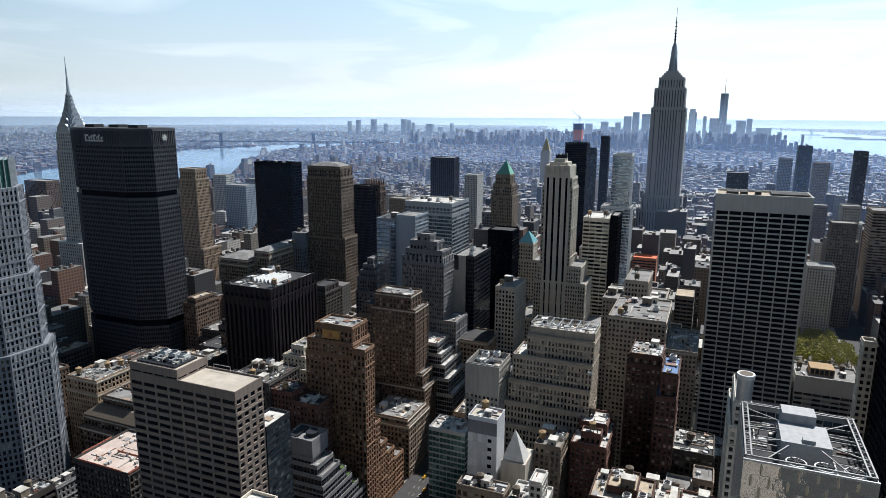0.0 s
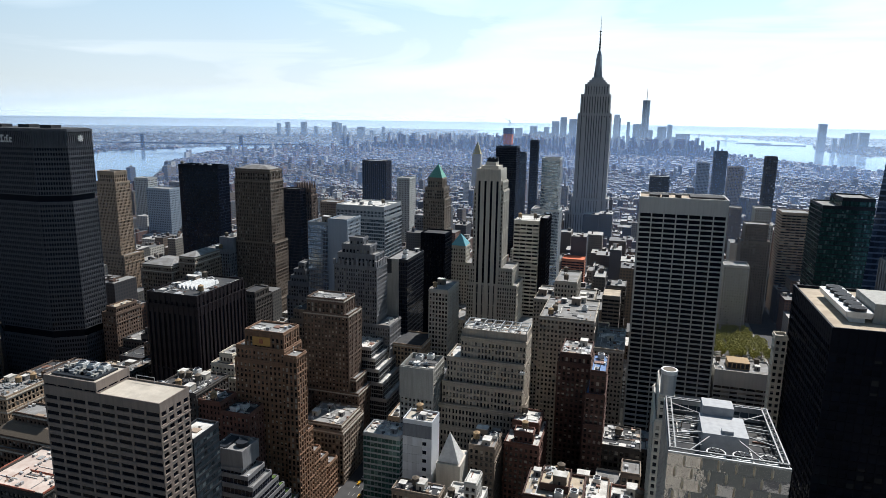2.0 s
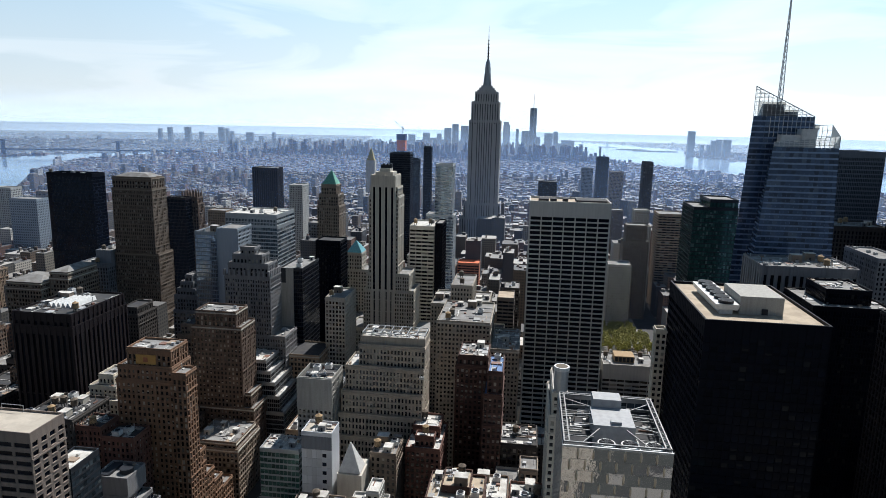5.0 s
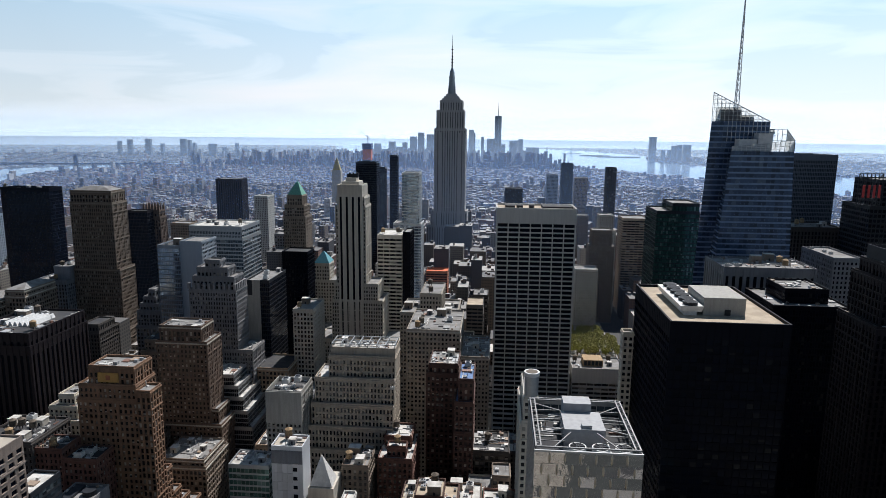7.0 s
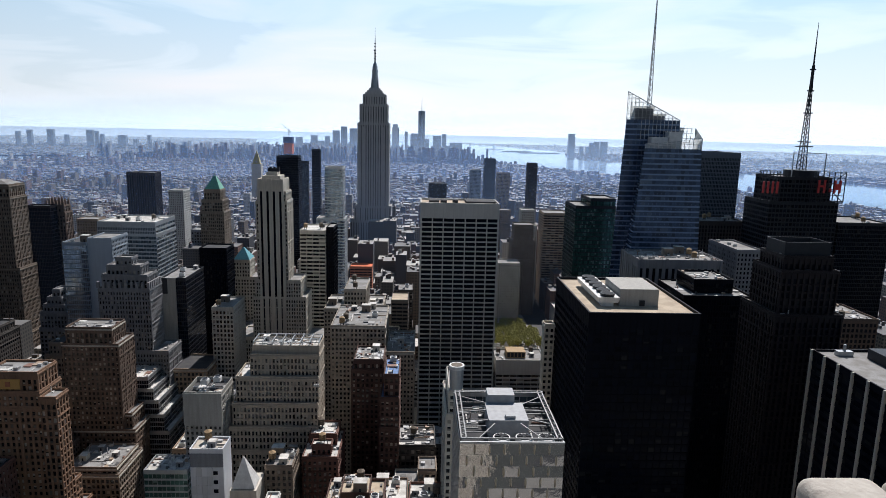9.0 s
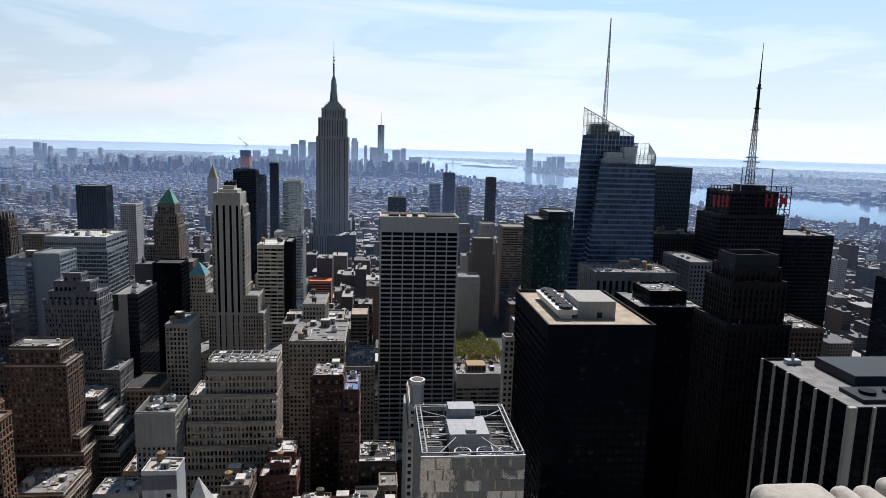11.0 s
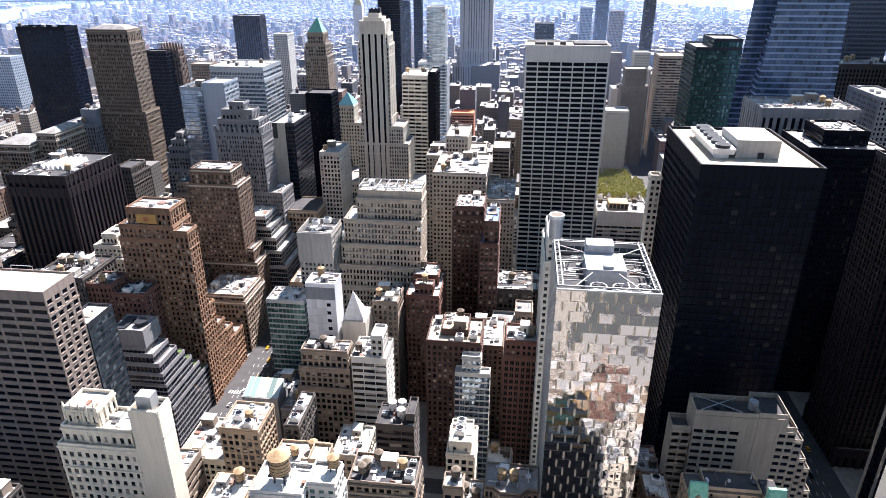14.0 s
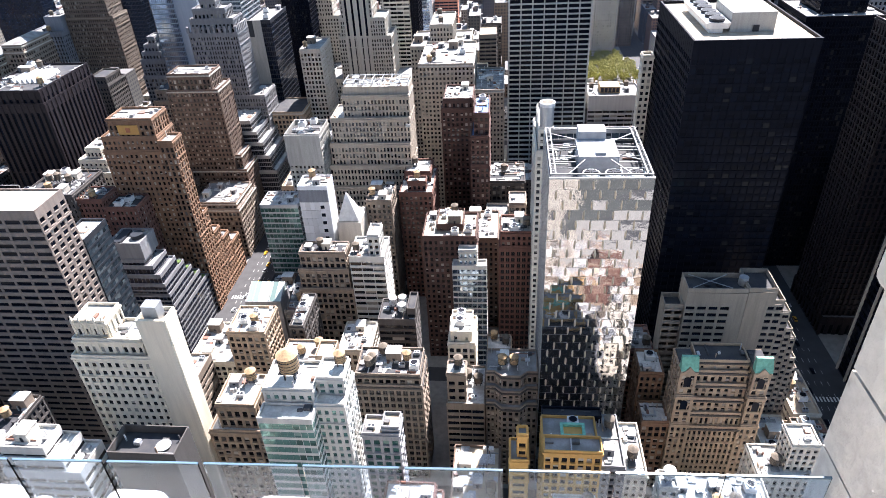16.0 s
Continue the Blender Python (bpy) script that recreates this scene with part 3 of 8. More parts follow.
# Office slab with elongated eight-sided plan behind the station
root = thing("octagonal_office_tower", "broad dark blue-grey concrete office tower with eight-sided plan", "skyscraper", (-492, 434, 0))
W, G, R = Mesh(), Mesh(), Mesh()
OCT = [(-445, 421.5), (-445, 447), (-466, 460), (-522, 460), (-543, 447), (-543, 421.5), (-522, 408), (-466, 408)]
MET = dict(bay=1.9, floor=3.95, pier=0.32, sp=0.42, depth=0.5, top=1.5, proud=0.18)
for za, zb in ((0, 70), (76, 186), (191, 232)):
    for i in range(8):
        wall(W, G, OCT[i], OCT[(i + 1) % 8], za, zb, **MET)
cx, cy = -494, 434.2


def shrunk(poly, k):
    return [(cx + (x - cx) * k, cy + (y - cy) * k) for x, y in poly]


W.prism(shrunk(OCT, 1.012), 242.5, 244.5)
W.prism(shrunk(OCT, 0.985), 231.5, 242.6)
for k in range(8):  # ribbed crown band
    a, b = OCT[k], OCT[(k + 1) % 8]
    nrib = int(math.hypot(b[0] - a[0], b[1] - a[1]) / 1.9)
    for j in range(nrib):
        t = (j + 0.5) / nrib
        x, y = a[0] + (b[0] - a[0]) * t, a[1] + (b[1] - a[1]) * t
        W.box(x - 0.35, x + 0.35, y - 0.35, y + 0.35, 231, 243)
part("wall", W, BLUE_CONCRETE, root, kind="stuff")
part("glazing", G, GLASS_DARK, root, kind="stuff")
M = Mesh()
for za, zb in ((70, 76), (186, 191)):
    M.prism(shrunk(OCT, 0.96), za - 0.1, zb + 0.1)
part("recessed_floor", M, BLACK_METAL, root, kind="stuff")
R.prism(shrunk(OCT, 0.97), 244.4, 245)
for x, y in ((-470, 430), (-500, 436), (-525, 432)):
    R.box(x - 6, x + 6, y - 5, y + 5, 245, 247.5)
part("roof", R, ROOF_DARK, root)
sign = Mesh()  # white lettering, drawn as plain bars
for k, (a, w, h) in enumerate(((-507.5, 3.6, 6), (-503, 2.2, 4.2), (-500, 1.6, 5.4), (-497.4, 3.0, 6), (-493.6, 1.2, 4.4), (-491.4, 1.8, 6), (-488.6, 2.2, 4.2))):
    sign.box(a, a + w * 0.35, 406.9, 407.5, 233.5, 233.5 + h)
    sign.box(a + w * 0.35, a + w, 407.0, 407.5, 233.5, 234.8)
    sign.box(a + w * 0.35, a + w, 407.0, 407.5, 233.5 + h - 1.4, 233.5 + h)
part("sign", sign, WHITE_METAL, root, "white raised bars of a roof sign")
sign = Mesh()
for k in range(4):
    t = math.pi * k / 4
    sign.beam((-444.2, 434 - 3 * math.cos(t), 237 - 3 * math.sin(t)), (-444.2, 434 + 3 * math.cos(t), 237 + 3 * math.sin(t)), 0.7)
part("emblem", sign, WHITE_METAL, root, "white star-shaped emblem")
TAKEN.append((-545, -443, 400, 460))

# Steel-crowned tower behind it
root = thing("spired_tower", "pale brick tower with stepped arched steel crown and needle spire", "skyscraper", (-690, 532, 0))
W, G, S, P = Mesh(), Mesh(), Mesh(), Mesh()
CX, CY = -682, 532
for r, za, zb in ((28, 0, 60), (19, 60, 110), (13, 110, 215), (12, 215, 236)):
    c = [(CX - r, CY - r), (CX + r, CY - r), (CX + r, CY + r), (CX - r, CY + r)]
    for i in range(4):
        wall(W, G, c[i], c[(i + 1) % 4], za, zb, bay=3.6, floor=3.7, pier=0.5, sp=0.4, depth=0.4)
    W.box(CX - r + 0.5, CX + r - 0.5, CY - r + 0.5, CY + r - 0.5, zb - 0.5, zb)
part("wall", W, TRAVERTINE, root, kind="stuff")
part("glazing", G, GLASS, root, kind="stuff")
r, z = 12.0, 236.0
for k in range(7):  # each tier carries a rounded gable with wedge lights on every side
    h = 8.5 - 0.55 * k
    r2 = r * 0.8
    S.box(CX - r2, CX + r2, CY - r2, CY + r2, z - 1, z + h)
    for ax in (0, 1):
        for sg in (-1, 1):
            arc = [(math.cos(math.pi * j / 10) * r2, math.sin(math.pi * j / 10) * (h + 2.5)) for j in range(11)]
            lo = [(CX + a, CY + sg * r, z + b) if ax == 0 else (CX + sg * r, CY + a, z + b) for a, b in arc]
            hi = [(CX + a, CY + sg * r2 * 0.7, z + b) if ax == 0 else (CX + sg * r2 * 0.7, CY + a, z + b) for a, b in arc]
            S.hexa(lo, hi)
            for j in (2, 4, 6, 8):
                a, b = math.cos(math.pi * j / 10) * r2 * 0.72, math.sin(math.pi * j / 10) * h * 0.75
                q = [(a - 0.7, b), (a + 0.7, b), (a, b + 2.2)]
                P.quad(*[(CX + s, CY + sg * (r + 0.06), z + u) if ax == 0 else (CX + sg * (r + 0.06), CY + s, z + u) for s, u in q])
    z += h * 0.82
    r *= 0.78
S.cyl(CX, CY, r * 1.05, 0.9, z - 3, z + 22, 8)
S.cyl(CX, CY, 0.9, 0.15, z + 22, 319, 8)
part("crown", S, STEEL, root)
part("crown_light", P, GLASS_DARK, root, kind="stuff")
TAKEN.append((-720, -656, 500, 562))

# White travertine slab with dark ribbon windows and a flared foot
root = thing("white_grid_tower", "white travertine office slab with wide dark windows", "skyscraper", (32, 535, 0))
W, G, R, T = Mesh(), Mesh(), Mesh(), Mesh()
GX0, GX1, GY0, GY1, GZ = 0.8, 64.2, 516.0, 552.0, 202.5


def flare(z):
    return 0.0 if z > 85 else 15.0 * ((85 - z) / 85) ** 2


floors = 49
h = (GZ - 12.5) / floors
grace_panes = []
for k in range(floors):
    za, zb = k * h, (k + 1) * h
    f0, f1 = flare(za), flare(zb)
    zm = za + h * 0.29
    W.hexa([(GX0, GY0 - f0, za), (GX1, GY0 - f0, za), (GX1, GY0 - f0 + 1.3, za), (GX0, GY0 - f0 + 1.3, za)], [(GX0, GY0 - f1, zm), (GX1, GY0 - f1, zm), (GX1, GY0 - f1 + 1.3, zm), (GX0, GY0 - f1 + 1.3, zm)])
    for j in range(7):
        a, b = GX0 + 0.9 + j * (GX1 - GX0 - 1.8) / 7, GX0 + 0.9 + (j + 1) * (GX1 - GX0 - 1.8) / 7
        if zm > 55:
            grace_panes.append((a, b, GY0 - f1 + 0.9, zm, zb))
        else:
            G.quad((a, GY0 - f1 + 0.9, zm), (b, GY0 - f1 + 0.9, zm), (b, GY0 - f1 + 0.9, zb), (a, GY0 - f1 + 0.9, zb))
    for j in range(8):
        x = GX0 + 0.9 + j * (GX1 - GX0 - 1.8) / 7
        T.hexa([(x - 0.42, GY0 - f0 - 0.05, za), (x + 0.42, GY0 - f0 - 0.05, za), (x + 0.42, GY0 - f0 + 1.2, za), (x - 0.42, GY0 - f0 + 1.2, za)], [(x - 0.42, GY0 - f1 - 0.05, zb), (x + 0.42, GY0 - f1 - 0.05, zb), (x + 0.42, GY0 - f1 + 1.2, zb), (x - 0.42, GY0 - f1 + 1.2, zb)])
W.box(GX0, GX1, GY0, GY0 + 1.3, GZ - 12.5, GZ)
W.box(GX0, GX0 + 0.9, GY0 + 1.31, GY1, 0, GZ)
W.box(GX1 - 0.9, GX1, GY0 + 1.31, GY1, 0, GZ)
W.box(GX0 + 0.91, GX1 - 0.91, GY1 - 1, GY1, 0, GZ)
part("wall", W, TRAVERTINE, root, kind="stuff")
part("pier", T, TRAVERTINE, root, kind="stuff")
part("glazing", G, GLASS_DARK, root, kind="stuff")
R.box(GX0 + 0.91, GX1 - 0.91, GY0 + 1.31, GY1 - 1.01, GZ - 2, GZ - 1.5)
part("roof", R, ROOF_TAN, root)
R = Mesh()
for x0, x1, y0, y1, z in ((8, 16, 524, 540, 1.0), (17, 22, 520, 530, 1.6), (27, 31, 521, 532, 1.8), (38, 62, 526, 547, 0.4)):
    R.box(x0, x1, y0, y1, GZ - 1.5, GZ + z)
part("roof_plant", R, ROOF_DARK, root, "low dark and tan plant on the roof")
share = {}
for a, b, y, za, zb in grace_panes[-300:]:
    key = (round(b - a, 2), round(zb - za, 2))
    if key not in share:
        M = Mesh()
        w, hh = (b - a) / 2 - 0.3, (zb - za) / 2 - 0.02
        M.box(-w, w, 0, 0.12, -hh, hh)
        M.box(-0.12, 0.12, -0.06, 0.001, -hh + 0.02, hh - 0.02)
        d = bpy.data.meshes.new("pane")
        d.from_pydata(M.v, [], M.f)
        d.materials.append(GLASS_DARK)
        share[key] = d
    ob = new("pane", share[key])
    ob.parent = root
    ob.location = Vector(((a + b) / 2, y, (za + zb) / 2)) - ORIGIN[root.name]
G = Mesh()
for a, b, y, za, zb in grace_panes[:-300]:
    G.quad((a, y, za), (b, y, za), (b, y, zb), (a, y, zb))
part("lower_glazing", G, GLASS_DARK, root, kind="stuff")
TAKEN.append((0, 65, 500, 555))

# Slender limestone tower with dark vertical stripes
root = building("striped_limestone_tower", "slender buff limestone tower with dark vertical window stripes", [
    (-158, -84, 556, 590, 0, 75, "slots"), (-144, -98, 556, 588, 75, 112, "slots"), (-141, -102.5, 556.5, 586, 112, 127, "slots"),
    (-139.5, -113, 557.5, 583, 127, 196, "slots"), (-138.5, -114, 558.5, 582, 196, 204, "slots")], LIMESTONE, roof=ROOF_GREY, fit_out=0)
W, G, R = Mesh(), Mesh(), Mesh()
for i, (a, b) in enumerate((((-137, 555.2), (-115.5, 555.2)), ((-115.5, 555.2), (-115.5, 580)), ((-115.5, 580), (-137, 580)), ((-137, 580), (-137, 555.2)))):
    wall(W, G, a, b, 75, 214, bay=5.4, floor=200, pier=0.62, sp=0.0, depth=0.9, top=9, proud=0.2)
footing(W, R, -137, -115.5, 555.2, 580, 214, 1.5, 1)
W.box(-134, -118.5, 559, 576, 213, 218)
W.box(-131, -121.5, 562, 573, 218, 221)
part("shaft", W, LIMESTONE, root, kind="stuff")
part("shaft_glazing", G, GLASS_DARK, root, kind="stuff")
part("shaft_roof", R, ROOF_GREY, root)
M = Mesh()
for k in range(5):
    M.box(-135.5 + k * 4.3, -133.4 + k * 4.3, 554.4, 556, 207, 215.5)
part("crown_ornament", M, LIMESTONE, root)
M = Mesh()
for k in range(6):
    M.box(-130.6 + k * 1.6, -128.9 + k * 1.6, 566, 569, 221 - 0.01 * k, 224 + (k % 2))
part("crest", M, DARK_METAL, root, kind="stuff")

# Black slab with a tan roof
root = thing("black_office_tower", "black steel and glass office slab with tan gravel roof", "skyscraper", (101, 312, 0))
W, G, R = Mesh(), Mesh(), Mesh()
c = [(76.2, 277), (126.8, 277), (126.8, 348), (76.2, 348)]
for i in range(4):
    wall(W, G, c[i], c[(i + 1) % 4], 0, 180.6, bay=3.2, floor=4.1, pier=0.12, sp=0.42, depth=0.35, top=6, proud=0.1)
footing(W, R, 76.2, 126.8, 277, 348, 180.6, 1.0, 0.8)
part("wall", W, BLACK_METAL, root, kind="stuff")
part("glazing", G, GLASS_DARK, root, kind="stuff")
part("roof", R, ROOF_TAN, root)
M = Mesh()
M.box(94.6, 113, 293, 318, 180, 188.5)
part("penthouse", M, CONCRETE, root, "pale grey penthouse block")
M = Mesh()
M.prism([(86, 292), (91.5, 292), (91.5, 332), (86, 332)], 180, 182.4)
M.prism([(84.4, 291), (93.4, 291), (93.4, 333), (84.4, 333)], 182.4, 185, [(83.8, 290.5), (94, 290.5), (94, 333.5), (83.8, 333.5)])
part("cooling_tower", M, WHITE_METAL, root)
for k in range(6):
    M = Mesh()
    M.cyl(88.9, 294 + k * 7.1, 3.2, 3.4, 184.9, 186.4, 16)
    fan = part("fan_housing", M, DARK_METAL, root)
    M = Mesh()
    M.cyl(88.9, 294 + k * 7.1, 2.7, 2.7, 186.41, 186.46, 16)
    part("fan_opening", M, BLACK_METAL, fan)
M = Mesh()
M.box(104, 106.5, 292.6, 293, 180.5, 183.2)
part("penthouse_door", M, DARK_METAL, root)
TAKEN.append((70, 130, 270, 350))

# Fin-striped tower across the avenue
root = thing("finned_office_tower", "black glass office tower with pale vertical stone fins", "skyscraper", (215, 252, 0))
W, G, R = Mesh(), Mesh(), Mesh()
c = [(182, 222), (262, 222), (262, 281), (182, 281)]
for i in range(4):
    wall(W, G, c[i], c[(i + 1) % 4], 0, 163.6, bay=4.7, floor=4.0, pier=0.05, sp=0.4, depth=0.3, top=1.5)
fins = [(181.2, 182.3, 222.3 + k * 9.6, 223.3 + k * 9.6, 0, 164.4) for k in range(1, 7)]
fins += [(181.8 + k * 10 - 0.6, 182.4 + k * 10, 221.2, 222.3, 0, 164.4) for k in range(1, 9)]
for q in fins + [(181, 184.2, 220.9, 222.9, 0, 164.6)]:
    F = Mesh()
    F.box(*q)
    part("fin", F, PALE_STONE, root)
footing(W, R, 182, 262, 222, 281, 163.6, 0.8, 0.6)
part("wall", W, BLACK_METAL, root, kind="stuff")
part("glazing", G, GLASS_DARK, root, kind="stuff")
part("roof", R, ROOF_GREY, root)
M = Mesh()
M.box(202, 244, 246, 272, 163, 168)
M.box(192, 250, 228, 242, 163, 165)
part("roof_plant", M, DARK_METAL, root)
M = Mesh()
for k in range(5):
    M.cyl(199 + k * 10.5, 235, 3.2, 3.2, 165, 166.2, 14)
part("fan_housing", M, BLACK_METAL, root)
M = Mesh()
M.box(190, 197, 274, 277, 163, 165.5)
M.box(193, 194, 275, 276, 165.4, 168.5)
part("window_washing_rig", M, ALUMINIUM, root)
TAKEN.append((182, 262, 222, 281))


# Faceted crystal tower with a lattice spire
def lerp_poly(a, b, t):
    return [(x0 + (x1 - x0) * t, y0 + (y1 - y0) * t) for (x0, y0), (x1, y1) in zip(a, b)]


def loft(G, B, low, high, z0, z1, floor, mull=0):
    """A leaning glass volume: a band at each floor, glass between, and thin mullions."""
    n = max(1, round((z1 - z0) / floor))
    for k in range(n):
        t0, t1 = k / n, (k + 1) / n
        tm = t0 + (t1 - t0) * 0.3
        p, q, r = lerp_poly(low, high, t0), lerp_poly(low, high, tm), lerp_poly(low, high, t1)
        za, zm, zb = z0 + (z1 - z0) * t0, z0 + (z1 - z0) * tm, z0 + (z1 - z0) * t1
        m = len(p)
        for i in range(m):
            j = (i + 1) % m
            L = math.hypot(p[j][0] - p[i][0], p[j][1] - p[i][1])
            if L < 0.2:
                continue
            nx, ny = (p[j][1] - p[i][1]) / L * 0.12, -(p[j][0] - p[i][0]) / L * 0.12
            B.quad((p[i][0] + nx, p[i][1] + ny, za), (p[j][0] + nx, p[j][1] + ny, za), (q[j][0] + nx, q[j][1] + ny, zm), (q[i][0] + nx, q[i][1] + ny, zm))
            c = max(1, round(L / 3.2))
            for s in range(c):
                a, b = s / c, (s + 0.94) / c
                f = lambda u, w, t: (u[i][0] + (u[j][0] - u[i][0]) * t, u[i][1] + (u[j][1] - u[i][1]) * t, w)
                G.quad(f(q, zm, a), f(q, zm, b), f(r, zb, b), f(r, zb, a))
    B.prism(lerp_poly(low, high, 0.0), z0 - 0.2, z0, lerp_poly(low, high, 0.0))
    B.prism(high, z1 - 0.2, z1)


root = thing("crystal_tower", "faceted pale blue glass skyscraper with sloping lattice top and spire", "skyscraper", (195, 550, 0))
G, B, L2, C = Mesh(), Mesh(), Mesh(), Mesh()
loft(G, B, [(157, 537), (228, 537), (236, 590), (174, 590)], [(166, 531), (210, 531), (222, 575), (181, 575)], 0, 271.5, 4.2)
loft(G, B, [(160.5, 512), (236, 512), (236, 536.8), (155, 536.8)], [(177.5, 516), (223.4, 516), (223.4, 530.8), (182.5, 530.8)], 0, 249, 4.2)
C.prism([(185, 533), (208, 533), (212, 572), (188, 572)], 0, 262)
C.box(180, 215, 533, 560, 262, 266)
part("glazing", G, GLASS_CRYSTAL, root, kind="stuff")
part("floor_band", B, plain("blue_spandrel", (0.22, 0.31, 0.47), 0.3, 0.2), root, kind="stuff")
for k in range(15):  # open glass screen of the sloping top
    x = 166 + k * 44 / 14
    zt = 293.3 - 21.8 * k / 14
    L2.beam((x, 531, 256 if k > 3 else 271), (x, 531, zt), 0.35)
    L2.beam((x + 15, 575, 271), (x + 15, 575, zt), 0.3)
for z in range(273, 293, 3):
    xe = 166 + min(44, (293.3 - z) / 21.8 * 44)
    for y, dx in ((531, 0), (575, 15)):
        L2.beam((166 + dx, y, z), (xe + dx, y, z), 0.3)
    L2.beam((166, 531, z), (181, 575, z), 0.25)
L2.beam((166, 531, 293.3), (210, 531, 271.5), 0.6)
L2.beam((181, 575, 293.3), (225, 575, 271.5), 0.5)
L2.beam((166, 531, 293.3), (181, 575, 293.3), 0.5)
for k in range(14):  # lower screens round the front volume
    q = k / 13
    x = 178 + q * 45.4
    L2.beam((x, 516, 249), (x, 516, 252.5 + 5 * q), 0.35)
    L2.beam((223.4, 516 + 15 * q, 249), (223.4, 516 + 15 * q, 257.5 + 8.5 * q), 0.35)
    if k > 9:
        L2.beam((x, 531, 249), (x, 531, 262 + 4 * q), 0.35)
for q in (0.25, 0.5, 0.75, 1.0):
    L2.beam((178, 516, 249 + 3.5 * q), (223.4, 516, 249 + 8.5 * q), 0.35)
    L2.beam((223.4, 516, 249 + 8.5 * q), (223.4, 531, 249 + 17 * q), 0.35)
    L2.beam((210, 531, 249 + 16 * q), (223.4, 531, 249 + 17 * q), 0.35)
part("roof_screen", L2, WHITE_METAL, root)
SCREEN = bpy.data.materials.new("fritted_screen_glass")
SCREEN.use_nodes = True
nt = SCREEN.node_tree
nt.nodes.clear()
n_out, n_mix, n_see, n_lit = (nt.nodes.new("ShaderNode" + k) for k in ("OutputMaterial", "MixShader", "BsdfTransparent", "BsdfTranslucent"))
n_lit.inputs[0].default_value, n_mix.inputs[0].default_value = (0.8, 0.85, 0.86, 1), 0.45
nt.links.new(n_see.outputs[0], n_mix.inputs[1])
nt.links.new(n_lit.outputs[0], n_mix.inputs[2])
nt.links.new(n_mix.outputs[0], n_out.inputs[0])
L2 = Mesh()
L2.quad((166, 531.3, 271.6), (210, 531.3, 271.6), (166, 531.3, 293))
L2.quad((178, 516.3, 249.2), (223.2, 516.3, 249.2), (223.2, 516.3, 257.3), (178, 516.3, 252.3))
L2.quad((223.2, 516.4, 249.2), (223.2, 530.8, 249.2), (223.2, 530.8, 265.8), (223.2, 516.4, 257.3))
L2.quad((211, 531.2, 249.2), (223.1, 531.2, 249.2), (223.1, 531.2, 265.8), (211, 531.2, 265))
part("screen_glass", L2, SCREEN, root, "pale fritted glass of the open screens", kind="stuff")
L2 = Mesh()
L2.box(172, 188, 532.5, 542, 271.4, 282)
L2.box(188.3, 198, 532.5, 542, 271.4, 276.5)
part("upper_core", L2, BLUE_CONCRETE, root)
part("core", C, BLUE_GREY, root)
C = Mesh()
C.box(184, 197.5, 520, 529, 248.8, 258)
C.box(197.8, 208, 519, 529, 248.8, 262.5)
part("roof_plant", C, WHITE_METAL, root, "pale plant boxes behind the glass screens")
SP = Mesh()
n = 26
for k in range(n):
    z0, z1 = 262 + k * 108 / n, 262 + (k + 1) * 108 / n
    r0, r1 = 2.4 * (1 - k / n) + 0.15, 2.4 * (1 - (k + 1) / n) + 0.15
    for q in range(3):
        t0, t1 = math.tau * q / 3, math.tau * (q + 1) / 3
        SP.beam((193.5 + r0 * math.cos(t0), 560 + r0 * math.sin(t0), z0), (193.5 + r1 * math.cos(t0), 560 + r1 * math.sin(t0), z1), 0.5)
        SP.beam((193.5 + r0 * math.cos(t0), 560 + r0 * math.sin(t0), z0), (193.5 + r1 * math.cos(t1), 560 + r1 * math.sin(t1), z1), 0.3)
part("spire", SP, WHITE_METAL, root, "white triangular lattice spire")
TAKEN.append((150, 238, 512, 592))

# Tower with roof frames, red signs and a lattice mast
root = thing("mast_tower", "dark office tower with steel roof frames, red signs and lattice mast", "skyscraper", (325, 570, 0))
W, G, R = Mesh(), Mesh(), Mesh()
for x0, x1, y0, y1, z0, z1 in ((300, 361, 547, 590, 0, 205), (308, 356, 552, 590, 205, 226)):
    c = [(x0, y0), (x1, y0), (x1, y1), (x0, y1)]
    for i in range(4):
        wall(W, G, c[i], c[(i + 1) % 4], z0, z1, bay=3.2, floor=4.0, pier=0.2, sp=0.35, depth=0.3)
    footing(W, R, x0, x1, y0, y1, z1)
part("wall", W, DARK_METAL, root, kind="stuff")
part("glazing", G, GLASS_DARK, root, kind="stuff")
part("roof", R, ROOF_GREY, root)
for (xa, xb, ya) in ((288, 306, 545), (334, 363, 545)):
    M = Mesh()
    for k in range(7):
        x = xa + (xb - xa) * k / 6
        M.beam((x, ya, 206), (x, ya, 232), 0.6)
    for k in range(6):
        M.beam((xa, ya, 207 + 5 * k), (xb, ya, 207 + 5 * k), 0.5)
    M.beam((xa, ya, 206), (xb, ya, 232), 0.5)
    M.beam((xb, ya, 206), (xa, ya, 232), 0.5)
    part("sign_frame", M, DARK_METAL, root)
M = Mesh()  # red lettering, drawn as plain bars
for x, z, w, h in ((339, 214, 1.6, 11), (344, 214, 1.6, 11), (340, 219, 5, 1.6), (349, 215, 2, 3), (353, 214, 1.6, 11), (357.5, 214, 1.6, 11), (355, 217, 2.5, 5), (291, 213, 1.6, 10), (295, 213, 1.6, 10), (299, 213, 1.6, 10), (303, 213, 1.6, 10)):
    M.box(x, x + w, 543.6, 544.4, z, z + h)
part("sign", M, RED_PAINT, root, "red bars of a roof sign")
M = Mesh()
M.cyl(339, 572, 14, 14, 226, 232, 20)
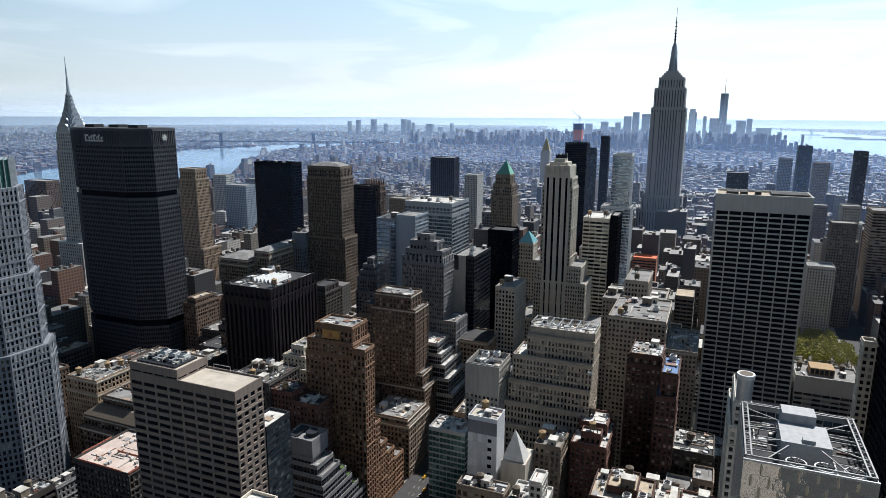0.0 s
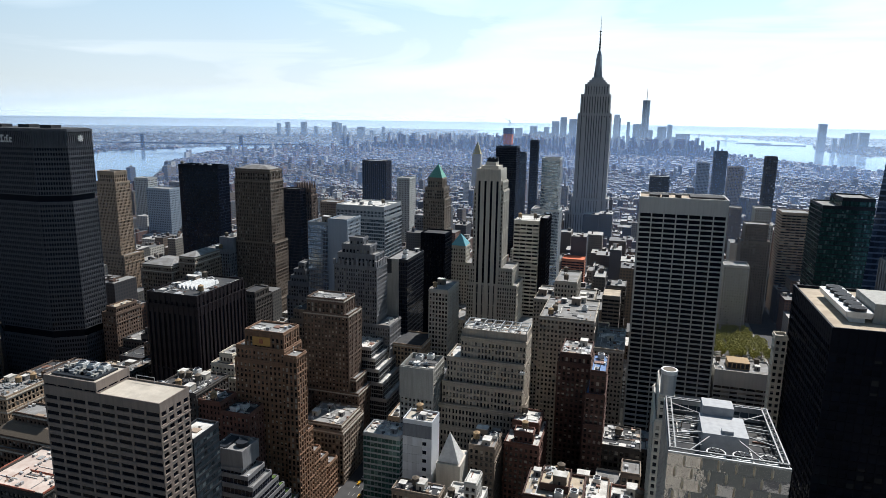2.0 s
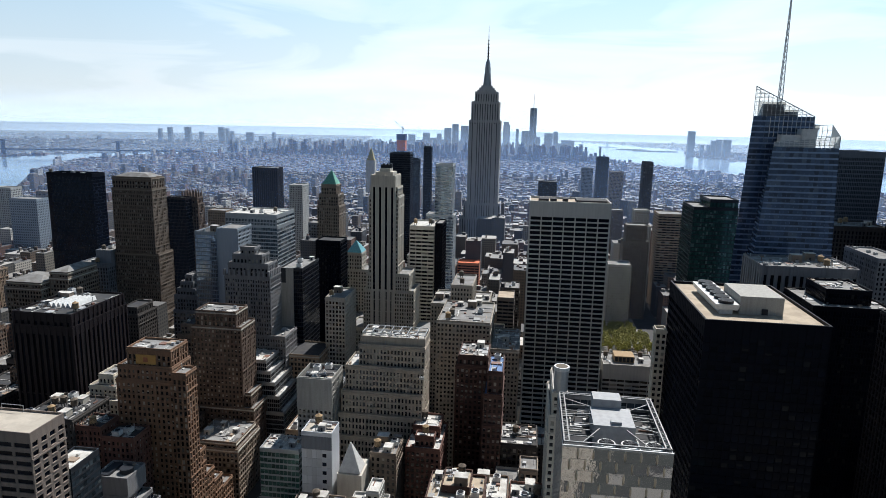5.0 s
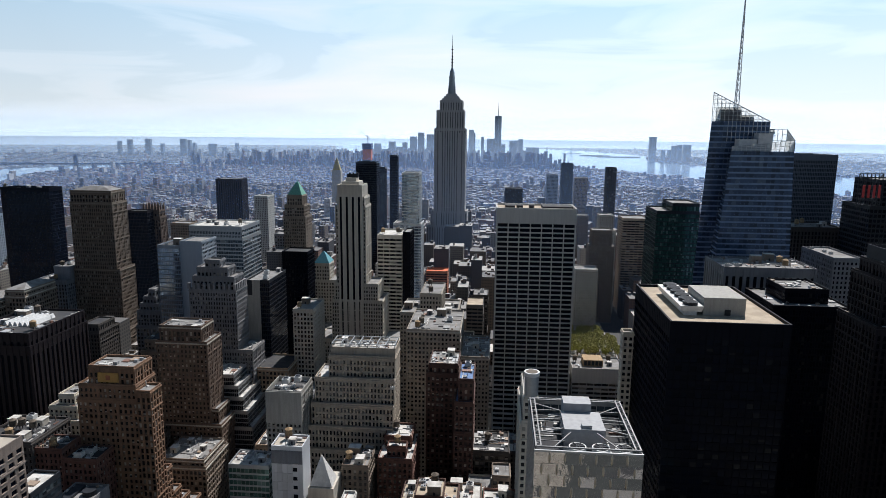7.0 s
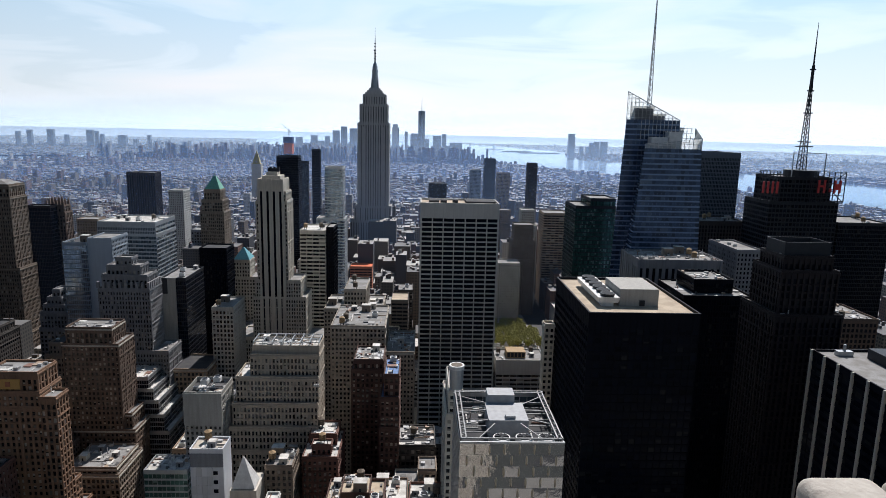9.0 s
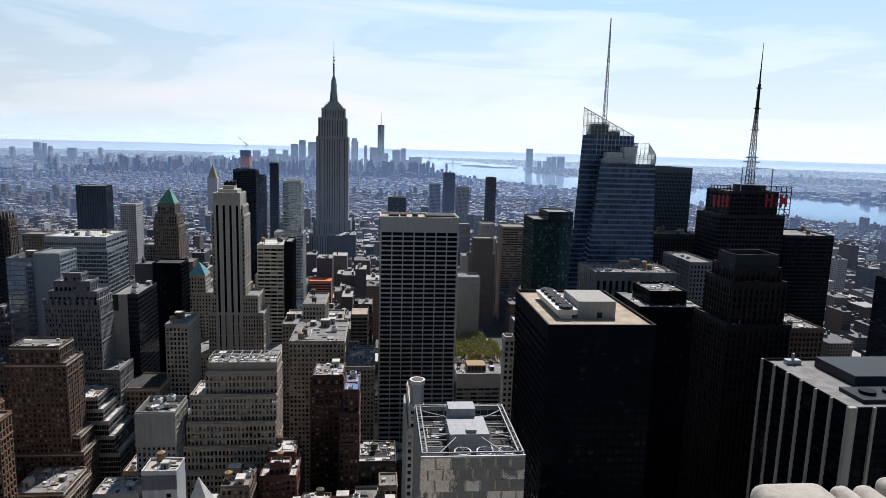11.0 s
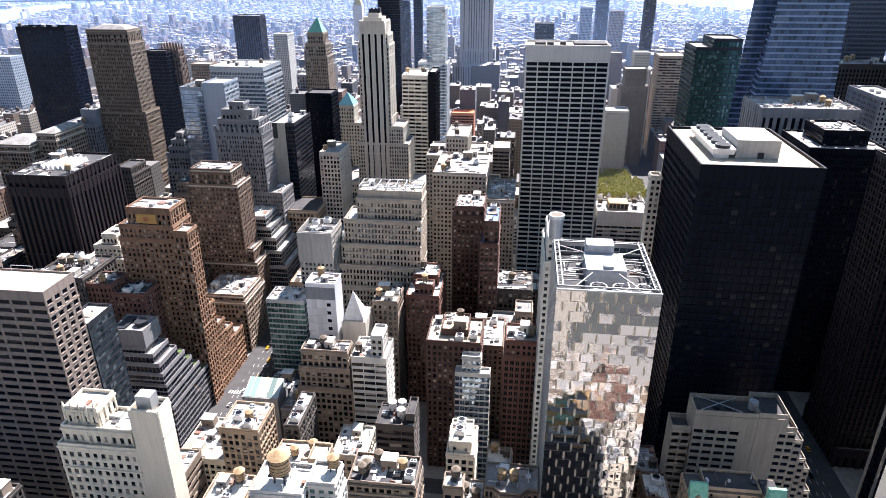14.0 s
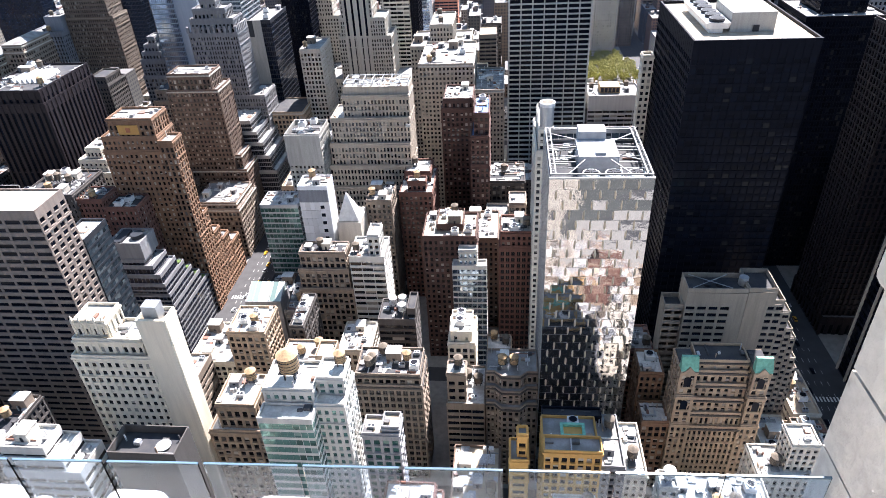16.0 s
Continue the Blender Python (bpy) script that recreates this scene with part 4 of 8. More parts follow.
for k in range(24):
    z0, z1 = 226 + k * 4.0, 230 + k * 4.0
    r0, r1 = max(0.9, 4.2 - 0.16 * k), max(0.9, 4.2 - 0.16 * (k + 1))
    for q in range(4):
        t0, t1 = math.tau * (q + 0.5) / 4, math.tau * (q + 1.5) / 4
        M.beam((339 + r0 * math.cos(t0), 572 + r0 * math.sin(t0), z0), (339 + r1 * math.cos(t0), 572 + r1 * math.sin(t0), z1), 0.6)
        M.beam((339 + r0 * math.cos(t0), 572 + r0 * math.sin(t0), z0), (339 + r1 * math.cos(t1), 572 + r1 * math.sin(t1), z1), 0.35)
for z, w in ((252, 8), (256, 6), (281, 4), (300, 3), (318, 2.5)):
    M.box(339 - w, 339 + w, 571.5, 572.5, z, z + 1)
M.cyl(339, 572, 0.8, 0.2, 322, 358, 8)
part("mast", M, DARK_METAL, root)
M = Mesh()
for x in (324, 353):
    M.beam((x, 560, 226), (x, 560, 247), 0.7)
M.beam((324, 560, 247), (353, 560, 247), 0.5)
part("roof_gantry", M, ALUMINIUM, root)
TAKEN.append((288, 363, 545, 602))

# Glass tower with folded mirror panels
root = thing("faceted_glass_tower", "glass tower clad in folded mirror panels with open steel roof", "office tower", (32, 220, 0))
W, R, E, D = Mesh(), Mesh(), Mesh(), Mesh()
FX0, FX1, FY0, FY1, FZ = 14.5, 49.3, 198.0, 240.0, 159.0
NP = 7
pw, ph = (FX1 - FX0) / NP, 4.0
facets = {}
nrow = int((FZ - 0.2) / ph)
rng = random.Random(8)


def facet_mesh(tilt, turn, wide):
    """A mirror panel that leans and turns by a degree or two."""
    M = Mesh()
    a, b = 0.055 * tilt, 0.06 * turn
    M.quad((0.03, a - b, 0), (wide - 0.03, a + b, 0), (wide - 0.03, -a + b, ph - 0.05), (0.03, -a - b, ph - 0.05))
    data = bpy.data.meshes.new("facade_panel")
    data.from_pydata(M.v, [], M.f)
    data.materials.append(MIRROR)
    return data


def fold_mesh():
    """An upright lens-shaped fold between two panels."""
    M = Mesh()
    o = [(0, 0.1, -0.2), (0.42, 0.1, 0.9), (0.42, 0.1, ph - 0.9), (0, 0.1, ph + 0.2), (-0.42, 0.1, ph - 0.9), (-0.42, 0.1, 0.9)]
    lo, hi = (0, -0.3, 0.8), (0, -0.3, ph - 0.8)
    for q in ((o[0], o[1], lo), (o[1], o[2], hi, lo), (o[2], o[3], hi), (o[3], o[4], hi), (o[4], o[5], lo, hi), (o[5], o[0], lo)):
        M.quad(*q)
    data = bpy.data.meshes.new("facade_fold")
    data.from_pydata(M.v, [], M.f)
    data.materials.append(FOLD)
    return data


count = 0
rest, rest_folds = Mesh(), Mesh()
FOLD_MESH = fold_mesh()


def set_panel(name, src, at, bag):
    global count
    if count < 300:
        ob = new(name, src)
        ob.parent = root
        ob.location = Vector(at) - ORIGIN[root.name]
        count += 1
    else:
        n0 = len(bag.v)
        bag.v.extend(tuple(v.co + Vector(at)) for v in src.vertices)
        bag.f.extend(tuple(n0 + q for q in pl.vertices) for pl in src.polygons)


for k in reversed(range(nrow)):
    z = FZ - 0.2 - (nrow - k) * ph
    shift = (k % 2) * pw / 2
    edges = [FX0] + [FX0 + shift + pw * i for i in range(NP + 1) if FX0 + 0.5 < FX0 + shift + pw * i < FX1 - 0.5] + [FX1]
    for xa, xb in zip(edges, edges[1:]):
        key = (rng.choice((-1.0, -0.3, 0.5, 1.0)), rng.choice((-1.0, 0.0, 1.0)), round(xb - xa, 2))
        if key not in facets:
            facets[key] = facet_mesh(*key)
        set_panel("facade_panel", facets[key], (xa, FY0 + 0.2, z), rest)
        if xb < FX1 - 0.5:
            set_panel("facade_fold", FOLD_MESH, (xb, FY0 + 0.12, z), rest_folds)
part("lower_fold_trim", rest_folds, FOLD, root, kind="stuff")
W.box(FX0 + 0.1, FX1 - 0.1, FY0 + 0.51, FY0 + 0.9, 0, FZ)
part("lower_cladding", rest, MIRROR, root, kind="stuff")
G = Mesh()
for a, b in (((FX1, FY0 + 1), (FX1, FY1)), ((FX1, FY1), (FX0, FY1)), ((FX0, FY1), (FX0, FY0 + 1))):
    wall(W, G, a, b, 0, FZ, bay=2.9, floor=3.55, pier=0.08, sp=0.25, depth=0.2)
W.box(FX0, FX1, FY0 - 0.1, FY0 + 0.5, FZ - 0.15, FZ + 0.5)
R.box(FX0 + 0.4, FX1 - 0.4, FY0 + 0.6, FY1 - 0.4, FZ - 6, FZ - 5)
part("frame", W, ALUMINIUM, root)
part("glazing", G, GLASS_BLUE, root, kind="stuff")
part("roof", R, ROOF_DARK, root)
E.box(FX0 + 11, FX0 + 25, FY0 + 14, FY0 + 29, FZ - 5, FZ + 1.5)
E.box(FX0 + 12, FX0 + 22, FY0 + 29, FY0 + 36, FZ - 5, FZ + 4.5)
E.box(FX0 + 17, FX0 + 20.5, FY0 + 15, FY0 + 17.5, FZ + 1.5, FZ + 2.6)
part("roof_house", E, plain("pale_grey_paint", (0.34, 0.35, 0.37), 0.6), root, "pale grey roof plant block", kind="stuff")
E = Mesh()
for t in range(11):
    y = FY0 + 2 + t * 3.75
    for x in (FX0 + 0.6, FX1 - 0.6):
        E.beam((x, y, FZ - 5), (x, y, FZ + 1.2), 0.3)
for x in (FX0 + 0.6, FX0 + 2.2, FX1 - 2.2, FX1 - 0.6):
    E.beam((x, FY0 + 1, FZ + 1.1), (x, FY1 - 1, FZ + 1.1), 0.45)
for y in (FY0 + 1.2, FY1 - 1.2, FY1 - 2.6):
    E.beam((FX0 + 0.6, y, FZ + 1.1), (FX1 - 0.6, y, FZ + 1.1), 0.45)
for a, b in (((FX0 + 1, FY0 + 12), (FX0 + 11, FY0 + 16)), ((FX0 + 1, FY0 + 22), (FX0 + 11, FY0 + 24)), ((FX0 + 1, FY0 + 37), (FX0 + 12, FY0 + 30)), ((FX1 - 1, FY0 + 12), (FX0 + 25, FY0 + 17)), ((FX1 - 1, FY0 + 23), (FX0 + 25, FY0 + 24)), ((FX1 - 1, FY0 + 37), (FX0 + 25, FY0 + 29)), ((FX0 + 6, FY0 + 1), (FX0 + 13, FY0 + 13)), ((FX0 + 28, FY0 + 1), (FX0 + 22, FY0 + 13))):
    E.beam((*a, FZ + 0.8), (*b, FZ + 0.8), 0.35)
for k in range(20):  # the double rails are laced together
    y = FY0 + 1.4 + k * 2.05
    for xa, xb in ((FX0 + 0.6, FX0 + 2.2), (FX1 - 2.2, FX1 - 0.6)):
        E.beam((xa, y, FZ + 1.05), (xb, y + (1.0 if k % 2 else -0.4), FZ + 1.05), 0.22)
    if k < 17:
        x = FX0 + 1.2 + k * 2.05
        E.beam((x, FY1 - 2.6, FZ + 1.05), (x + 0.9, FY1 - 1.2, FZ + 1.05), 0.22)
for k in range(6):
    y = FY0 + 11 + k * 5
    E.beam((FX0 + 1, y, FZ - 1.5), (FX0 + 11, y, FZ - 1.5), 0.3)
    E.beam((FX0 + 25, y, FZ - 1.5), (FX1 - 1, y, FZ - 1.5), 0.3)
part("roof_truss", E, plain("grey_steel", (0.20, 0.205, 0.21), 0.5, 0.3), root, "grey steel roof trusses")
E = Mesh()
fittings(E, (FX0 + 1, FX1 - 1, FY0 + 9, FY1 - 1, 0, FZ - 4.7), [(FX0 + 11, FX0 + 25, FY0 + 14, FY0 + 36, 0, FZ + 5)], 1.6)
part("roof_clutter", E, ROOF_KIT, root, kind="stuff")
for k in range(3):
    E = Mesh()
    cx, cy = FX0 + 14.5 + k * 7.6, FY0 + 5.5
    E.cyl(cx, cy, 2.9, 2.9, FZ - 4.5, FZ - 0.4, 20)
    fan = part("cooling_fan", E, WHITE_METAL, root)
    E = Mesh()
    E.cyl(cx, cy, 2.5, 2.5, FZ - 0.39, FZ - 0.33, 20)
    part("fan_opening", E, BLACK_METAL, fan)
    E = Mesh()
    for q in range(6):
        t = math.tau * q / 6
        E.beam((cx, cy, FZ - 0.22), (cx + 2.4 * math.cos(t), cy + 2.4 * math.sin(t), FZ - 0.22), 0.3)
    part("fan_blade", E, DARK_METAL, fan, kind="stuff")
TAKEN.append((FX0 - 1, FX1 + 1, FY0 - 2, FY1))

# ---- the other towers and blocks, from far to near ----
building("green_crowned_tower", "buff stone tower with a steep green copper roof", [(-250, -205, 716, 760, 0, 95, "slots"), (-239.5, -214, 716, 742, 95, 165, "slots"), (-238, -215.5, 717, 740, 165, 178, "loft"), (-235.5, -218, 719, 738, 178, 189, "ribs")], BUFF, fit_out=0)
root = thing("pyramid_roof", "steep green copper pyramid roof", "roof", (-226.5, 730, 189))
M = Mesh()
M.prism([(-235, 720), (-218.5, 720), (-218.5, 737), (-235, 737)], 189.8, 204, [(-227.5, 729), (-225.5, 729), (-225.5, 731), (-227.5, 731)])
part("slope", M, COPPER, root)
M = Mesh()
M.cyl(-226.5, 730, 0.6, 0.2, 203, 207, 6)
part("finial", M, COPPER, root)

building("brick_hotel_slab", "massive dark brown brick tower with arched crown", [(-418, -366.5, 603, 632, 0, 62, "slots"), (-416, -368.5, 602, 629, 62, 124, "slots"), (-414, -371, 601, 627, 124, 190, "slots"), (-413.3, -371.7, 602, 626, 190, 201, "ribs")], masonry("umber_brick", (0.27, 0.21, 0.165)), fit_out=0, trim=BUFF)
M = Mesh()
root = thing("hipped_roof", "grey hipped roof on a brick tower", "roof", (-386, 620, 201))
M.prism([(-412, 603), (-373, 603), (-373, 625), (-412, 625)], 202, 205.5, [(-402, 610), (-383, 610), (-383, 619), (-402, 619)])
part("slope", M, ROOF_GREY, root)
building("low_annex", "dark office annex with pale upper storey", [(-450.5, -417, 590, 640, 0, 113.5, "ribs"), (-434, -417.5, 597, 636, 113.5, 126, "blank")], SLATE_GRANITE)
building("dark_glass_tower", "near-black glass tower with chamfered corners", [(-540, -484, 670, 692, 0, 195, "curtain")], BLACK_METAL, GLASS_NAVY, roof=ROOF_DARK, parapet=2.5)
building("buttressed_tower", "tan brick tower with ribbed crown catching the sun", [(-610, -574, 608, 640, 0, 92, "slots"), (-608, -581, 611, 634, 92, 178, "slots"), (-606.5, -582.5, 612, 632, 178, 190, "ribs")], TAN_BRICK, fit_out=0)
building("gothic_tower", "dark brown tower with gothic pinnacles", [(-392, -371, 690, 705, 0, 165, "ribs"), (-391, -372, 691, 704, 165, 172, "ribs")], BROWN_BRICK, fit_out=0)
root = thing("pinnacles", "row of brown stone pinnacles on a tower top", "roof ornament", (-375, 700, 172))
for x in np.linspace(-390, -373, 6):
    for y in (692.2, 702.8):
        M = Mesh()
        M.prism([(x - 0.9, y - 0.9), (x + 0.9, y - 0.9), (x + 0.9, y + 0.9), (x - 0.9, y + 0.9)], 172, 176)
        M.prism([(x - 0.9, y - 0.9), (x + 0.9, y - 0.9), (x + 0.9, y + 0.9), (x - 0.9, y + 0.9)], 176, 181, [(x - 0.1, y - 0.1), (x + 0.1, y - 0.1), (x + 0.1, y + 0.1), (x - 0.1, y + 0.1)])
        part("pinnacle", M, BROWN_BRICK, root)
building("dark_slab", "dark bronze slab behind a brick tower", [(-402, -378, 676, 689, 0, 173, "curtain")], STEEL_BROWN, GLASS_DARK, fit_out=0)
building("bluish_glass_block", "pale blue glass office block with a bare grey side wall", [(-284, -265, 520, 551, 0, 164, "curtain")], BLUE_GREY, GLASS_SKY, roof=ROOF_DARK)
root = building("blank_sided_shaft", "pale blue-grey blank shaft beside a glass block", [(-264.8, -246, 522, 551, 0, 167.5, "hotel")], BLUE_GREY, GLASS, fit_out=0)
M = Mesh()
M.box(-264.9, -246.6, 521.5, 522.1, 0, 168)
part("blank_wall", M, BLUE_GREY, root)
building("banded_glass_tower", "glass tower with white floor bands and flat white roof", [(-295.7, -242, 601, 650, 0, 158, "glassy|thinbands"), (-295.2, -242.5, 601.5, 649.5, 158, 169, "fine|bands")], ALUMINIUM, GLASS_BLUE, roof=ROOF_WHITE)
building("brown_slab_tower", "dark reddish-brown slab tower with vertical ribs", [(-544, -492, 1230, 1260, 0, 168, "stripes")], STEEL_BROWN, GLASS_DARK, fit_out=0)
building("white_apartment_tower", "white concrete apartment tower with even windows", [(-381, -359, 1000, 1030, 0, 159, "punched")], TRAVERTINE)
building("concrete_sided_block", "office block with bare concrete party wall", [(-206, -186.6, 516, 560, 0, 137, "curtain")], DARK_METAL, GLASS_NAVY)
root = thing("party_wall", "blank pale concrete wall facing north", "wall", (-196, 515.5, 0))
M = Mesh()
M.box(-206.2, -194.5, 515.2, 515.95, 0, 138)
part("panel", M, CONCRETE, root)
M = Mesh()
M.box(-206.25, -201, 514.9, 515.15, 125, 138)
part("louvre", M, DARK_METAL, root)
building("black_glass_block", "black glass office block with banded west side", [(-203.5, -178.4, 601, 625, 0, 146, "curtain")], BLACK_METAL, GLASS_DARK, fit_out=0, roof=ROOF_DARK)
building("teal_roofed_tower", "limestone tower with a small teal pyramid roof", [(-186, -160, 640, 668, 0, 110, "punched"), (-184, -168, 641, 660, 110, 127, "punched")], LIMESTONE, fit_out=0)
root = thing("pyramid_roof", "small teal copper pyramid roof", "roof", (-176, 650, 127))
M = Mesh()
M.prism([(-184, 641), (-168, 641), (-168, 660), (-184, 660)], 128, 139, [(-176.6, 650), (-175.4, 650), (-175.4, 651), (-176.6, 651)])
part("slope", M, TEAL, root)
building("grey_ribbed_tower", "grey stone tower with stepped crenellated crown", [(-243, -188, 478, 505, 0, 62, "punched"), (-238, -188.5, 478.5, 505, 62, 89, "slots"), (-238.4, -200.5, 480, 503, 89, 137, "slots"), (-236, -202.5, 482, 501, 137, 147, "ribs"), (-233, -208, 484, 499, 147, 154, "ribs"), (-227, -215, 486, 497, 154, 159.5)], GREY_STONE, fit_out=0)
root = thing("crenellations", "grey stone crenellations on a stepped tower top", "roof ornament", (-220, 484, 138))
M = Mesh()
for x in np.linspace(-238.5, -201.5, 10):
    M.box(x - 0.9, x + 0.9, 479.7, 481.7, 138, 142.5)
    M.box(x - 0.9, x + 0.9, 501, 503, 138, 142.5)
for y in np.linspace(483, 500, 6):
    M.box(-201.8, -200, y - 0.9, y + 0.9, 138, 142.5)
part("merlon", M, GREY_STONE, root, kind="stuff")
building("small_domed_bank", "grey stone bank building with columned front and stepped crown", [(-324, -299.5, 548, 580, 0, 84, "loft"), (-323, -300.5, 549, 579, 84, 98, "ribs"), (-321, -303, 551, 577, 98, 104, "punched"), (-318.5, -306, 553, 574, 104, 110), (-315, -308.5, 556, 570, 110, 116)], GREY_STONE, fit_out=0)
building("white_corner_tower", "slim pale stone office tower with punched windows", [(-165, -148, 510, 545, 0, 115, "loft")], PALE_STONE)
building("dressed_stone_block", "lower pale stone block with deep cornice", [(-186, -158, 590, 640, 0, 66, "loft")], PALE_STONE, trim=PALE_STONE)
building("banded_glass_block", "cream office block with dark window bands", [(-112, -88, 608, 650, 0, 163, "bands")], PALE_STONE, GLASS, roof=ROOF_WHITE)
building("dark_side_block", "dark narrow block beside a banded one", [(-87.5, -80.5, 610, 640, 0, 166, "curtain")], BLACK_METAL, GLASS_DARK, fit_out=0)
building("white_lattice_tower", "white-framed blue glass apartment tower", [(-127, -92, 800, 832, 0, 148, "curtain"), (-116, -94.3, 801, 828, 148, 211, "curtain")], WHITE_METAL, GLASS_SKY, fit_out=0)
building("blue_slab_tower", "dark blue glass slab tower", [(-239, -203, 1100, 1130, 0, 210, "curtain")], DARK_METAL, GLASS_DARK, fit_out=0)
building("dark_needle_tower", "slim dark glass tower", [(-237, -222, 1300, 1318, 0, 191, "curtain")], DARK_METAL, GLASS_BLUE, fit_out=0)
building("dark_needle_tower", "slim dark tower with flat top", [(-246, -228, 1500, 1520, 0, 208, "curtain")], DARK_METAL, GLASS_DARK, fit_out=0)
root = thing("unfinished_tower", "unfinished tower wrapped in orange and blue netting", "tower", (-457, 2300, 0))
M = Mesh()
M.box(-470, -443, 2290, 2315, 0, 222)
part("frame", M, DARK_METAL, root)
M = Mesh()
M.box(-471.5, -441.8, 2288.5, 2316.5, 165, 202)
part("netting", M, ORANGE_NET, root)
M = Mesh()
for k in range(3):
    M.box(-473, -440.5, 2287, 2318, 202.5 + k * 7, 208.5 + k * 7)
part("netting", M, plain("navy_netting", (0.04, 0.07, 0.2), 0.8), root, "dark blue netting round the top floors")
M = Mesh()
M.beam((-455, 2300, 222), (-455, 2300, 250), 1.8)
M.beam((-448, 2300, 238), (-482, 2300, 268), 1.5)
M.beam((-455, 2300, 250), (-448, 2300, 238), 1.0)
part("crane", M, DARK_METAL, root)
for x, y, w, d, z, mm in ((41, 1500, 41, 30, 137, DARK_METAL), (162, 1900, 31, 30, 146, BLUE_GREY), (182, 1700, 29, 28, 187, DARK_METAL), (244, 1900, 37, 30, 138, TAN_BRICK), (225, 1300, 18, 25, 197, DARK_BRICK), (-255, 1300, 26, 25, 130, BUFF), (-300, 900, 30, 26, 115, GREY_STONE), (150, 1150, 26, 24, 120, BUFF), (95, 1350, 22, 24, 112, GREY_STONE), (-480, 950, 30, 26, 120, TAN_BRICK), (-640, 1000, 34, 26, 112, GREY_STONE), (-891, 1000, 31, 25, 137, TRAVERTINE), (-769, 900, 46, 28, 133, BLUE_GREY), (-1199, 1500, 88, 30, 70, BUFF), (-1279, 900, 64, 30, 118, BROWN_BRICK)):
    building("distant_tower", "upright city tower standing over lower roofs", [(x - w / 2, x + w / 2, y, y + d, 0, z, "far")], mm, GLASS_BLUE if mm in (BLUE_GREY, DARK_METAL) else GLASS, fit_out=0)
building("wide_slab_block", "low wide pale glass slab by the river", [(-936, -846, 770, 800, 0, 95, "bands")], PALE_STONE, GLASS_BLUE)
root = thing("gilded_pyramid", "pale tower with a gilded pyramid top", "tower", (-493, 2000, 0))
M = Mesh()
M.box(-507, -479, 1988, 2012, 0, 145)
part("shaft", M, PALE_STONE, root)
M = Mesh()
M.prism([(-505, 1990), (-481, 1990), (-481, 2010), (-505, 2010)], 145, 184, [(-493.5, 2000), (-492.5, 2000), (-492.5, 2001), (-493.5, 2001)])
part("pyramid", M, GOLD, root)

# by the west avenue
building("green_glass_tower", "dark green glass office tower", [(146, 184, 601, 645, 0, 192, "curtain"), (160, 184, 603, 640, 192, 199, "curtain")], DARK_METAL, GLASS_GREEN, fit_out=0)
building("dark_back_slab", "dark blue office slab with a flat roof", [(278, 317, 640, 690, 0, 243, "fine")], masonry("slate_cladding", (0.17, 0.20, 0.25), rough=0.5), GLASS_SLATE, fit_out=0)
building("ribbed_stone_block", "grey office block with pale vertical ribs", [(152, 211, 436, 476, 0, 174, "stripes")], GREY_STONE, GLASS_DARK, roof=ROOF_GREY)
building("black_octagon_block", "black office tower with stepped dark penthouse", [(162, 205, 380, 424, 0, 163, "curtain"), (172, 197, 390, 418, 163, 171, "curtain")], BLACK_METAL, GLASS_DARK, roof=ROOF_GREY, fit_out=0)
root = building("setback_granite_tower", "dark granite tower with deco setbacks and a lit roof screen", [(182, 262, 309, 352, 0, 12, "stripes"), (181, 216, 312, 348, 12, 171, "ribs"), (184, 214, 316, 345, 171, 193, "ribs"), (186, 212, 319, 342, 193, 200, "ribs")], STEEL_BROWN, GLASS_DARK, fit_out=0)
M = Mesh()
for q in ((187, 211, 321, 321.4), (187, 211, 338.6, 339), (187, 187.4, 321.41, 338.59), (210.6, 211, 321.41, 338.59)):
    M.box(*q, 200, 207.5)
part("roof_screen", M, DARK_METAL, root)
building("dark_west_block", "dark brick tower among theatre blocks", [(264, 308, 600, 640, 0, 180, "ribs")], DARK_BRICK, GLASS_DARK)
building("dark_west_block", "dark office tower with a grid front", [(243, 263, 480, 530, 0, 174, "punched")], GREY_STONE, GLASS_DARK)
building("roofed_west_block", "brown office block with low roof plant", [(282, 316, 420, 460, 0, 138, "loft")], BROWN_BRICK, GLASS_DARK)
building("west_glass_tower", "dark reflecting glass tower", [(372, 420, 560, 610, 0, 186, "curtain")], DARK_METAL, GLASS_DARK)
building("west_slab", "dark blue glass slab", [(400, 450, 430, 480, 0, 165, "bands")], DARK_METAL, GLASS_BLUE)
root = thing("billboard", "bright advertising screen with a number on top", "billboard", (492, 700, 90))
M = Mesh()
M.box(483, 503, 699, 701, 0, 103)
part("frame", M, DARK_METAL, root)
M = Mesh()
M.box(484.5, 501.5, 698.6, 698.95, 72, 92)
scr, snt, sp_ = node_mat("screen_blue")
sp_.inputs["Emission Color"].default_value, sp_.inputs["Emission Strength"].default_value = (0.15, 0.4, 0.85, 1), 0.9
part("screen", M, scr, root)
M = Mesh()
M.cyl(492, 699, 4.5, 4.5, 104, 110, 14)
part("globe", M, scr, root)
num = bpy.data.curves.new("number", "FONT")
num.body, num.size, num.extrude = "2014", 7.5, 0.1
scr2, snt, sp_ = node_mat("screen_amber")
sp_.inputs["Emission Color"].default_value, sp_.inputs["Emission Strength"].default_value = (1.0, 0.45, 0.05, 1), 1.2
num.materials.append(scr2)
ob = new("number", num)
ob.parent, ob.location, ob.rotation_euler = root, (-8.4, -2.2, 5.5), (radians(90), 0, 0)
building("brown_steps_block", "brown stepped brick block near the park", [(131, 165, 900, 930, 0, 108, "punched"), (134, 161, 902, 926, 108, 130, "punched")], BUFF)
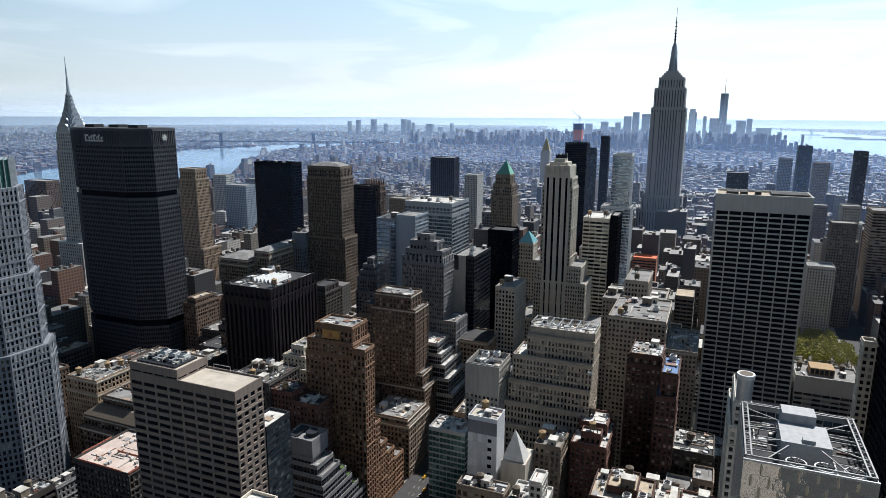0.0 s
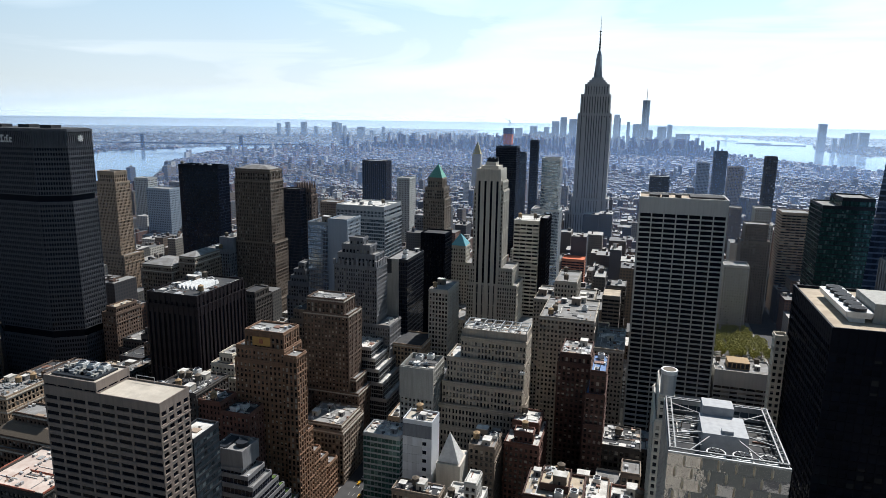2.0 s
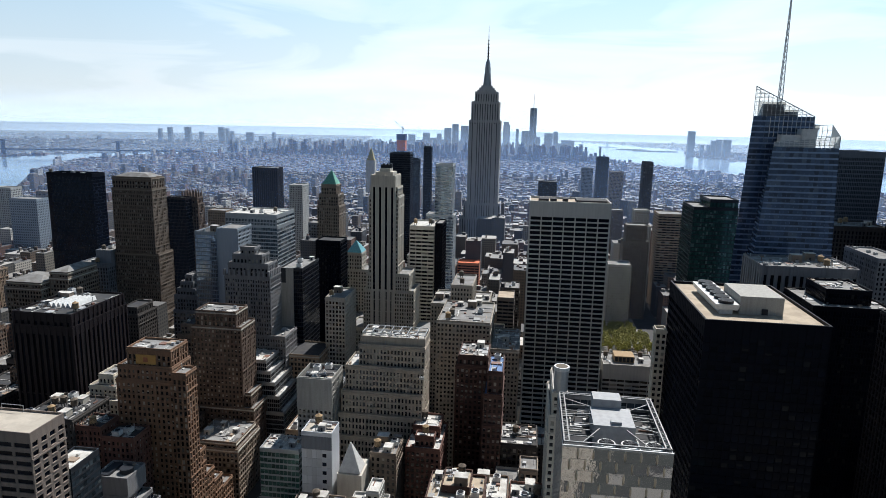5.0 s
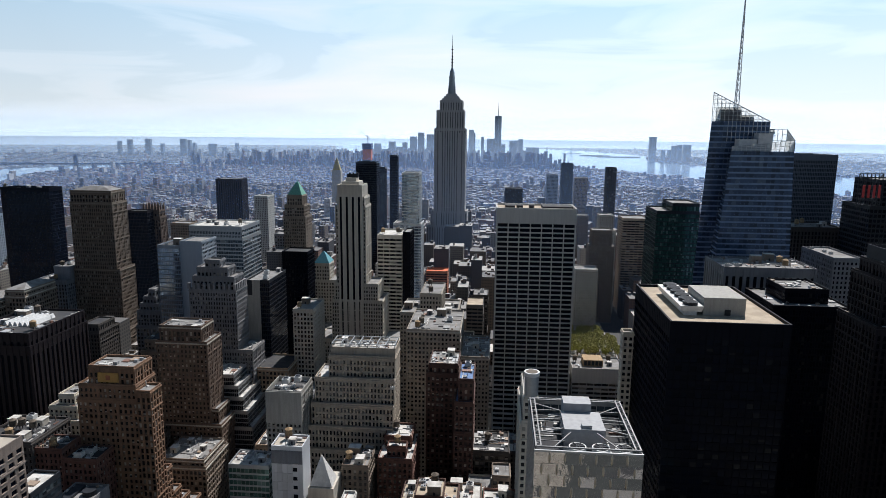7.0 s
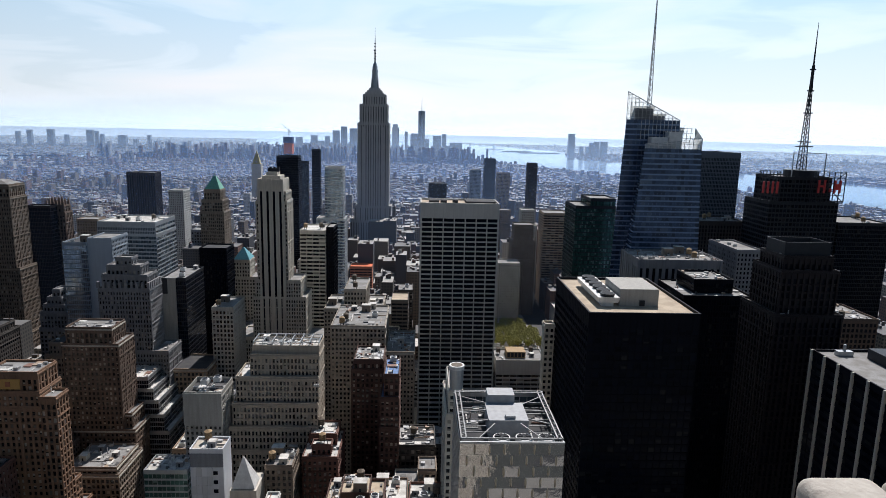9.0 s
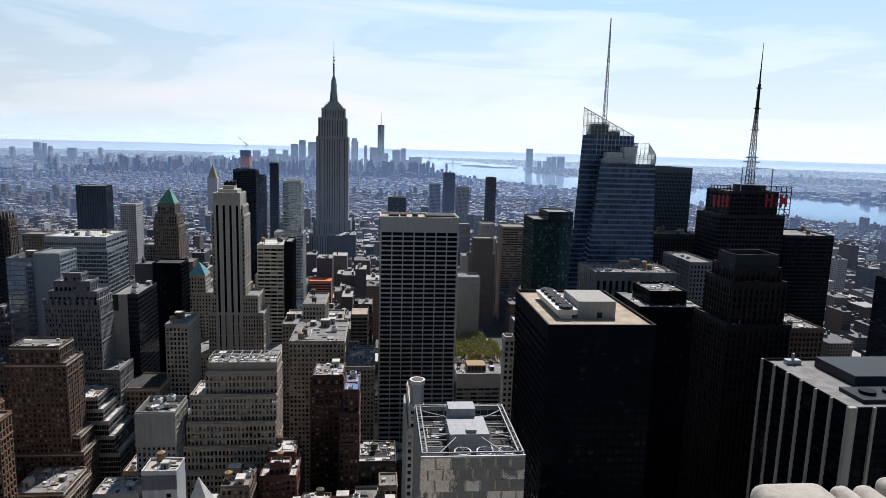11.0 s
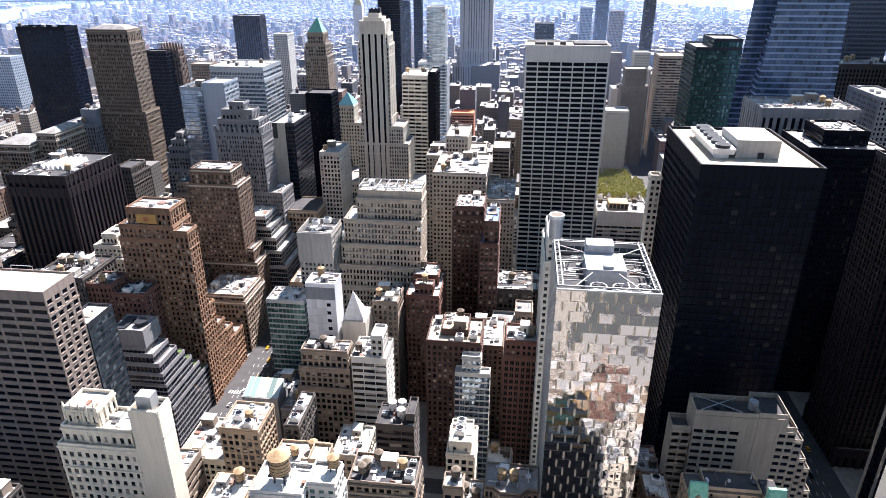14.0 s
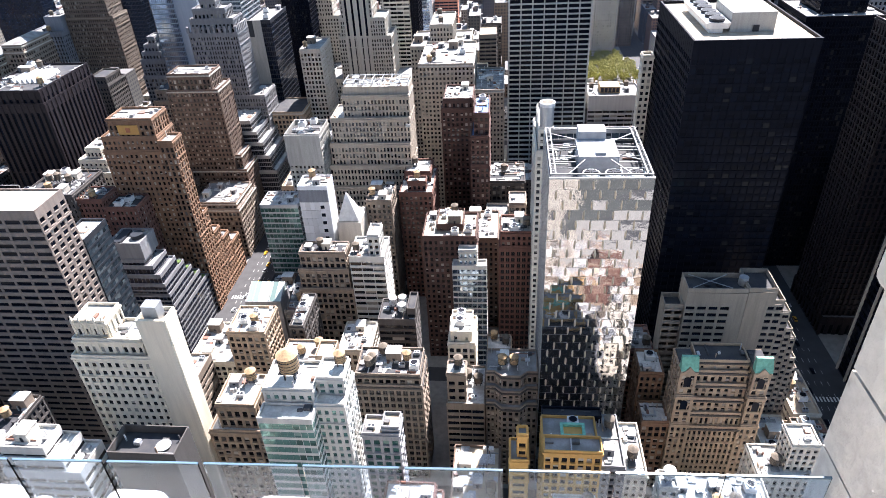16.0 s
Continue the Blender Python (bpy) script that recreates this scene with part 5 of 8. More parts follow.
building("pale_steps_block", "pale stone stepped tower near the park", [(147, 175, 950, 980, 0, 122, "punched"), (151, 171, 952, 976, 122, 145, "punched")], PALE_STONE)
building("bronze_tower", "bronze and pale banded tower beside the park", [(186, 222, 960, 1000, 0, 140, "bands")], TAN_BRICK, GLASS)
building("red_tile_block", "brick tower with a red tiled roof", [(-124, -97, 860, 890, 0, 66, "punched")], BUFF, fit_out=0)
root = thing("pyramid_roof", "red tiled pyramid roof", "roof", (-110, 875, 66))
M = Mesh()
M.prism([(-123, 861), (-98, 861), (-98, 889), (-123, 889)], 67, 78, [(-113, 874), (-108, 874), (-108, 876), (-113, 876)])
part("slope", M, TERRACOTTA, root)
building("red_frame_block", "unfinished red steel framed block", [(-94, -64, 880, 905, 0, 71, "bands")], TERRACOTTA, GLASS_DARK, roof=ORANGE_NET)
building("gabled_block", "brown brick block with steep gables", [(-57, -37, 840, 870, 0, 66, "punched")], BUFF)
building("dark_mid_block", "dark stone hotel block", [(-22, -6, 700, 730, 0, 84, "loft")], DARK_BRICK)
building("pale_park_block", "pale stone office block by the park", [(107, 136, 850, 880, 0, 85, "punched")], PALE_STONE)

# between the avenues, middle distance
HOTEL_STONE = masonry("beige_hotel_brick", (0.43, 0.385, 0.325))
building("buff_hotel_upper", "beige brick hotel with stepped upper floors", [(-74, -28, 500, 545, 0, 118, "hotel"), (-58, -41, 500, 540, 118, 134, "hotel")], HOTEL_STONE)
building("buff_hotel", "beige brick hotel with arcaded top floor", [(-60, -22.5, 436, 490, 0, 124, "hotel")], HOTEL_STONE, trim=PALE_STONE)
building("buff_hotel_wing", "beige brick wing with stone cornice", [(-22, -2, 440, 490, 0, 104, "hotel")], HOTEL_STONE, trim=PALE_STONE)
building("stepped_white_block", "cream stone office block with stepped banded fronts", [(-110.5, -58.0, 360.5, 392, 0, 70, "slots|sparse"), (-110.3, -58.2, 362.5, 392, 70, 84, "slots|sparse"), (-108.4, -58.2, 364.5, 391, 84, 98, "slots|sparse"), (-106.5, -57.9, 366.8, 390, 98, 113.5, "slots|sparse"), (-98.5, -57.8, 369.6, 389, 113.5, 126.5, "slots|sparse"), (-97.8, -58, 371.8, 388, 126.5, 131, "blank")], CREAM, roof=ROOF_WHITE)
root = thing("roof_frame", "open steel frame on a cream penthouse", "roof frame", (-78, 379, 131))
M = Mesh()
for x in np.linspace(-97, -58.5, 8):
    M.beam((x, 372.3, 134), (x, 387.5, 134), 0.4)
    for y in (372.3, 379, 387.5):
        M.beam((x, y, 130.7), (x, y, 134), 0.35)
for y in (372.3, 379, 387.5):
    M.beam((-97, y, 134), (-58.5, y, 134), 0.45)
part("frame", M, ALUMINIUM, root)
building("red_brick_tower", "dark red-brown brick office tower", [(-41, -21, 390, 418, 0, 110, "punched"), (-39.5, -21, 391, 417, 110, 116, "punched")], MAROON, GLASS_LOFT)
building("red_brick_tower", "brown brick setback building with blue roof plant", [(-21.6, -10.3, 365, 400, 0, 83, "punched"), (-21.4, -10.3, 366, 400, 83, 101.6, "punched"), (-19.4, -10.4, 369, 398, 101.6, 115, "punched")], MAROON, GLASS_LOFT, roof=plain("blue_roof", (0.10, 0.20, 0.42), 0.7))
root = building("green_gabled_house", "narrow stone house with a green copper gable front", [(-12, 1.6, 345, 365, 0, 56, "loft")], PALE_STONE, fit_out=0)
M = Mesh()
M.prism([(-12, 344.4), (1.6, 344.4), (1.6, 344.95), (-12, 344.95)], 47, 56.5)
M.hexa([(-8, 344.3, 56.5), (-2, 344.3, 56.5), (-2, 345.2, 56.5), (-8, 345.2, 56.5)], [(-5.4, 344.3, 60), (-4.6, 344.3, 60), (-4.6, 345.2, 60), (-5.4, 345.2, 60)])
front_ = part("copper_front", M, COPPER, root, "green copper gable front")
for x in np.linspace(-10.4, 0, 5):
    M = Mesh()
    M.box(x - 0.7, x + 0.7, 344.28, 344.38, 48.5, 51.5)
    part("window", M, GLASS, front_)
building("arched_loft", "brown stone loft building with arched top", [(1.9, 12.2, 345, 360, 0, 67, "loft")], BUFF, fit_out=0)
building("shaded_loft", "dark grey loft with roof tanks in shade", [(-12, 12, 372, 400, 0, 68, "loft")], DARK_BRICK, roof=ROOF_DARK)
building("tank_topped_tower", "slim grey stone tower carrying a round tank drum", [(13, 21, 262, 300, 0, 139, "hotel"), (14, 20, 264, 292, 139, 149, "hotel")], PALE_STONE, fit_out=0)
root = thing("tank_drum", "pale round roof drum with open top", "tank", (17.2, 264, 149))
M = Mesh()
M.cyl(17.2, 266, 2.9, 3.0, 149.5, 159, 20)
part("drum", M, ALUMINIUM, root)
M = Mesh()
M.cyl(17.2, 266, 3.3, 3.3, 159, 160.6, 20)
part("rim", M, WHITE_METAL, root)
M = Mesh()
M.cyl(17.2, 266, 2.5, 2.5, 160.55, 160.7, 16)
part("opening", M, TANK_DARK, root)
building("flat_white_block", "white low block with ribbon windows and blank upper front", [(66, 108, 515, 546, 0, 62, "bands"), (66.2, 107.8, 515.2, 545, 62, 71, "blank")], TRAVERTINE, roof=ROOF_GREY, fit_out=2)
root = thing("roof_plant_house", "brown louvred plant house on a pale roof", "roof plant", (85, 532, 71))
M = Mesh()
M.box(76, 92, 524, 538, 70.7, 76)
part("plant_wall", M, WOOD, root)
M = Mesh()
for k in range(5):
    M.box(76.5 + k * 3.1, 78.8 + k * 3.1, 523.8, 523.98, 71.5, 75.2)
part("louvre", M, DARK_METAL, root)
building("slim_white_tower", "slim white brick apartment tower", [(69.5, 75, 340, 347, 0, 156, "hotel")], WHITE_BRICK, fit_out=0)

# along the east side of the shopping avenue
building("brown_slab_block", "dark brown ribbed office block with crowded roof", [(-324, -282, 360, 417, 0, 128, "stripes"), (-324, -283, 361, 416, 128, 136, "stripes")], STEEL_BROWN, GLASS_DARK, roof=ROOF_DARK, fit_out=2)
root = thing("roof_skylight", "white sawtooth skylights on a dark office roof", "skylight", (-301, 390, 136))
for k in range(6):
    M = Mesh()
    x = -313 + k * 3.4
    M.hexa([(x, 378, 135.8), (x + 3.2, 378, 135.8), (x + 3.2, 400, 135.8), (x, 400, 135.8)], [(x + 1.2, 378, 138.4), (x + 2.0, 378, 138.4), (x + 2.0, 400, 138.4), (x + 1.2, 400, 138.4)])
    part("sawtooth", M, WHITE_METAL, root)
root = building("orange_deco_tower", "orange-brown deco tower with coloured top panel and setbacks", [(-229, -194.2, 324, 346, 0, 113, "punched"), (-228, -195, 324.6, 345, 113, 121, "punched"), (-222.5, -196, 326, 344, 121, 131, "ribs"), (-194, -185.6, 322.4, 334, 0, 119, "ribs"), (-194, -187.2, 334.2, 343, 0, 65, "punched"), (-198, -187.1, 343.2, 352, 0, 47, "punched"), (-202, -187, 352.2, 362, 0, 37, "punched"), (-206, -187, 362.2, 376, 0, 27, "loft")], ORANGE_BRICK, GLASS_LOFT, fit_out=0)
M = Mesh()
M.box(-217, -205, 325.3, 325.95, 122.5, 128)
part("faience_panel", M, OCHRE, root, "yellow-green glazed panel")
M = Mesh()
M.box(-212.2, -209.8, 325.0, 325.28, 124, 126.6)
part("sunburst", M, TERRACOTTA, root)
building("brown_brick_tower", "brown brick office tower with limestone crown", [(-246, -192, 423, 450, 0, 52, "punched"), (-237, -200, 424, 448, 52, 113, "punched"), (-234.5, -204, 425, 445, 113, 124, "ribs"), (-199.9, -195.5, 427, 447, 52, 62, "punched")], BROWN_BRICK, GLASS_LOFT, fit_out=0, trim=LIMESTONE)
building("corner_loft", "buff corner loft building with rounded cornice", [(-222, -187, 385, 421, 0, 40, "loft"), (-220, -189, 387, 419, 40, 44, "loft")], BUFF, GLASS_LOFT, trim=PALE_STONE)
building("terraced_dark_block", "dark office block with white-edged terraces", [(-216, -178, 445, 498, 0, 40, "curtain"), (-215, -182, 447, 496, 40, 52, "curtain"), (-214, -186, 449, 494, 52, 62, "curtain"), (-213, -190, 451, 492, 62, 70, "curtain"), (-212, -194, 453, 490, 70, 78, "curtain")], ALUMINIUM, GLASS_DARK, roof=ROOF_WHITE)
building("pale_bluish_block", "pale blue-white building with stacked setbacks", [(-270, -244, 345, 380, 0, 88, "punched"), (-266, -248, 350, 376, 88, 95), (-262, -252, 354, 370, 95, 101)], WHITE_BRICK, fit_out=0)
building("dark_painted_block", "dark grey painted block with two roof tanks", [(-274, -243, 304, 336, 0, 95, "punched")], DARK_BRICK, roof=ROOF_DARK)
building("classic_block", "tan stone block with columned upper floors and roof plant", [(-406, -376, 290, 322, 0, 70, "slots"), (-405, -377, 291, 321, 70, 79, "loft")], TAN_BRICK, trim=LIMESTONE)
root = building("mansard_block", "brown stone block with stepped mansard roof", [(-375.5, -324, 274, 302, 0, 55, "loft"), (-374, -325, 277, 302, 55, 62, "loft"), (-366, -338, 286, 301, 66, 73, "ribs")], BROWN_BRICK, trim=LIMESTONE, fit_out=0)
M = Mesh()
M.prism([(-374.4, 276.6), (-324.6, 276.6), (-324.6, 302.2), (-374.4, 302.2)], 63, 68, [(-368, 283), (-330, 283), (-330, 301), (-368, 301)])
part("mansard", M, TANK_DARK, root, "dark brown mansard slopes")
ROOF_PINK = roofing("mottled_pink_roof", (0.58, 0.50, 0.45), (0.40, 0.30, 0.26))
root = building("netted_roof_block", "dark stone block with mottled pink roof and faded red netting", [(-316, -275, 225, 262, 0, 70, "loft")], DARK_BRICK, roof=ROOF_PINK, fit_out=0, clutter=1.2)
FADED_NET = plain("faded_netting", (0.50, 0.17, 0.11), 0.85, 0, 0.5, 1.2)
for a in ((-312, -280, 224.6, 224.9), (-316.2, -315.9, 230, 250), (-275.1, -274.8, 225, 243), (-275.1, -274.8, 249, 260), (-300, -278, 240, 240.2)):
    M = Mesh()
    M.box(*a, 70.6, 71.7)
    part("netting", M, FADED_NET, root, "red safety netting")
for x0, x1, y0, y1, zt, say in ((-470, -435, 520, 558, 110, "grey-brown stone hotel block with cornice and low hipped roof"), (-433.7, -415, 530, 572, 118.5, "grey-brown stone hotel wing with cornice and low hipped roof")):
    root = building("paired_stone_block", say, [(x0, x1, y0, y1, 0, zt - 5, "loft"), (x0 + 0.4, x1 - 0.4, y0 + 0.4, y1 - 0.4, zt - 5, zt, "loft")], BUFF, trim=LIMESTONE, fit_out=0)
    M = Mesh()
    M.prism([(x0 - 0.3, y0 - 0.3), (x1 + 0.3, y0 - 0.3), (x1 + 0.3, y1 + 0.3), (x0 - 0.3, y1 + 0.3)], zt + 0.9, zt + 5, [(x0 + 11, y0 + 13), (x1 - 7, y0 + 13), (x1 - 7, y1 - 13), (x0 + 11, y1 - 13)])
    part("hipped_roof", M, ROOF_GREY, root)
building("blank_grey_block", "pale grey block with blank upper wall and open roof pit", [(-131, -110, 350, 373, 0, 109, "hotel")], CONCRETE, roof=ROOF_DARK, parapet=2.5)
root = thing("blank_wall", "blank pale grey wall with a strip opening", "wall", (-122, 349.5, 0))
M = Mesh()
M.box(-131.2, -109.8, 349.3, 349.95, 92, 111)
part("panel", M, CONCRETE, root)
building("mansard_stone_block", "tan stone block with dark mansard roof", [(-197, -163, 480 + 6, 520, 0, 72, "loft")], TAN_BRICK, roof=ROOF_DARK, trim=LIMESTONE, fit_out=0)

# octagonal tower with a glass crown
root = thing("glass_crowned_tower", "grey granite eight-sided tower with a green glass crown", "skyscraper", (-400, 240, 0))
W, G, C = Mesh(), Mesh(), Mesh()
OC = [(-374, 232), (-374, 252), (-386, 264), (-414, 264), (-426, 252), (-426, 220), (-414, 208), (-392, 208)]
cx, cy = -400, 236
for k, za, zb in ((1.22, 0, 120), (1.1, 120, 165), (1.0, 165, 216)):
    pl = shrunk(OC, k)
    for i in range(8):
        wall(W, G, pl[i], pl[(i + 1) % 8], za, zb, bay=2.6, floor=3.9, pier=0.45, sp=0.4, depth=0.4, proud=0.25)
    W.prism(shrunk(OC, k * 0.97), zb - 1, zb)
part("wall", W, SLATE_GRANITE, root, kind="stuff")
part("glazing", G, GLASS, root, kind="stuff")
C.prism(shrunk(OC, 0.9), 216, 232)
part("crown", C, GLASS_GREEN, root)
C = Mesh()
for i in range(8):
    a, b = shrunk(OC, 0.91)[i], shrunk(OC, 0.91)[(i + 1) % 8]
    for j in range(6):
        x, y = a[0] + (b[0] - a[0]) * j / 6, a[1] + (b[1] - a[1]) * j / 6
        C.box(x - 0.25, x + 0.25, y - 0.25, y + 0.25, 216, 233)
part("crown_mullion", C, ALUMINIUM, root)
TAKEN.append((-436, -366, 198, 268))

# ---- the near blocks ----

def pane_parts(root, cells, glass):
    """Panes that are picked apart one by one, alike ones on one mesh."""
    kept = {}
    for (p, q), lo, hi in cells:
        key = (round(q[0] - p[0], 2), round(q[1] - p[1], 2), round(hi - lo, 2))
        if key not in kept:
            dx, dy, h = key
            L = math.hypot(dx, dy)
            n = (dy / L, -dx / L)
            M = Mesh()
            M.quad((0, 0, 0), (dx, dy, 0), (dx, dy, h), (0, 0, h))
            for t in (0.0, 0.5, 1.0):
                a = (dx * t, dy * t)
                M.along(a, (dx / L, dy / L), n, -0.05, 0.05, 0.0, 0.06, 0.0, h)
            M.along((0, 0), (dx / L, dy / L), n, 0, L, 0.0, 0.05, h * 0.5 - 0.04, h * 0.5 + 0.04)
            d = bpy.data.meshes.new("window")
            d.from_pydata(M.v, [], M.f)
            d.materials.append(glass)
            kept[key] = d
        ob = new("window", kept[key])
        ob.parent = root
        ob.location = Vector((*p, lo)) - ORIGIN[root.name]


def near_building(*args, glass=None, **more):
    cells = []
    root = building(*args, glass=glass, cells=cells, **more)
    pane_parts(root, cells, glass or GLASS)
    return root


near_building("ribbon_window_tower", "pinkish granite office tower with dark ribbon windows", [(-250, -187.4, 211, 230, 0, 138.3, "ribbon|square"), (-250, -220.5, 211.3, 231, 138.3, 143, "ribbon")], PINK_GRANITE, glass=GLASS_DARK, roof=ROOF_CREAM, fit_out=0, parapet=0.6, clutter=0.02)
root = thing("roof_pit", "sunken roof plant with pipes and pale units", "roof plant", (-234, 221, 143))
M = Mesh()
M.box(-248, -224, 214, 228, 142.8, 143.6)
part("pit_floor", M, DARK_METAL, root)
for k in range(7):
    M = Mesh()
    M.box(-246.5 + k * 3.2, -245.3 + k * 3.2, 215.5 + k % 3, 226.5 - k % 2, 143.6, 144.3 + 0.3 * (k % 3))
    for q in range(3):
        M.box(-246.9 + k * 3.2, -244.6 + k * 3.2, 216.5 + 3.4 * q + 0.4 * (k % 2), 217.6 + 3.4 * q, 143.6, 144.6 + 0.5 * ((k + q) % 2))
    part("pipe_bank", M, (CONCRETE, DARK_METAL, ALUMINIUM)[k % 3], root)
M = Mesh()
M.beam((-215, 229, 138.4), (-215, 229, 141), 0.2)
M.beam((-215, 229, 141), (-205, 229, 141), 0.2)
M.beam((-205, 229, 138.4), (-205, 229, 141), 0.2)
part("davit", M, ALUMINIUM, root)
building("glass_annex", "slate-blue glass annex with a white roof", [(-199, -187, 230.3, 249, 0, 112, "glassy")], DARK_METAL, GLASS_SLATE, roof=ROOF_WHITE, fit_out=0)
near_building("white_brick_tower", "white brick tower with stepped ornamental top", [(-143, -116, 150, 163, 0, 118, "white"), (-141.5, -117.5, 151.6, 162.8, 118, 124, "white"), (-139.7, -128.7, 153, 162.6, 124, 130.5, "white")], WHITE_BRICK, roof=ROOF_WHITE, fit_out=0)
root = building("white_slab", "tall blank white slab with a glazed roof box", [(-115.8, -106.5, 150.5, 157.5, 0, 132.5, "white")], WHITE_BRICK, roof=ROOF_TAN, fit_out=0, parapet=1.8)
M = Mesh()
M.box(-115.9, -106.4, 150.0, 150.45, 0, 134.2)
M.box(-106.45, -106.2, 150.5, 157.5, 0, 134.1)
part("blank_wall", M, WHITE_BRICK, root)
M = Mesh()
M.box(-114, -109, 152, 156, 132.3, 138)
part("roof_box", M, ALUMINIUM, root)
root = thing("ornamental_crown", "white stone crown of arched niches and finials", "roof ornament", (-135, 158, 130))
for x in np.linspace(-140, -129.5, 5):
    M = Mesh()
    M.box(x - 0.35, x + 0.35, 152.6, 153.5, 126, 131.5)
    M.prism([(x - 0.35, 152.6), (x + 0.35, 152.6), (x + 0.35, 153.5), (x - 0.35, 153.5)], 131.5, 133, [(x - 0.1, 153), (x + 0.1, 153), (x + 0.1, 153.2), (x - 0.1, 153.2)])
    part("finial", M, WHITE_BRICK, root)
for y in np.linspace(154, 162, 4):
    M = Mesh()
    M.box(-129.2, -128.4, y - 0.35, y + 0.35, 124, 130.5)
    part("finial", M, WHITE_BRICK, root)
building("dark_roofed_block", "grey block with a sunken dark roof", [(-120, -98.5, 122, 133, 0, 103, "blank")], DARK_BRICK, roof=ROOF_DARK, parapet=3, fit_out=0)
root = thing("satellite_dish", "grey dish lying on a dark roof", "satellite dish", (-105, 127.5, 102.8))
M = Mesh()
M.cyl(-105, 127.5, 2.0, 2.4, 102.8, 103.4, 18)
part("dish", M, ALUMINIUM, root)
building("white_terrace_block", "white block with stepped terraces", [(-157, -131, 121, 134, 0, 96, "bands"), (-156.5, -136, 121.8, 133, 96, 101, "bands"), (-156, -141, 122.6, 132, 101, 105, "bands")], TRAVERTINE, roof=ROOF_WHITE)
near_building("white_glass_block", "white framed block with green glass front", [(-79.6, -61.4, 140, 147, 0, 102, "glassy"), (-79, -62.1, 147.5, 161, 0, 108, "white"), (-62, -52, 146, 161.5, 0, 103, "white"), (-61.5, -52.5, 151, 161, 103, 110, "white")], TRAVERTINE, glass=GLASS_MINT, roof=ROOF_WHITE, fit_out=0)
building("green_stone_block", "olive-grey stone block with white stepped parapet", [(-49, -36, 150, 158.5, 0, 85, "loft"), (-42, -36, 151, 158, 85, 87.5, "loft")], GREY_STONE, GLASS_GREEN, roof=ROOF_TAN)
near_building("tan_loft_block", "tan brick loft block with dark band courses and roof tanks", [(-64.5, -35, 198, 217, 0, 60, "loft"), (-63.5, -35.6, 199, 216, 60, 65.5, "loft")], BUFF, glass=GLASS_LOFT, roof=ROOF_DARK, trim=DARK_BRICK, fit_out=2)
building("grey_setback_loft", "grey-brown stone loft building with gothic setbacks", [(-111.6, -82, 277, 291, 0, 52, "loft"), (-110.5, -83, 278.2, 290, 52, 64, "loft"), (-109, -84, 279.5, 290, 64, 74, "loft")], BUFF, roof=ROOF_DARK, fit_out=2)
building("white_ribbon_block", "white block with ribbon windows and a tall bulkhead", [(-81.5, -63, 277, 297, 0, 73, "bands"), (-71, -65, 279, 291, 73, 85, "hotel")], TRAVERTINE, roof=ROOF_WHITE)
building("dark_roof_block", "dark grey block with three silver roof tanks", [(-60, -42, 236, 252, 0, 65, "bands"), (-46, -42, 238, 251, 65, 70, "bands")], DARK_BRICK, roof=ROOF_DARK, fit_out=0)
building("blue_glass_hotel", "slim hotel with blue glass front and pale crown", [(-27.5, -9.6, 276.5, 282.9, 0, 68, "glassy"), (-24, -14.5, 278.0, 282.8, 68, 77, "hotel")], TRAVERTINE, GLASS_SKY, roof=ROOF_WHITE, fit_out=0)
building("dark_red_loft", "dark red-brown brick loft tower", [(-43, -15, 283, 308, 0, 82, "punched"), (-36, -22, 290, 307, 82, 85, "sparse")], MAROON, roof=ROOF_TAN, fit_out=2)
building("white_roofed_lofts", "brown lofts with white roofs and plants on top", [(-43, -4, 310, 341, 0, 64, "punched")], BROWN_BRICK, roof=ROOF_WHITE, fit_out=2)
building("red_brick_loft", "red brick loft with white stepped roof and dormer", [(-63.5, -43.6, 340, 375, 0, 77, "punched"), (-58.5, -47.5, 343, 350, 77, 83, "white"), (-62, -46, 356, 374, 77, 83, "punched")], RED_BRICK, roof=ROOF_WHITE, fit_out=2)
building("black_loft", "near-black narrow loft building", [(-77.5, -65, 357, 395, 0, 70, "punched")], DARK_BRICK, roof=ROOF_WHITE)
root = thing("wavy_stone_block", "pale brown stone block with folded bay fronts, terraces and roof tanks", "loft building", (3, 208, 0))
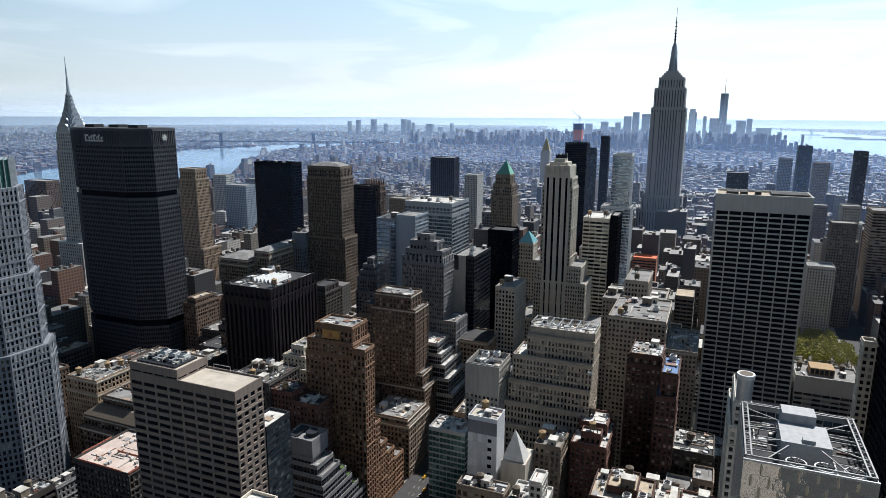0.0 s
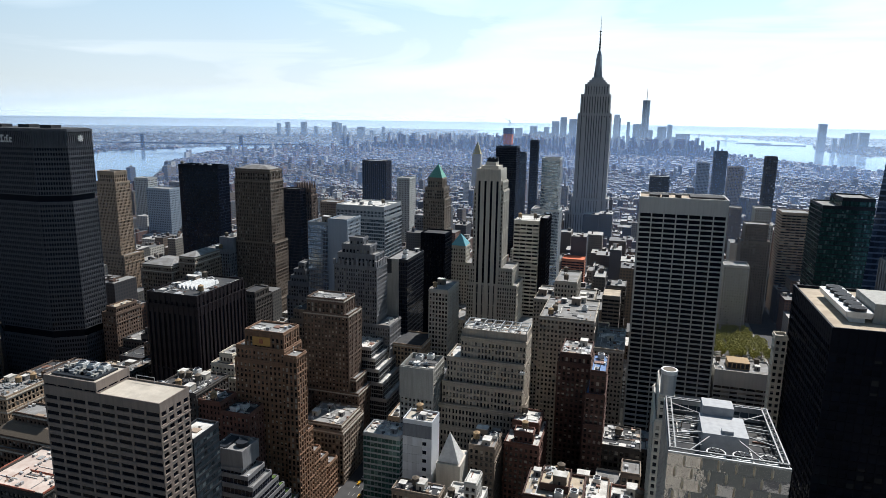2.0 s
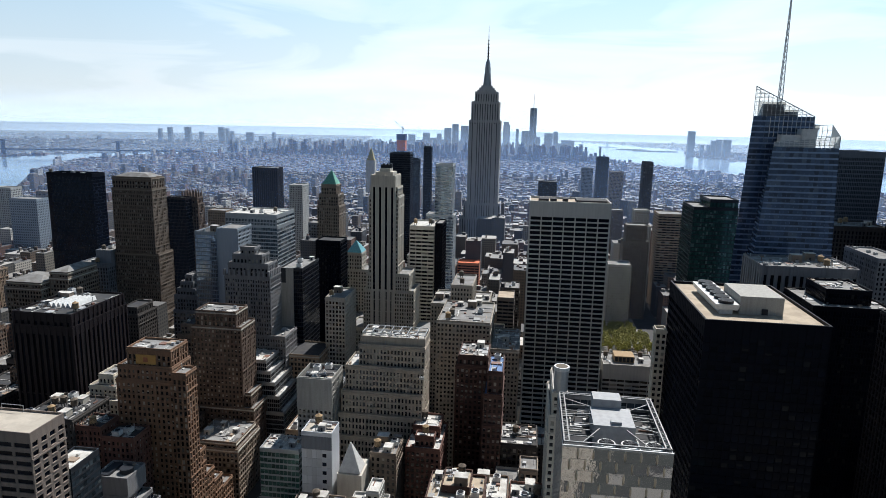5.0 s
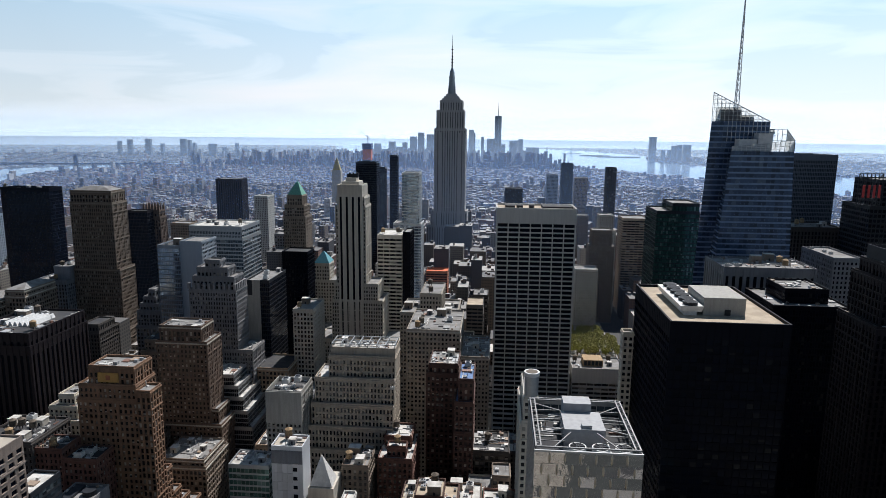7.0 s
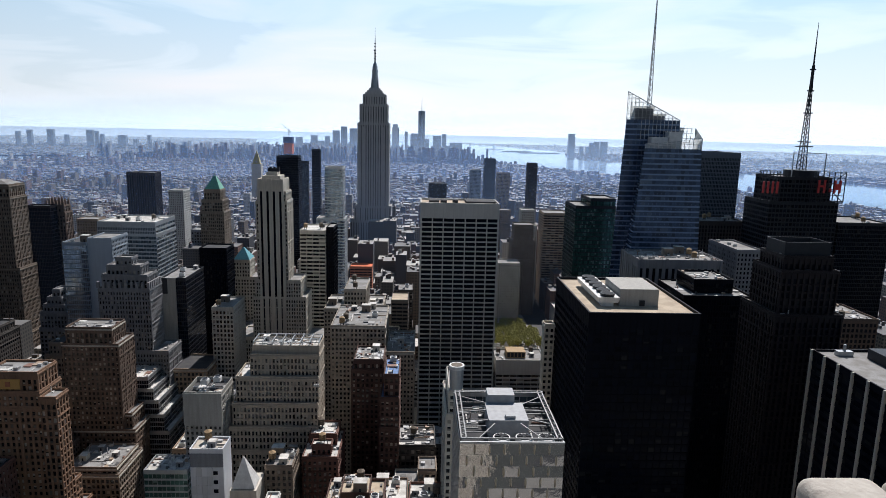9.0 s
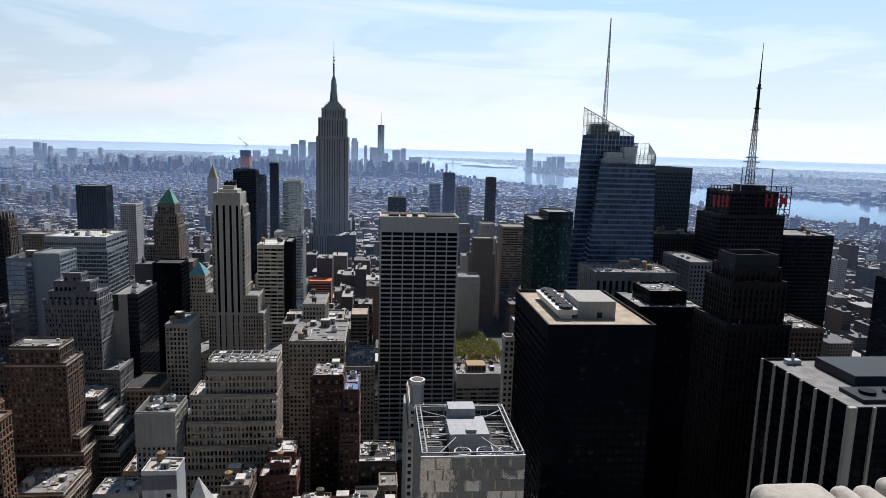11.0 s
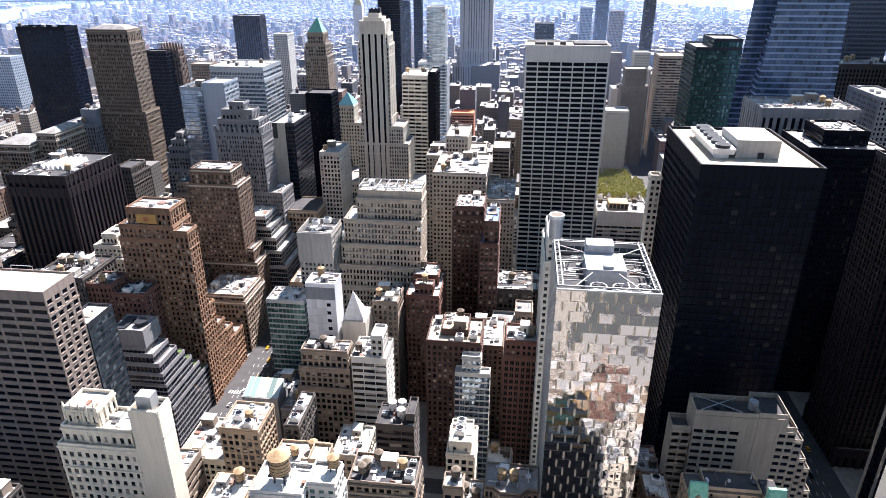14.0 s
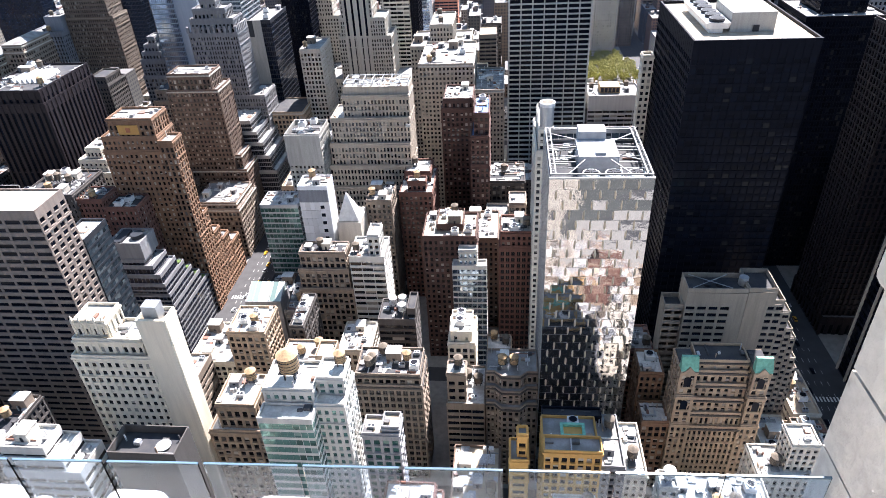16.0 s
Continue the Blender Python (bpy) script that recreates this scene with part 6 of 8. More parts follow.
for k, (ya, za, zb) in enumerate(((198.0, 0, 50), (200.6, 50, 57), (203.2, 57, 63.5))):
    W, G, R, T = Mesh(), Mesh(), Mesh(), Mesh()
    line = [(-7.8, ya + 1.6), (-4.2, ya + 1.6), (-1.2, ya - 1.4), (6.6, ya - 1.4), (9.6, ya + 1.6), (14, ya + 1.6), (14, 219), (-7.8, 219)]
    for a, b in zip(line, line[1:] + line[:1]):
        wall(W, G, a, b, za, zb, bay=2.4, floor=3.6, pier=0.44, sp=0.4, depth=0.45, top=1.4, base=0, proud=0.08)
    mx, my = 3.1, 210
    out = [(mx + (x - mx) * 1.03, my + (y - my) * 1.04) for x, y in line]
    T.prism(out, zb - 0.9, zb - 0.15)
    inn = [(mx + (x - mx) * 0.96, my + (y - my) * 0.95) for x, y in line]
    for a, b, c_, d in zip(line, line[1:] + line[:1], inn[1:] + inn[:1], inn):
        W.hexa([(*a, zb - 0.1), (*b, zb - 0.1), (*c_, zb - 0.1), (*d, zb - 0.1)], [(*a, zb + 0.9), (*b, zb + 0.9), (*c_, zb + 0.9), (*d, zb + 0.9)])
    R.prism(inn, zb - 0.4, zb - 0.1)
    part("wall", W, BUFF, root, kind="stuff")
    part("glazing", G, GLASS_LOFT, root, kind="stuff")
    part("cornice", T, DARK_BRICK, root)
    part("roof", R, ROOF_GREY, root)
F = Mesh()
fittings(F, (-7, 13.5, 205.5, 218, 0, 63.6), [], 1.2)
part("roof_clutter", F, ROOF_KIT, root, kind="stuff")
TAKEN.append((-8, 14.2, 196, 219))
building("dark_glass_loft", "dark loft front with ribbon windows and a tan roof house", [(-25, -8.5, 198, 222, 0, 50, "bands"), (-24.4, -16.3, 200, 208, 50, 66, "square")], BUFF, GLASS_DARK, roof=ROOF_WHITE)
near_building("green_capped_building", "tan stone building with stepped front and twin green copper caps", [(77.4, 98.2, 197, 214, 0, 42, "slots"), (77.5, 98.1, 198.3, 214, 42, 49, "slots"), (77.5, 98.1, 199.6, 214, 49, 56, "punched"), (77.5, 98.1, 200.9, 214, 56, 63, "punched"), (77.5, 98.1, 202.2, 214, 63, 69, "punched"), (77.5, 98.1, 203.5, 214, 69, 73.5, "sparse")], TAN_BRICK, glass=GLASS_LOFT, roof=ROOF_DARK, trim=DARK_BRICK, fit_out=0)
for x in (70, 98.4):
    root = building("corner_pavilion", "stone corner bay with arched window and green copper cap", [(x, x + 7.2, 196.8, 212, 0, 44, "punched"), (x + 0.2, x + 7.0, 197.3, 212, 44, 60, "punched"), (x + 0.5, x + 6.8, 198.3, 212, 60, 72.5, "punched")], TAN_BRICK, GLASS_LOFT, roof=ROOF_DARK, fit_out=0, parapet=0.5)
    M = Mesh()
    M.prism([(x + 0.2, 197.9), (x + 7.1, 197.9), (x + 7.1, 201.2), (x + 0.2, 201.2)], 73, 79, [(x + 0.4, 200), (x + 6.9, 200), (x + 6.9, 201.2), (x + 0.4, 201.2)])
    cap = part("copper_cap", M, COPPER, root, "green copper cap")
    M = Mesh()
    M.hexa([(x + 1.0, 197.7, 72.2), (x + 6.3, 197.7, 72.2), (x + 6.3, 198.6, 72.2), (x + 1.0, 198.6, 72.2)], [(x + 3.6, 197.7, 75), (x + 3.7, 197.7, 75), (x + 3.7, 199.4, 75), (x + 3.6, 199.4, 75)])
    part("pediment", M, TAN_BRICK, cap)
    M = Mesh()
    M.box(x + 0.7, x + 6.6, 201.4, 211, 72.6, 73.6)
    part("cap_roof", M, ROOF_DARK, root)
    for z in (52.5, 64.5):
        M = Mesh()
        n = 9
        arch = [(x + 3.6 - 1.5, z), (x + 3.6 + 1.5, z)] + [(x + 3.6 + 1.5 * math.cos(math.pi * q / n), z + 3.6 + 1.5 * math.sin(math.pi * q / n)) for q in range(n + 1)]
        y = 197.05 if z < 60 else 198.05
        M.hexa([(px_, y + 0.2, pz_) for px_, pz_ in arch], [(px_, y, pz_) for px_, pz_ in arch])
        part("arched_window", M, GLASS_DARK, root)
        M = Mesh()
        for q in (-1.6, 1.6):
            M.box(x + 3.6 + q - 0.15, x + 3.6 + q + 0.15, y - 0.25, y + 0.2, z, z + 3.7)
        M.box(x + 1.4, x + 5.8, y - 0.35, y + 0.2, z - 0.7, z)
        part("window_surround", M, TAN_BRICK, root)
# pale office block: blank upper walls, windows in groups, terraces down its west side
root = thing("pale_office_block", "pale beige office block with blank upper walls and stepped west side", "office building", (98, 240, 0))
W, G, R = Mesh(), Mesh(), Mesh()
W.box(78.2, 103.4, 232.5, 244, 0, 86.6)
W.box(103.6, 115.3, 232.5, 247, 0, 87.2)
W.box(70, 78, 233.6, 242, 0, 77)
W.box(78.2, 103.4, 232, 232.49, 80.5, 86.6)
W.box(97.5, 103.4, 232, 232.49, 50, 80.5)
W.box(103.6, 112.5, 232, 232.49, 50, 87.2)
W.box(112.5, 115.3, 232, 232.49, 81, 87.2)
group = dict(bay=5.2, floor=3.6, pier=0.22, sp=0.5, depth=0.45, top=0.3, base=0.0, proud=0.02)
wall(W, G, (78.2, 232), (97.5, 232), 0, 80.5, **group)
wall(W, G, (97.5, 232), (112.5, 232), 0, 50, **group)
wall(W, G, (112.5, 232), (119.5, 232), 0, 81, **dict(group, bay=3.4))
wall(W, G, (70, 233.2), (78, 233.2), 0, 77, **dict(group, bay=4))
W.box(115.4, 119.4, 232.5, 252, 0, 81)
STEP = [(119.6, 123.0, 76.5, 255), (123.2, 126.0, 67, 256), (126.2, 128.5, 62, 257), (128.7, 131.2, 50, 258), (131.4, 133.0, 44, 259)]
for x0, x1, zt, yb in STEP:
    W.box(x0, x1 - 0.4, 232.5, yb, 0, zt)
    wall(W, G, (x0, 232), (x1, 232), 0, zt, **dict(group, bay=3.2))
    wall(W, G, (x1, 232), (x1, yb), 0, zt, **dict(group, bay=3.4))
    footing(W, R, x0 - 0.3, x1, 232, yb, zt + 0.3, 0.7, 0.3)
for x0, x1, yb, zt in ((70, 78, 242, 77), (78.2, 103.4, 244, 86.6), (103.6, 115.3, 247, 87.2), (115.4, 119.5, 252, 81)):
    footing(W, R, x0, x1, 232 if x0 > 75 else 233.2, yb, zt + 0.3, 2.2, 0.35)
part("wall", W, BEIGE, root, kind="stuff")
part("glazing", G, GLASS_DARK, root, kind="stuff")
part("roof", R, ROOF_DARK, root, kind="stuff")
TAKEN.append((70, 133, 232, 259))
root = thing("roof_pen", "dark roof pen with tank and fans behind screens", "roof plant", (97, 240, 87))
M = Mesh()
M.cyl(103, 239, 2.0, 2.0, 86.7, 90.5, 18)
part("round_tank", M, ALUMINIUM, root)
for k in range(2):
    M = Mesh()
    M.cyl(88 + k * 5, 238, 1.8, 1.8, 86.7, 88.0, 16)
    part("fan", M, DARK_METAL, root)
M = Mesh()
M.beam((80.5, 233, 88.8), (97, 243, 88.8), 0.3)
M.beam((80.5, 243, 88.8), (97, 233, 88.8), 0.3)
part("brace", M, ALUMINIUM, root)
building("orange_side_block", "orange-red brick block with pale ornate front", [(58.5, 69.5, 198, 210, 0, 43, "loft"), (59, 69.3, 215, 230, 0, 55, "punched")], ORANGE_BRICK, roof=ROOF_WHITE)
building("dark_red_block", "dark red brick block in shade", [(59, 69.8, 238, 256, 0, 48, "punched")], RED_BRICK, roof=ROOF_GREY)
building("ochre_block", "ochre rendered block with green rimmed roof house", [(13.6, 33.3, 150, 157, 0, 79.5, "loft"), (13.7, 33.2, 157.2, 172, 0, 73, "loft")], OCHRE, GLASS_LOFT, roof=ROOF_GREY, fit_out=0)
root = thing("roof_house", "small ochre roof house with green metal rim", "roof house", (23, 158, 73))
M = Mesh()
M.box(20.2, 28, 157.4, 163, 72.7, 78.5)
part("house_wall", M, OCHRE, root)
M = Mesh()
for a in ((19.8, 28.4, 157.2, 158.2), (19.8, 28.4, 162.4, 163.4), (19.8, 20.8, 158.21, 162.39), (27.4, 28.4, 158.21, 162.39)):
    M.box(*a, 78.5, 79.7)
part("green_rim", M, COPPER, root)
building("ochre_block", "ochre and grey block with blue-grey roof", [(2, 8.5, 150, 160, 0, 74, "square"), (4.5, 8, 152, 156, 74, 85, "square")], OCHRE, roof=ROOF_GREY)
building("dark_gap_block", "dark blue-grey low block", [(34, 42, 152, 176, 0, 70, "punched")], GREY_STONE, roof=ROOF_GREY)
building("white_small_block", "small white brick block", [(42.5, 50, 152, 176, 0, 66, "punched")], WHITE_BRICK, roof=ROOF_WHITE)
building("white_roof_block", "pale block with bright white roofs", [(58, 92, 142, 160, 0, 58, "punched"), (52, 57.8, 143, 150, 0, 72, "hotel")], PALE_STONE, roof=ROOF_WHITE, fit_out=2)
building("white_roof_block", "stone block with bright stepped roof houses", [(94, 118, 165, 180, 0, 52, "punched"), (104, 114, 168, 178, 52, 66, "hotel")], PALE_STONE, roof=ROOF_WHITE)
building("tan_corner_loft", "tan loft building with roof tank", [(-131, -112.5, 226, 246, 0, 64, "loft")], TAN_BRICK, GLASS_LOFT, roof=ROOF_WHITE, fit_out=2)
building("cream_loft", "cream stone loft with white roof clutter", [(-104, -81, 198, 232, 0, 55, "loft")], TAN_BRICK, GLASS_LOFT, roof=ROOF_WHITE, fit_out=2)
building("cream_loft", "cream stone loft with pale roof", [(-82, -66, 236, 258, 0, 45, "loft")], PALE_STONE, GLASS_LOFT, roof=ROOF_WHITE, fit_out=2)
root = building("green_terrace_block", "grey banded office block with planted terraces stepping down the avenue", [(-240, -187, 279, 323, 0, 30, "glassy"), (-240, -187.7, 279, 315, 30, 37.5, "glassy"), (-240, -188.4, 279, 309, 37.5, 45, "glassy"), (-240, -189.2, 279, 304, 45, 52, "glassy"), (-240, -190.4, 279.4, 299, 52, 58, "glassy"), (-238, -193.5, 280.2, 297, 58, 63.5, "glassy"), (-236, -198, 281, 295, 63.5, 67, "glassy"), (-216, -197.5, 281.8, 298, 67, 77, "blank")], GREY_STONE, GLASS_NAVY, roof=ROOF_GREY, fit_out=0)
for x, y, z in ((-189.5, 317, 30), (-190, 311, 37.5), (-190.8, 305.5, 45), (-191.6, 300.5, 52)):
    M = Mesh()
    M.box(x - 3.0, x + 1.2, y, y + 3.0, z - 0.3, z + 0.8)
    part("planting", M, LAWN, root, "green planted terrace bed")
M = Mesh()
M.cyl(-203, 290, 3.4, 3.4, 76.7, 79.2, 18)
M.box(-214, -209, 283, 296, 76.7, 78.2)
part("roof_plant", M, DARK_METAL, root)
building("reddish_wing", "low red-brown brick wing with dark roof beside a deco tower", [(-243.5, -228, 306, 322, 0, 91, "punched"), (-227.7, -209, 306, 322, 0, 86, "punched")], RED_BRICK, GLASS, roof=ROOF_DARK, fit_out=1)
# low house with a glazed teal roof beside the avenue
root = building("glazed_roof_house", "low pale grey house with a teal glass roof", [(-144.5, -124, 277, 292, 0, 42, "blank")], GREY_STONE, roof=ROOF_GREY, fit_out=0)
M = Mesh()
for k in range(6):
    x = -143.5 + k * 3.2
    M.hexa([(x, 278, 42.4), (x + 3.0, 278, 42.4), (x + 3.0, 290, 42.4), (x, 290, 42.4)], [(x, 278, 42.8), (x + 3.0, 278, 42.8), (x + 3.0, 290, 47.5), (x, 290, 47.5)])
part("glass_roof", M, glazing("teal_roof_glass", (0.15, 0.22, 0.21), (0.42, 0.50, 0.48), 0.4, 0.5), root, "teal glass roof sheets", kind="stuff")
M = Mesh()
for k in range(7):
    x = -143.6 + k * 3.2
    M.beam((x, 278, 43), (x, 290, 47.7), 0.25)
part("glazing_bar", M, WHITE_METAL, root)
building("yellow_hoarded_plot", "dark low building behind a yellow hoarding", [(-141, -118, 298, 316, 0, 34, "loft")], DARK_BRICK, roof=ROOF_DARK)
building("gap_loft", "grey loft between two streets", [(-123, -113, 277.5, 300, 0, 36, "loft")], GREY_STONE, roof=ROOF_GREY)
building("front_tan_block", "tan stone block with arched windows and white roof", [(-104, -84, 150, 168, 0, 84, "loft"), (-100, -86, 152, 167, 84, 95, "loft")], TAN_BRICK, GLASS_LOFT, roof=ROOF_WHITE, fit_out=2)
building("low_white_loft", "pale loft with crowded white roof", [(-108, -82, 172, 187, 0, 62, "loft")], PALE_STONE, GLASS_LOFT, roof=ROOF_WHITE, fit_out=3)
building("small_tan_tower", "small tan brick tower with flat tan roof", [(-80, -72, 200, 210, 0, 74, "sparse")], TAN_BRICK, roof=ROOF_TAN, fit_out=0)
building("dark_court_loft", "dark grey brick loft between brighter roofs", [(-104, -97, 236, 262, 0, 60, "punched")], DARK_BRICK, roof=ROOF_GREY)
building("white_crenellated_loft", "white loft with crenellated parapet and tank", [(-26, -13.5, 226, 246, 0, 60, "loft"), (-25, -15, 228, 244, 60, 65, "sparse")], WHITE_BRICK, roof=ROOF_WHITE, fit_out=2)
root = near_building("red_white_block", "red brick block with crowded white roof and tanks", [(-3, 13.5, 277, 296, 0, 80, "loft"), (-2.5, 13.3, 278, 295, 80, 88, "punched")], RED_BRICK, glass=GLASS_LOFT, roof=ROOF_WHITE, fit_out=2)
# dark block added behind the ochre block, to darken the mirror tower's reflection
root = building("dark_rear_front", "dark blue glass rear front of an ochre block", [(14, 36, 172.3, 177, 0, 72.5, "curtain")], BLACK_METAL, GLASS_NAVY, roof=ROOF_DARK, fit_out=0)
building("glass_corner_block", "glass corner block with white roof", [(-147, -123.5, 330, 347, 0, 74, "glassy")], ALUMINIUM, GLASS_GREEN, roof=ROOF_WHITE)
PALE_PANEL = masonry("pale_metal_panel", (0.66, 0.69, 0.74), rough=0.45, vary=0.12)
root = building("white_panel_block", "pale blue-grey panelled block with one column of dark windows", [(-113, -96.4, 306, 319.6, 0, 99, "blank")], PALE_PANEL, roof=ROOF_CREAM)
for k in range(12):
    for q in range(6):
        M = Mesh()
        M.box(-112.8 + q * 2.75, -110.15 + q * 2.75, 305.8, 305.96, 30.1 + k * 5, 34.9 + k * 5)
        if q != 4:
            part("panel", M, PALE_PANEL, root)
    M = Mesh()
    M.box(-101.6, -99.4, 305.82, 305.95, 31 + k * 5, 33 + k * 5)
    part("window", M, GLASS_DARK, root)
M = Mesh()
M.box(-112.9, -96.5, 305.7, 305.95, 90.2, 97.5)
part("upper_band", M, SLATE_GRANITE, root, "slate blue upper band")
root = thing("white_pyramid", "white metal pyramid skylight", "skylight", (-89, 312, 80))
M = Mesh()
M.box(-94.5, -81, 308, 326, 0, 76)
part("plinth", M, PALE_STONE, root)
M = Mesh()
M.prism([(-94, 309), (-82, 309), (-82, 320), (-94, 320)], 76.5, 91.5, [(-88.8, 313.8), (-88.2, 313.8), (-88.2, 314.4), (-88.8, 314.4)])
part("pyramid", M, WHITE_METAL, root)
TAKEN.append((-95, -81, 306, 330))
building("brown_roof_block", "brown brick block with crowded roof", [(-80.5, -66, 325, 345, 0, 80, "punched")], BUFF, roof=ROOF_GREY, fit_out=2)

# ---- rooftop kit, built once and set out on the roofs ----
def tank_thing(wood, label):
    root = thing("water_tank", label, "water tank", (0, 0, 0), "rooftop water tanks")
    M = Mesh()
    M.cyl(0, 0, 1.9, 1.8, 2.2, 5.6, 18)
    barrel = part("barrel", M, wood, root)
    M = Mesh()
    for z in (2.6, 3.2, 3.9, 4.7, 5.3):
        M.cyl(0, 0, 1.94, 1.94, z, z + 0.07, 18)
    part("hoop", M, DARK_METAL, barrel)
    M = Mesh()
    M.cyl(0, 0, 2.05, 0.15, 5.55, 6.7, 18)
    part("cone_roof", M, wood, root)
    for k in range(4):
        M = Mesh()
        t = math.tau * (k + 0.5) / 4
        M.beam((1.3 * math.cos(t), 1.3 * math.sin(t), 0), (1.3 * math.cos(t), 1.3 * math.sin(t), 2.2), 0.25)
        part("leg", M, DARK_METAL, root)
    M = Mesh()
    M.box(-1.7, 1.7, -1.7, 1.7, 2.0, 2.2)
    part("platform", M, DARK_METAL, root)
    return root


def unit_thing():
    root = thing("air_conditioner", "grey rooftop cooling unit with round fan", "air conditioner", (0, 0, 0), "rooftop cooling units")
    M = Mesh()
    M.box(-1.3, 1.3, -0.9, 0.9, 0.25, 1.7)
    part("casing", M, ALUMINIUM, root)
    M = Mesh()
    M.cyl(-0.6, 0, 0.5, 0.5, 1.7, 1.85, 12)
    M.cyl(0.6, 0, 0.5, 0.5, 1.7, 1.85, 12)
    part("fan", M, DARK_METAL, root)
    M = Mesh()
    M.box(-1.2, -1.0, -0.8, 0.8, 0, 0.25)
    M.box(1.0, 1.2, -0.8, 0.8, 0, 0.25)
    part("skid", M, DARK_METAL, root, kind="stuff")
    return root


def bulkhead_thing(stone, w, d, h, label):
    root = thing("stair_bulkhead", label, "roof house", (0, 0, 0), "rooftop houses")
    M = Mesh()
    M.box(-w / 2, w / 2, -d / 2, d / 2, 0, h)
    part("house_wall", M, stone, root)
    M = Mesh()
    M.box(-w / 2 - 0.2, w / 2 + 0.2, -d / 2 - 0.2, d / 2 + 0.2, h, h + 0.25)
    part("house_roof", M, ROOF_WHITE, root)
    M = Mesh()
    M.box(-0.5, 0.5, -d / 2 - 0.06, -d / 2 - 0.005, 0.05, 2.1)
    part("door", M, DARK_METAL, root)
    return root


def duct_thing():
    root = thing("roof_duct", "bent silver ventilation duct on a roof", "duct", (0, 0, 0), "rooftop ducts")
    M = Mesh()
    M.box(-3, 3, -0.4, 0.4, 0.4, 1.1)
    M.box(2.3, 3, 0.41, 2.6, 0.4, 1.1)
    M.box(-3, -2.2, -0.45, 0.45, 0, 1.9)
    part("trunk", M, ALUMINIUM, root)
    M = Mesh()
    for x in (-1.5, 0, 1.5):
        M.box(x - 0.1, x + 0.1, -0.3, 0.3, 0, 0.4)
    part("support", M, DARK_METAL, root)
    return root


def fan_thing():
    root = thing("cooling_tower", "square metal cooling tower with a fan on top", "cooling tower", (0, 0, 0), "rooftop cooling towers")
    M = Mesh()
    M.box(-2, 2, -2, 2, 0.6, 3.2)
    part("casing", M, WHITE_METAL, root)
    M = Mesh()
    M.cyl(0, 0, 1.6, 1.7, 3.2, 3.8, 16)
    part("fan_ring", M, ALUMINIUM, root)
    M = Mesh()
    M.cyl(0, 0, 1.45, 1.45, 3.8, 3.83, 16)
    part("fan_opening", M, BLACK_METAL, root)
    M = Mesh()
    M.box(-1.9, -1.5, -1.9, 1.9, 0, 0.6)
    M.box(1.5, 1.9, -1.9, 1.9, 0, 0.6)
    part("skid", M, DARK_METAL, root, kind="stuff")
    return root


def tall_things():
    return {
        "tank": tank_thing(WOOD, "cedar water tank with conical lid on steel legs"), "tank2": tank_thing(TANK_DARK, "dark weathered water tank on steel legs"),
        "tank3": tank_thing(WHITE_METAL, "white painted water tank on steel legs"),
        "unit": unit_thing(), "house": bulkhead_thing(PALE_STONE, 4.5, 5.5, 3.6, "pale stair house with a grey door"), "house2": bulkhead_thing(BUFF, 6.5, 5, 5.0, "brown brick lift house with a grey door"),
        "house3": bulkhead_thing(GREY_STONE, 3.5, 3.5, 3.0, "grey stair house with a grey door"), "duct": duct_thing(), "fan": fan_thing()}


KIT = tall_things()
# the first of each kind stands on a real roof as well
HOME = {"tank": (-54.6, 158, 109.8), "tank2": (-53, 212, 65.3), "tank3": (-54, 247, 64.8), "unit": (-57, 244, 64.8), "house": (-95, 286, 73.8), "house2": (-48, 210, 65.3), "house3": (0, 214, 63.3), "duct": (-128, 158, 123.8), "fan": (25, 168, 72.75)}
for k, ob in KIT.items():
    ob.location = HOME[k]


def put(kind, x, y, z, turn=0.0):
    copy_thing(KIT[kind], pose(x, y, z, 0, 0, turn))


for k, x, y, z in (("tank2", -57, 206, 65.3), ("tank", -42, 208, 65.3), ("tank3", -49, 242, 64.8), ("tank3", -49.5, 248, 64.8), ("tank", -1, 209, 63.3), ("tank", 4, 209, 63.3), ("tank2", -260, 320, 95.7), ("tank2", -252, 318, 95.7), ("tank", -119, 233, 63.8), ("tank", -32, 330, 66.8), ("tank2", -25, 322, 66.8), ("tank", 1, 322, 44), ("tank2", 6, 324, 44), ("tank3", 55, 146.5, 71.8), ("fan", -240, 224, 142.8), ("fan", -234, 224, 142.8), ("fan", -228, 224, 142.8), ("unit", -240, 218, 142.8), ("unit", -58, 360, 111), ("fan", -122, 360, 112), ("fan", -116, 364, 112)):
    put(k, x, y, z)
copy_thing(KIT["tank"], pose(-71, 154, 107.8) @ Matrix.Scale(1.8, 4))
rng = random.Random(21)


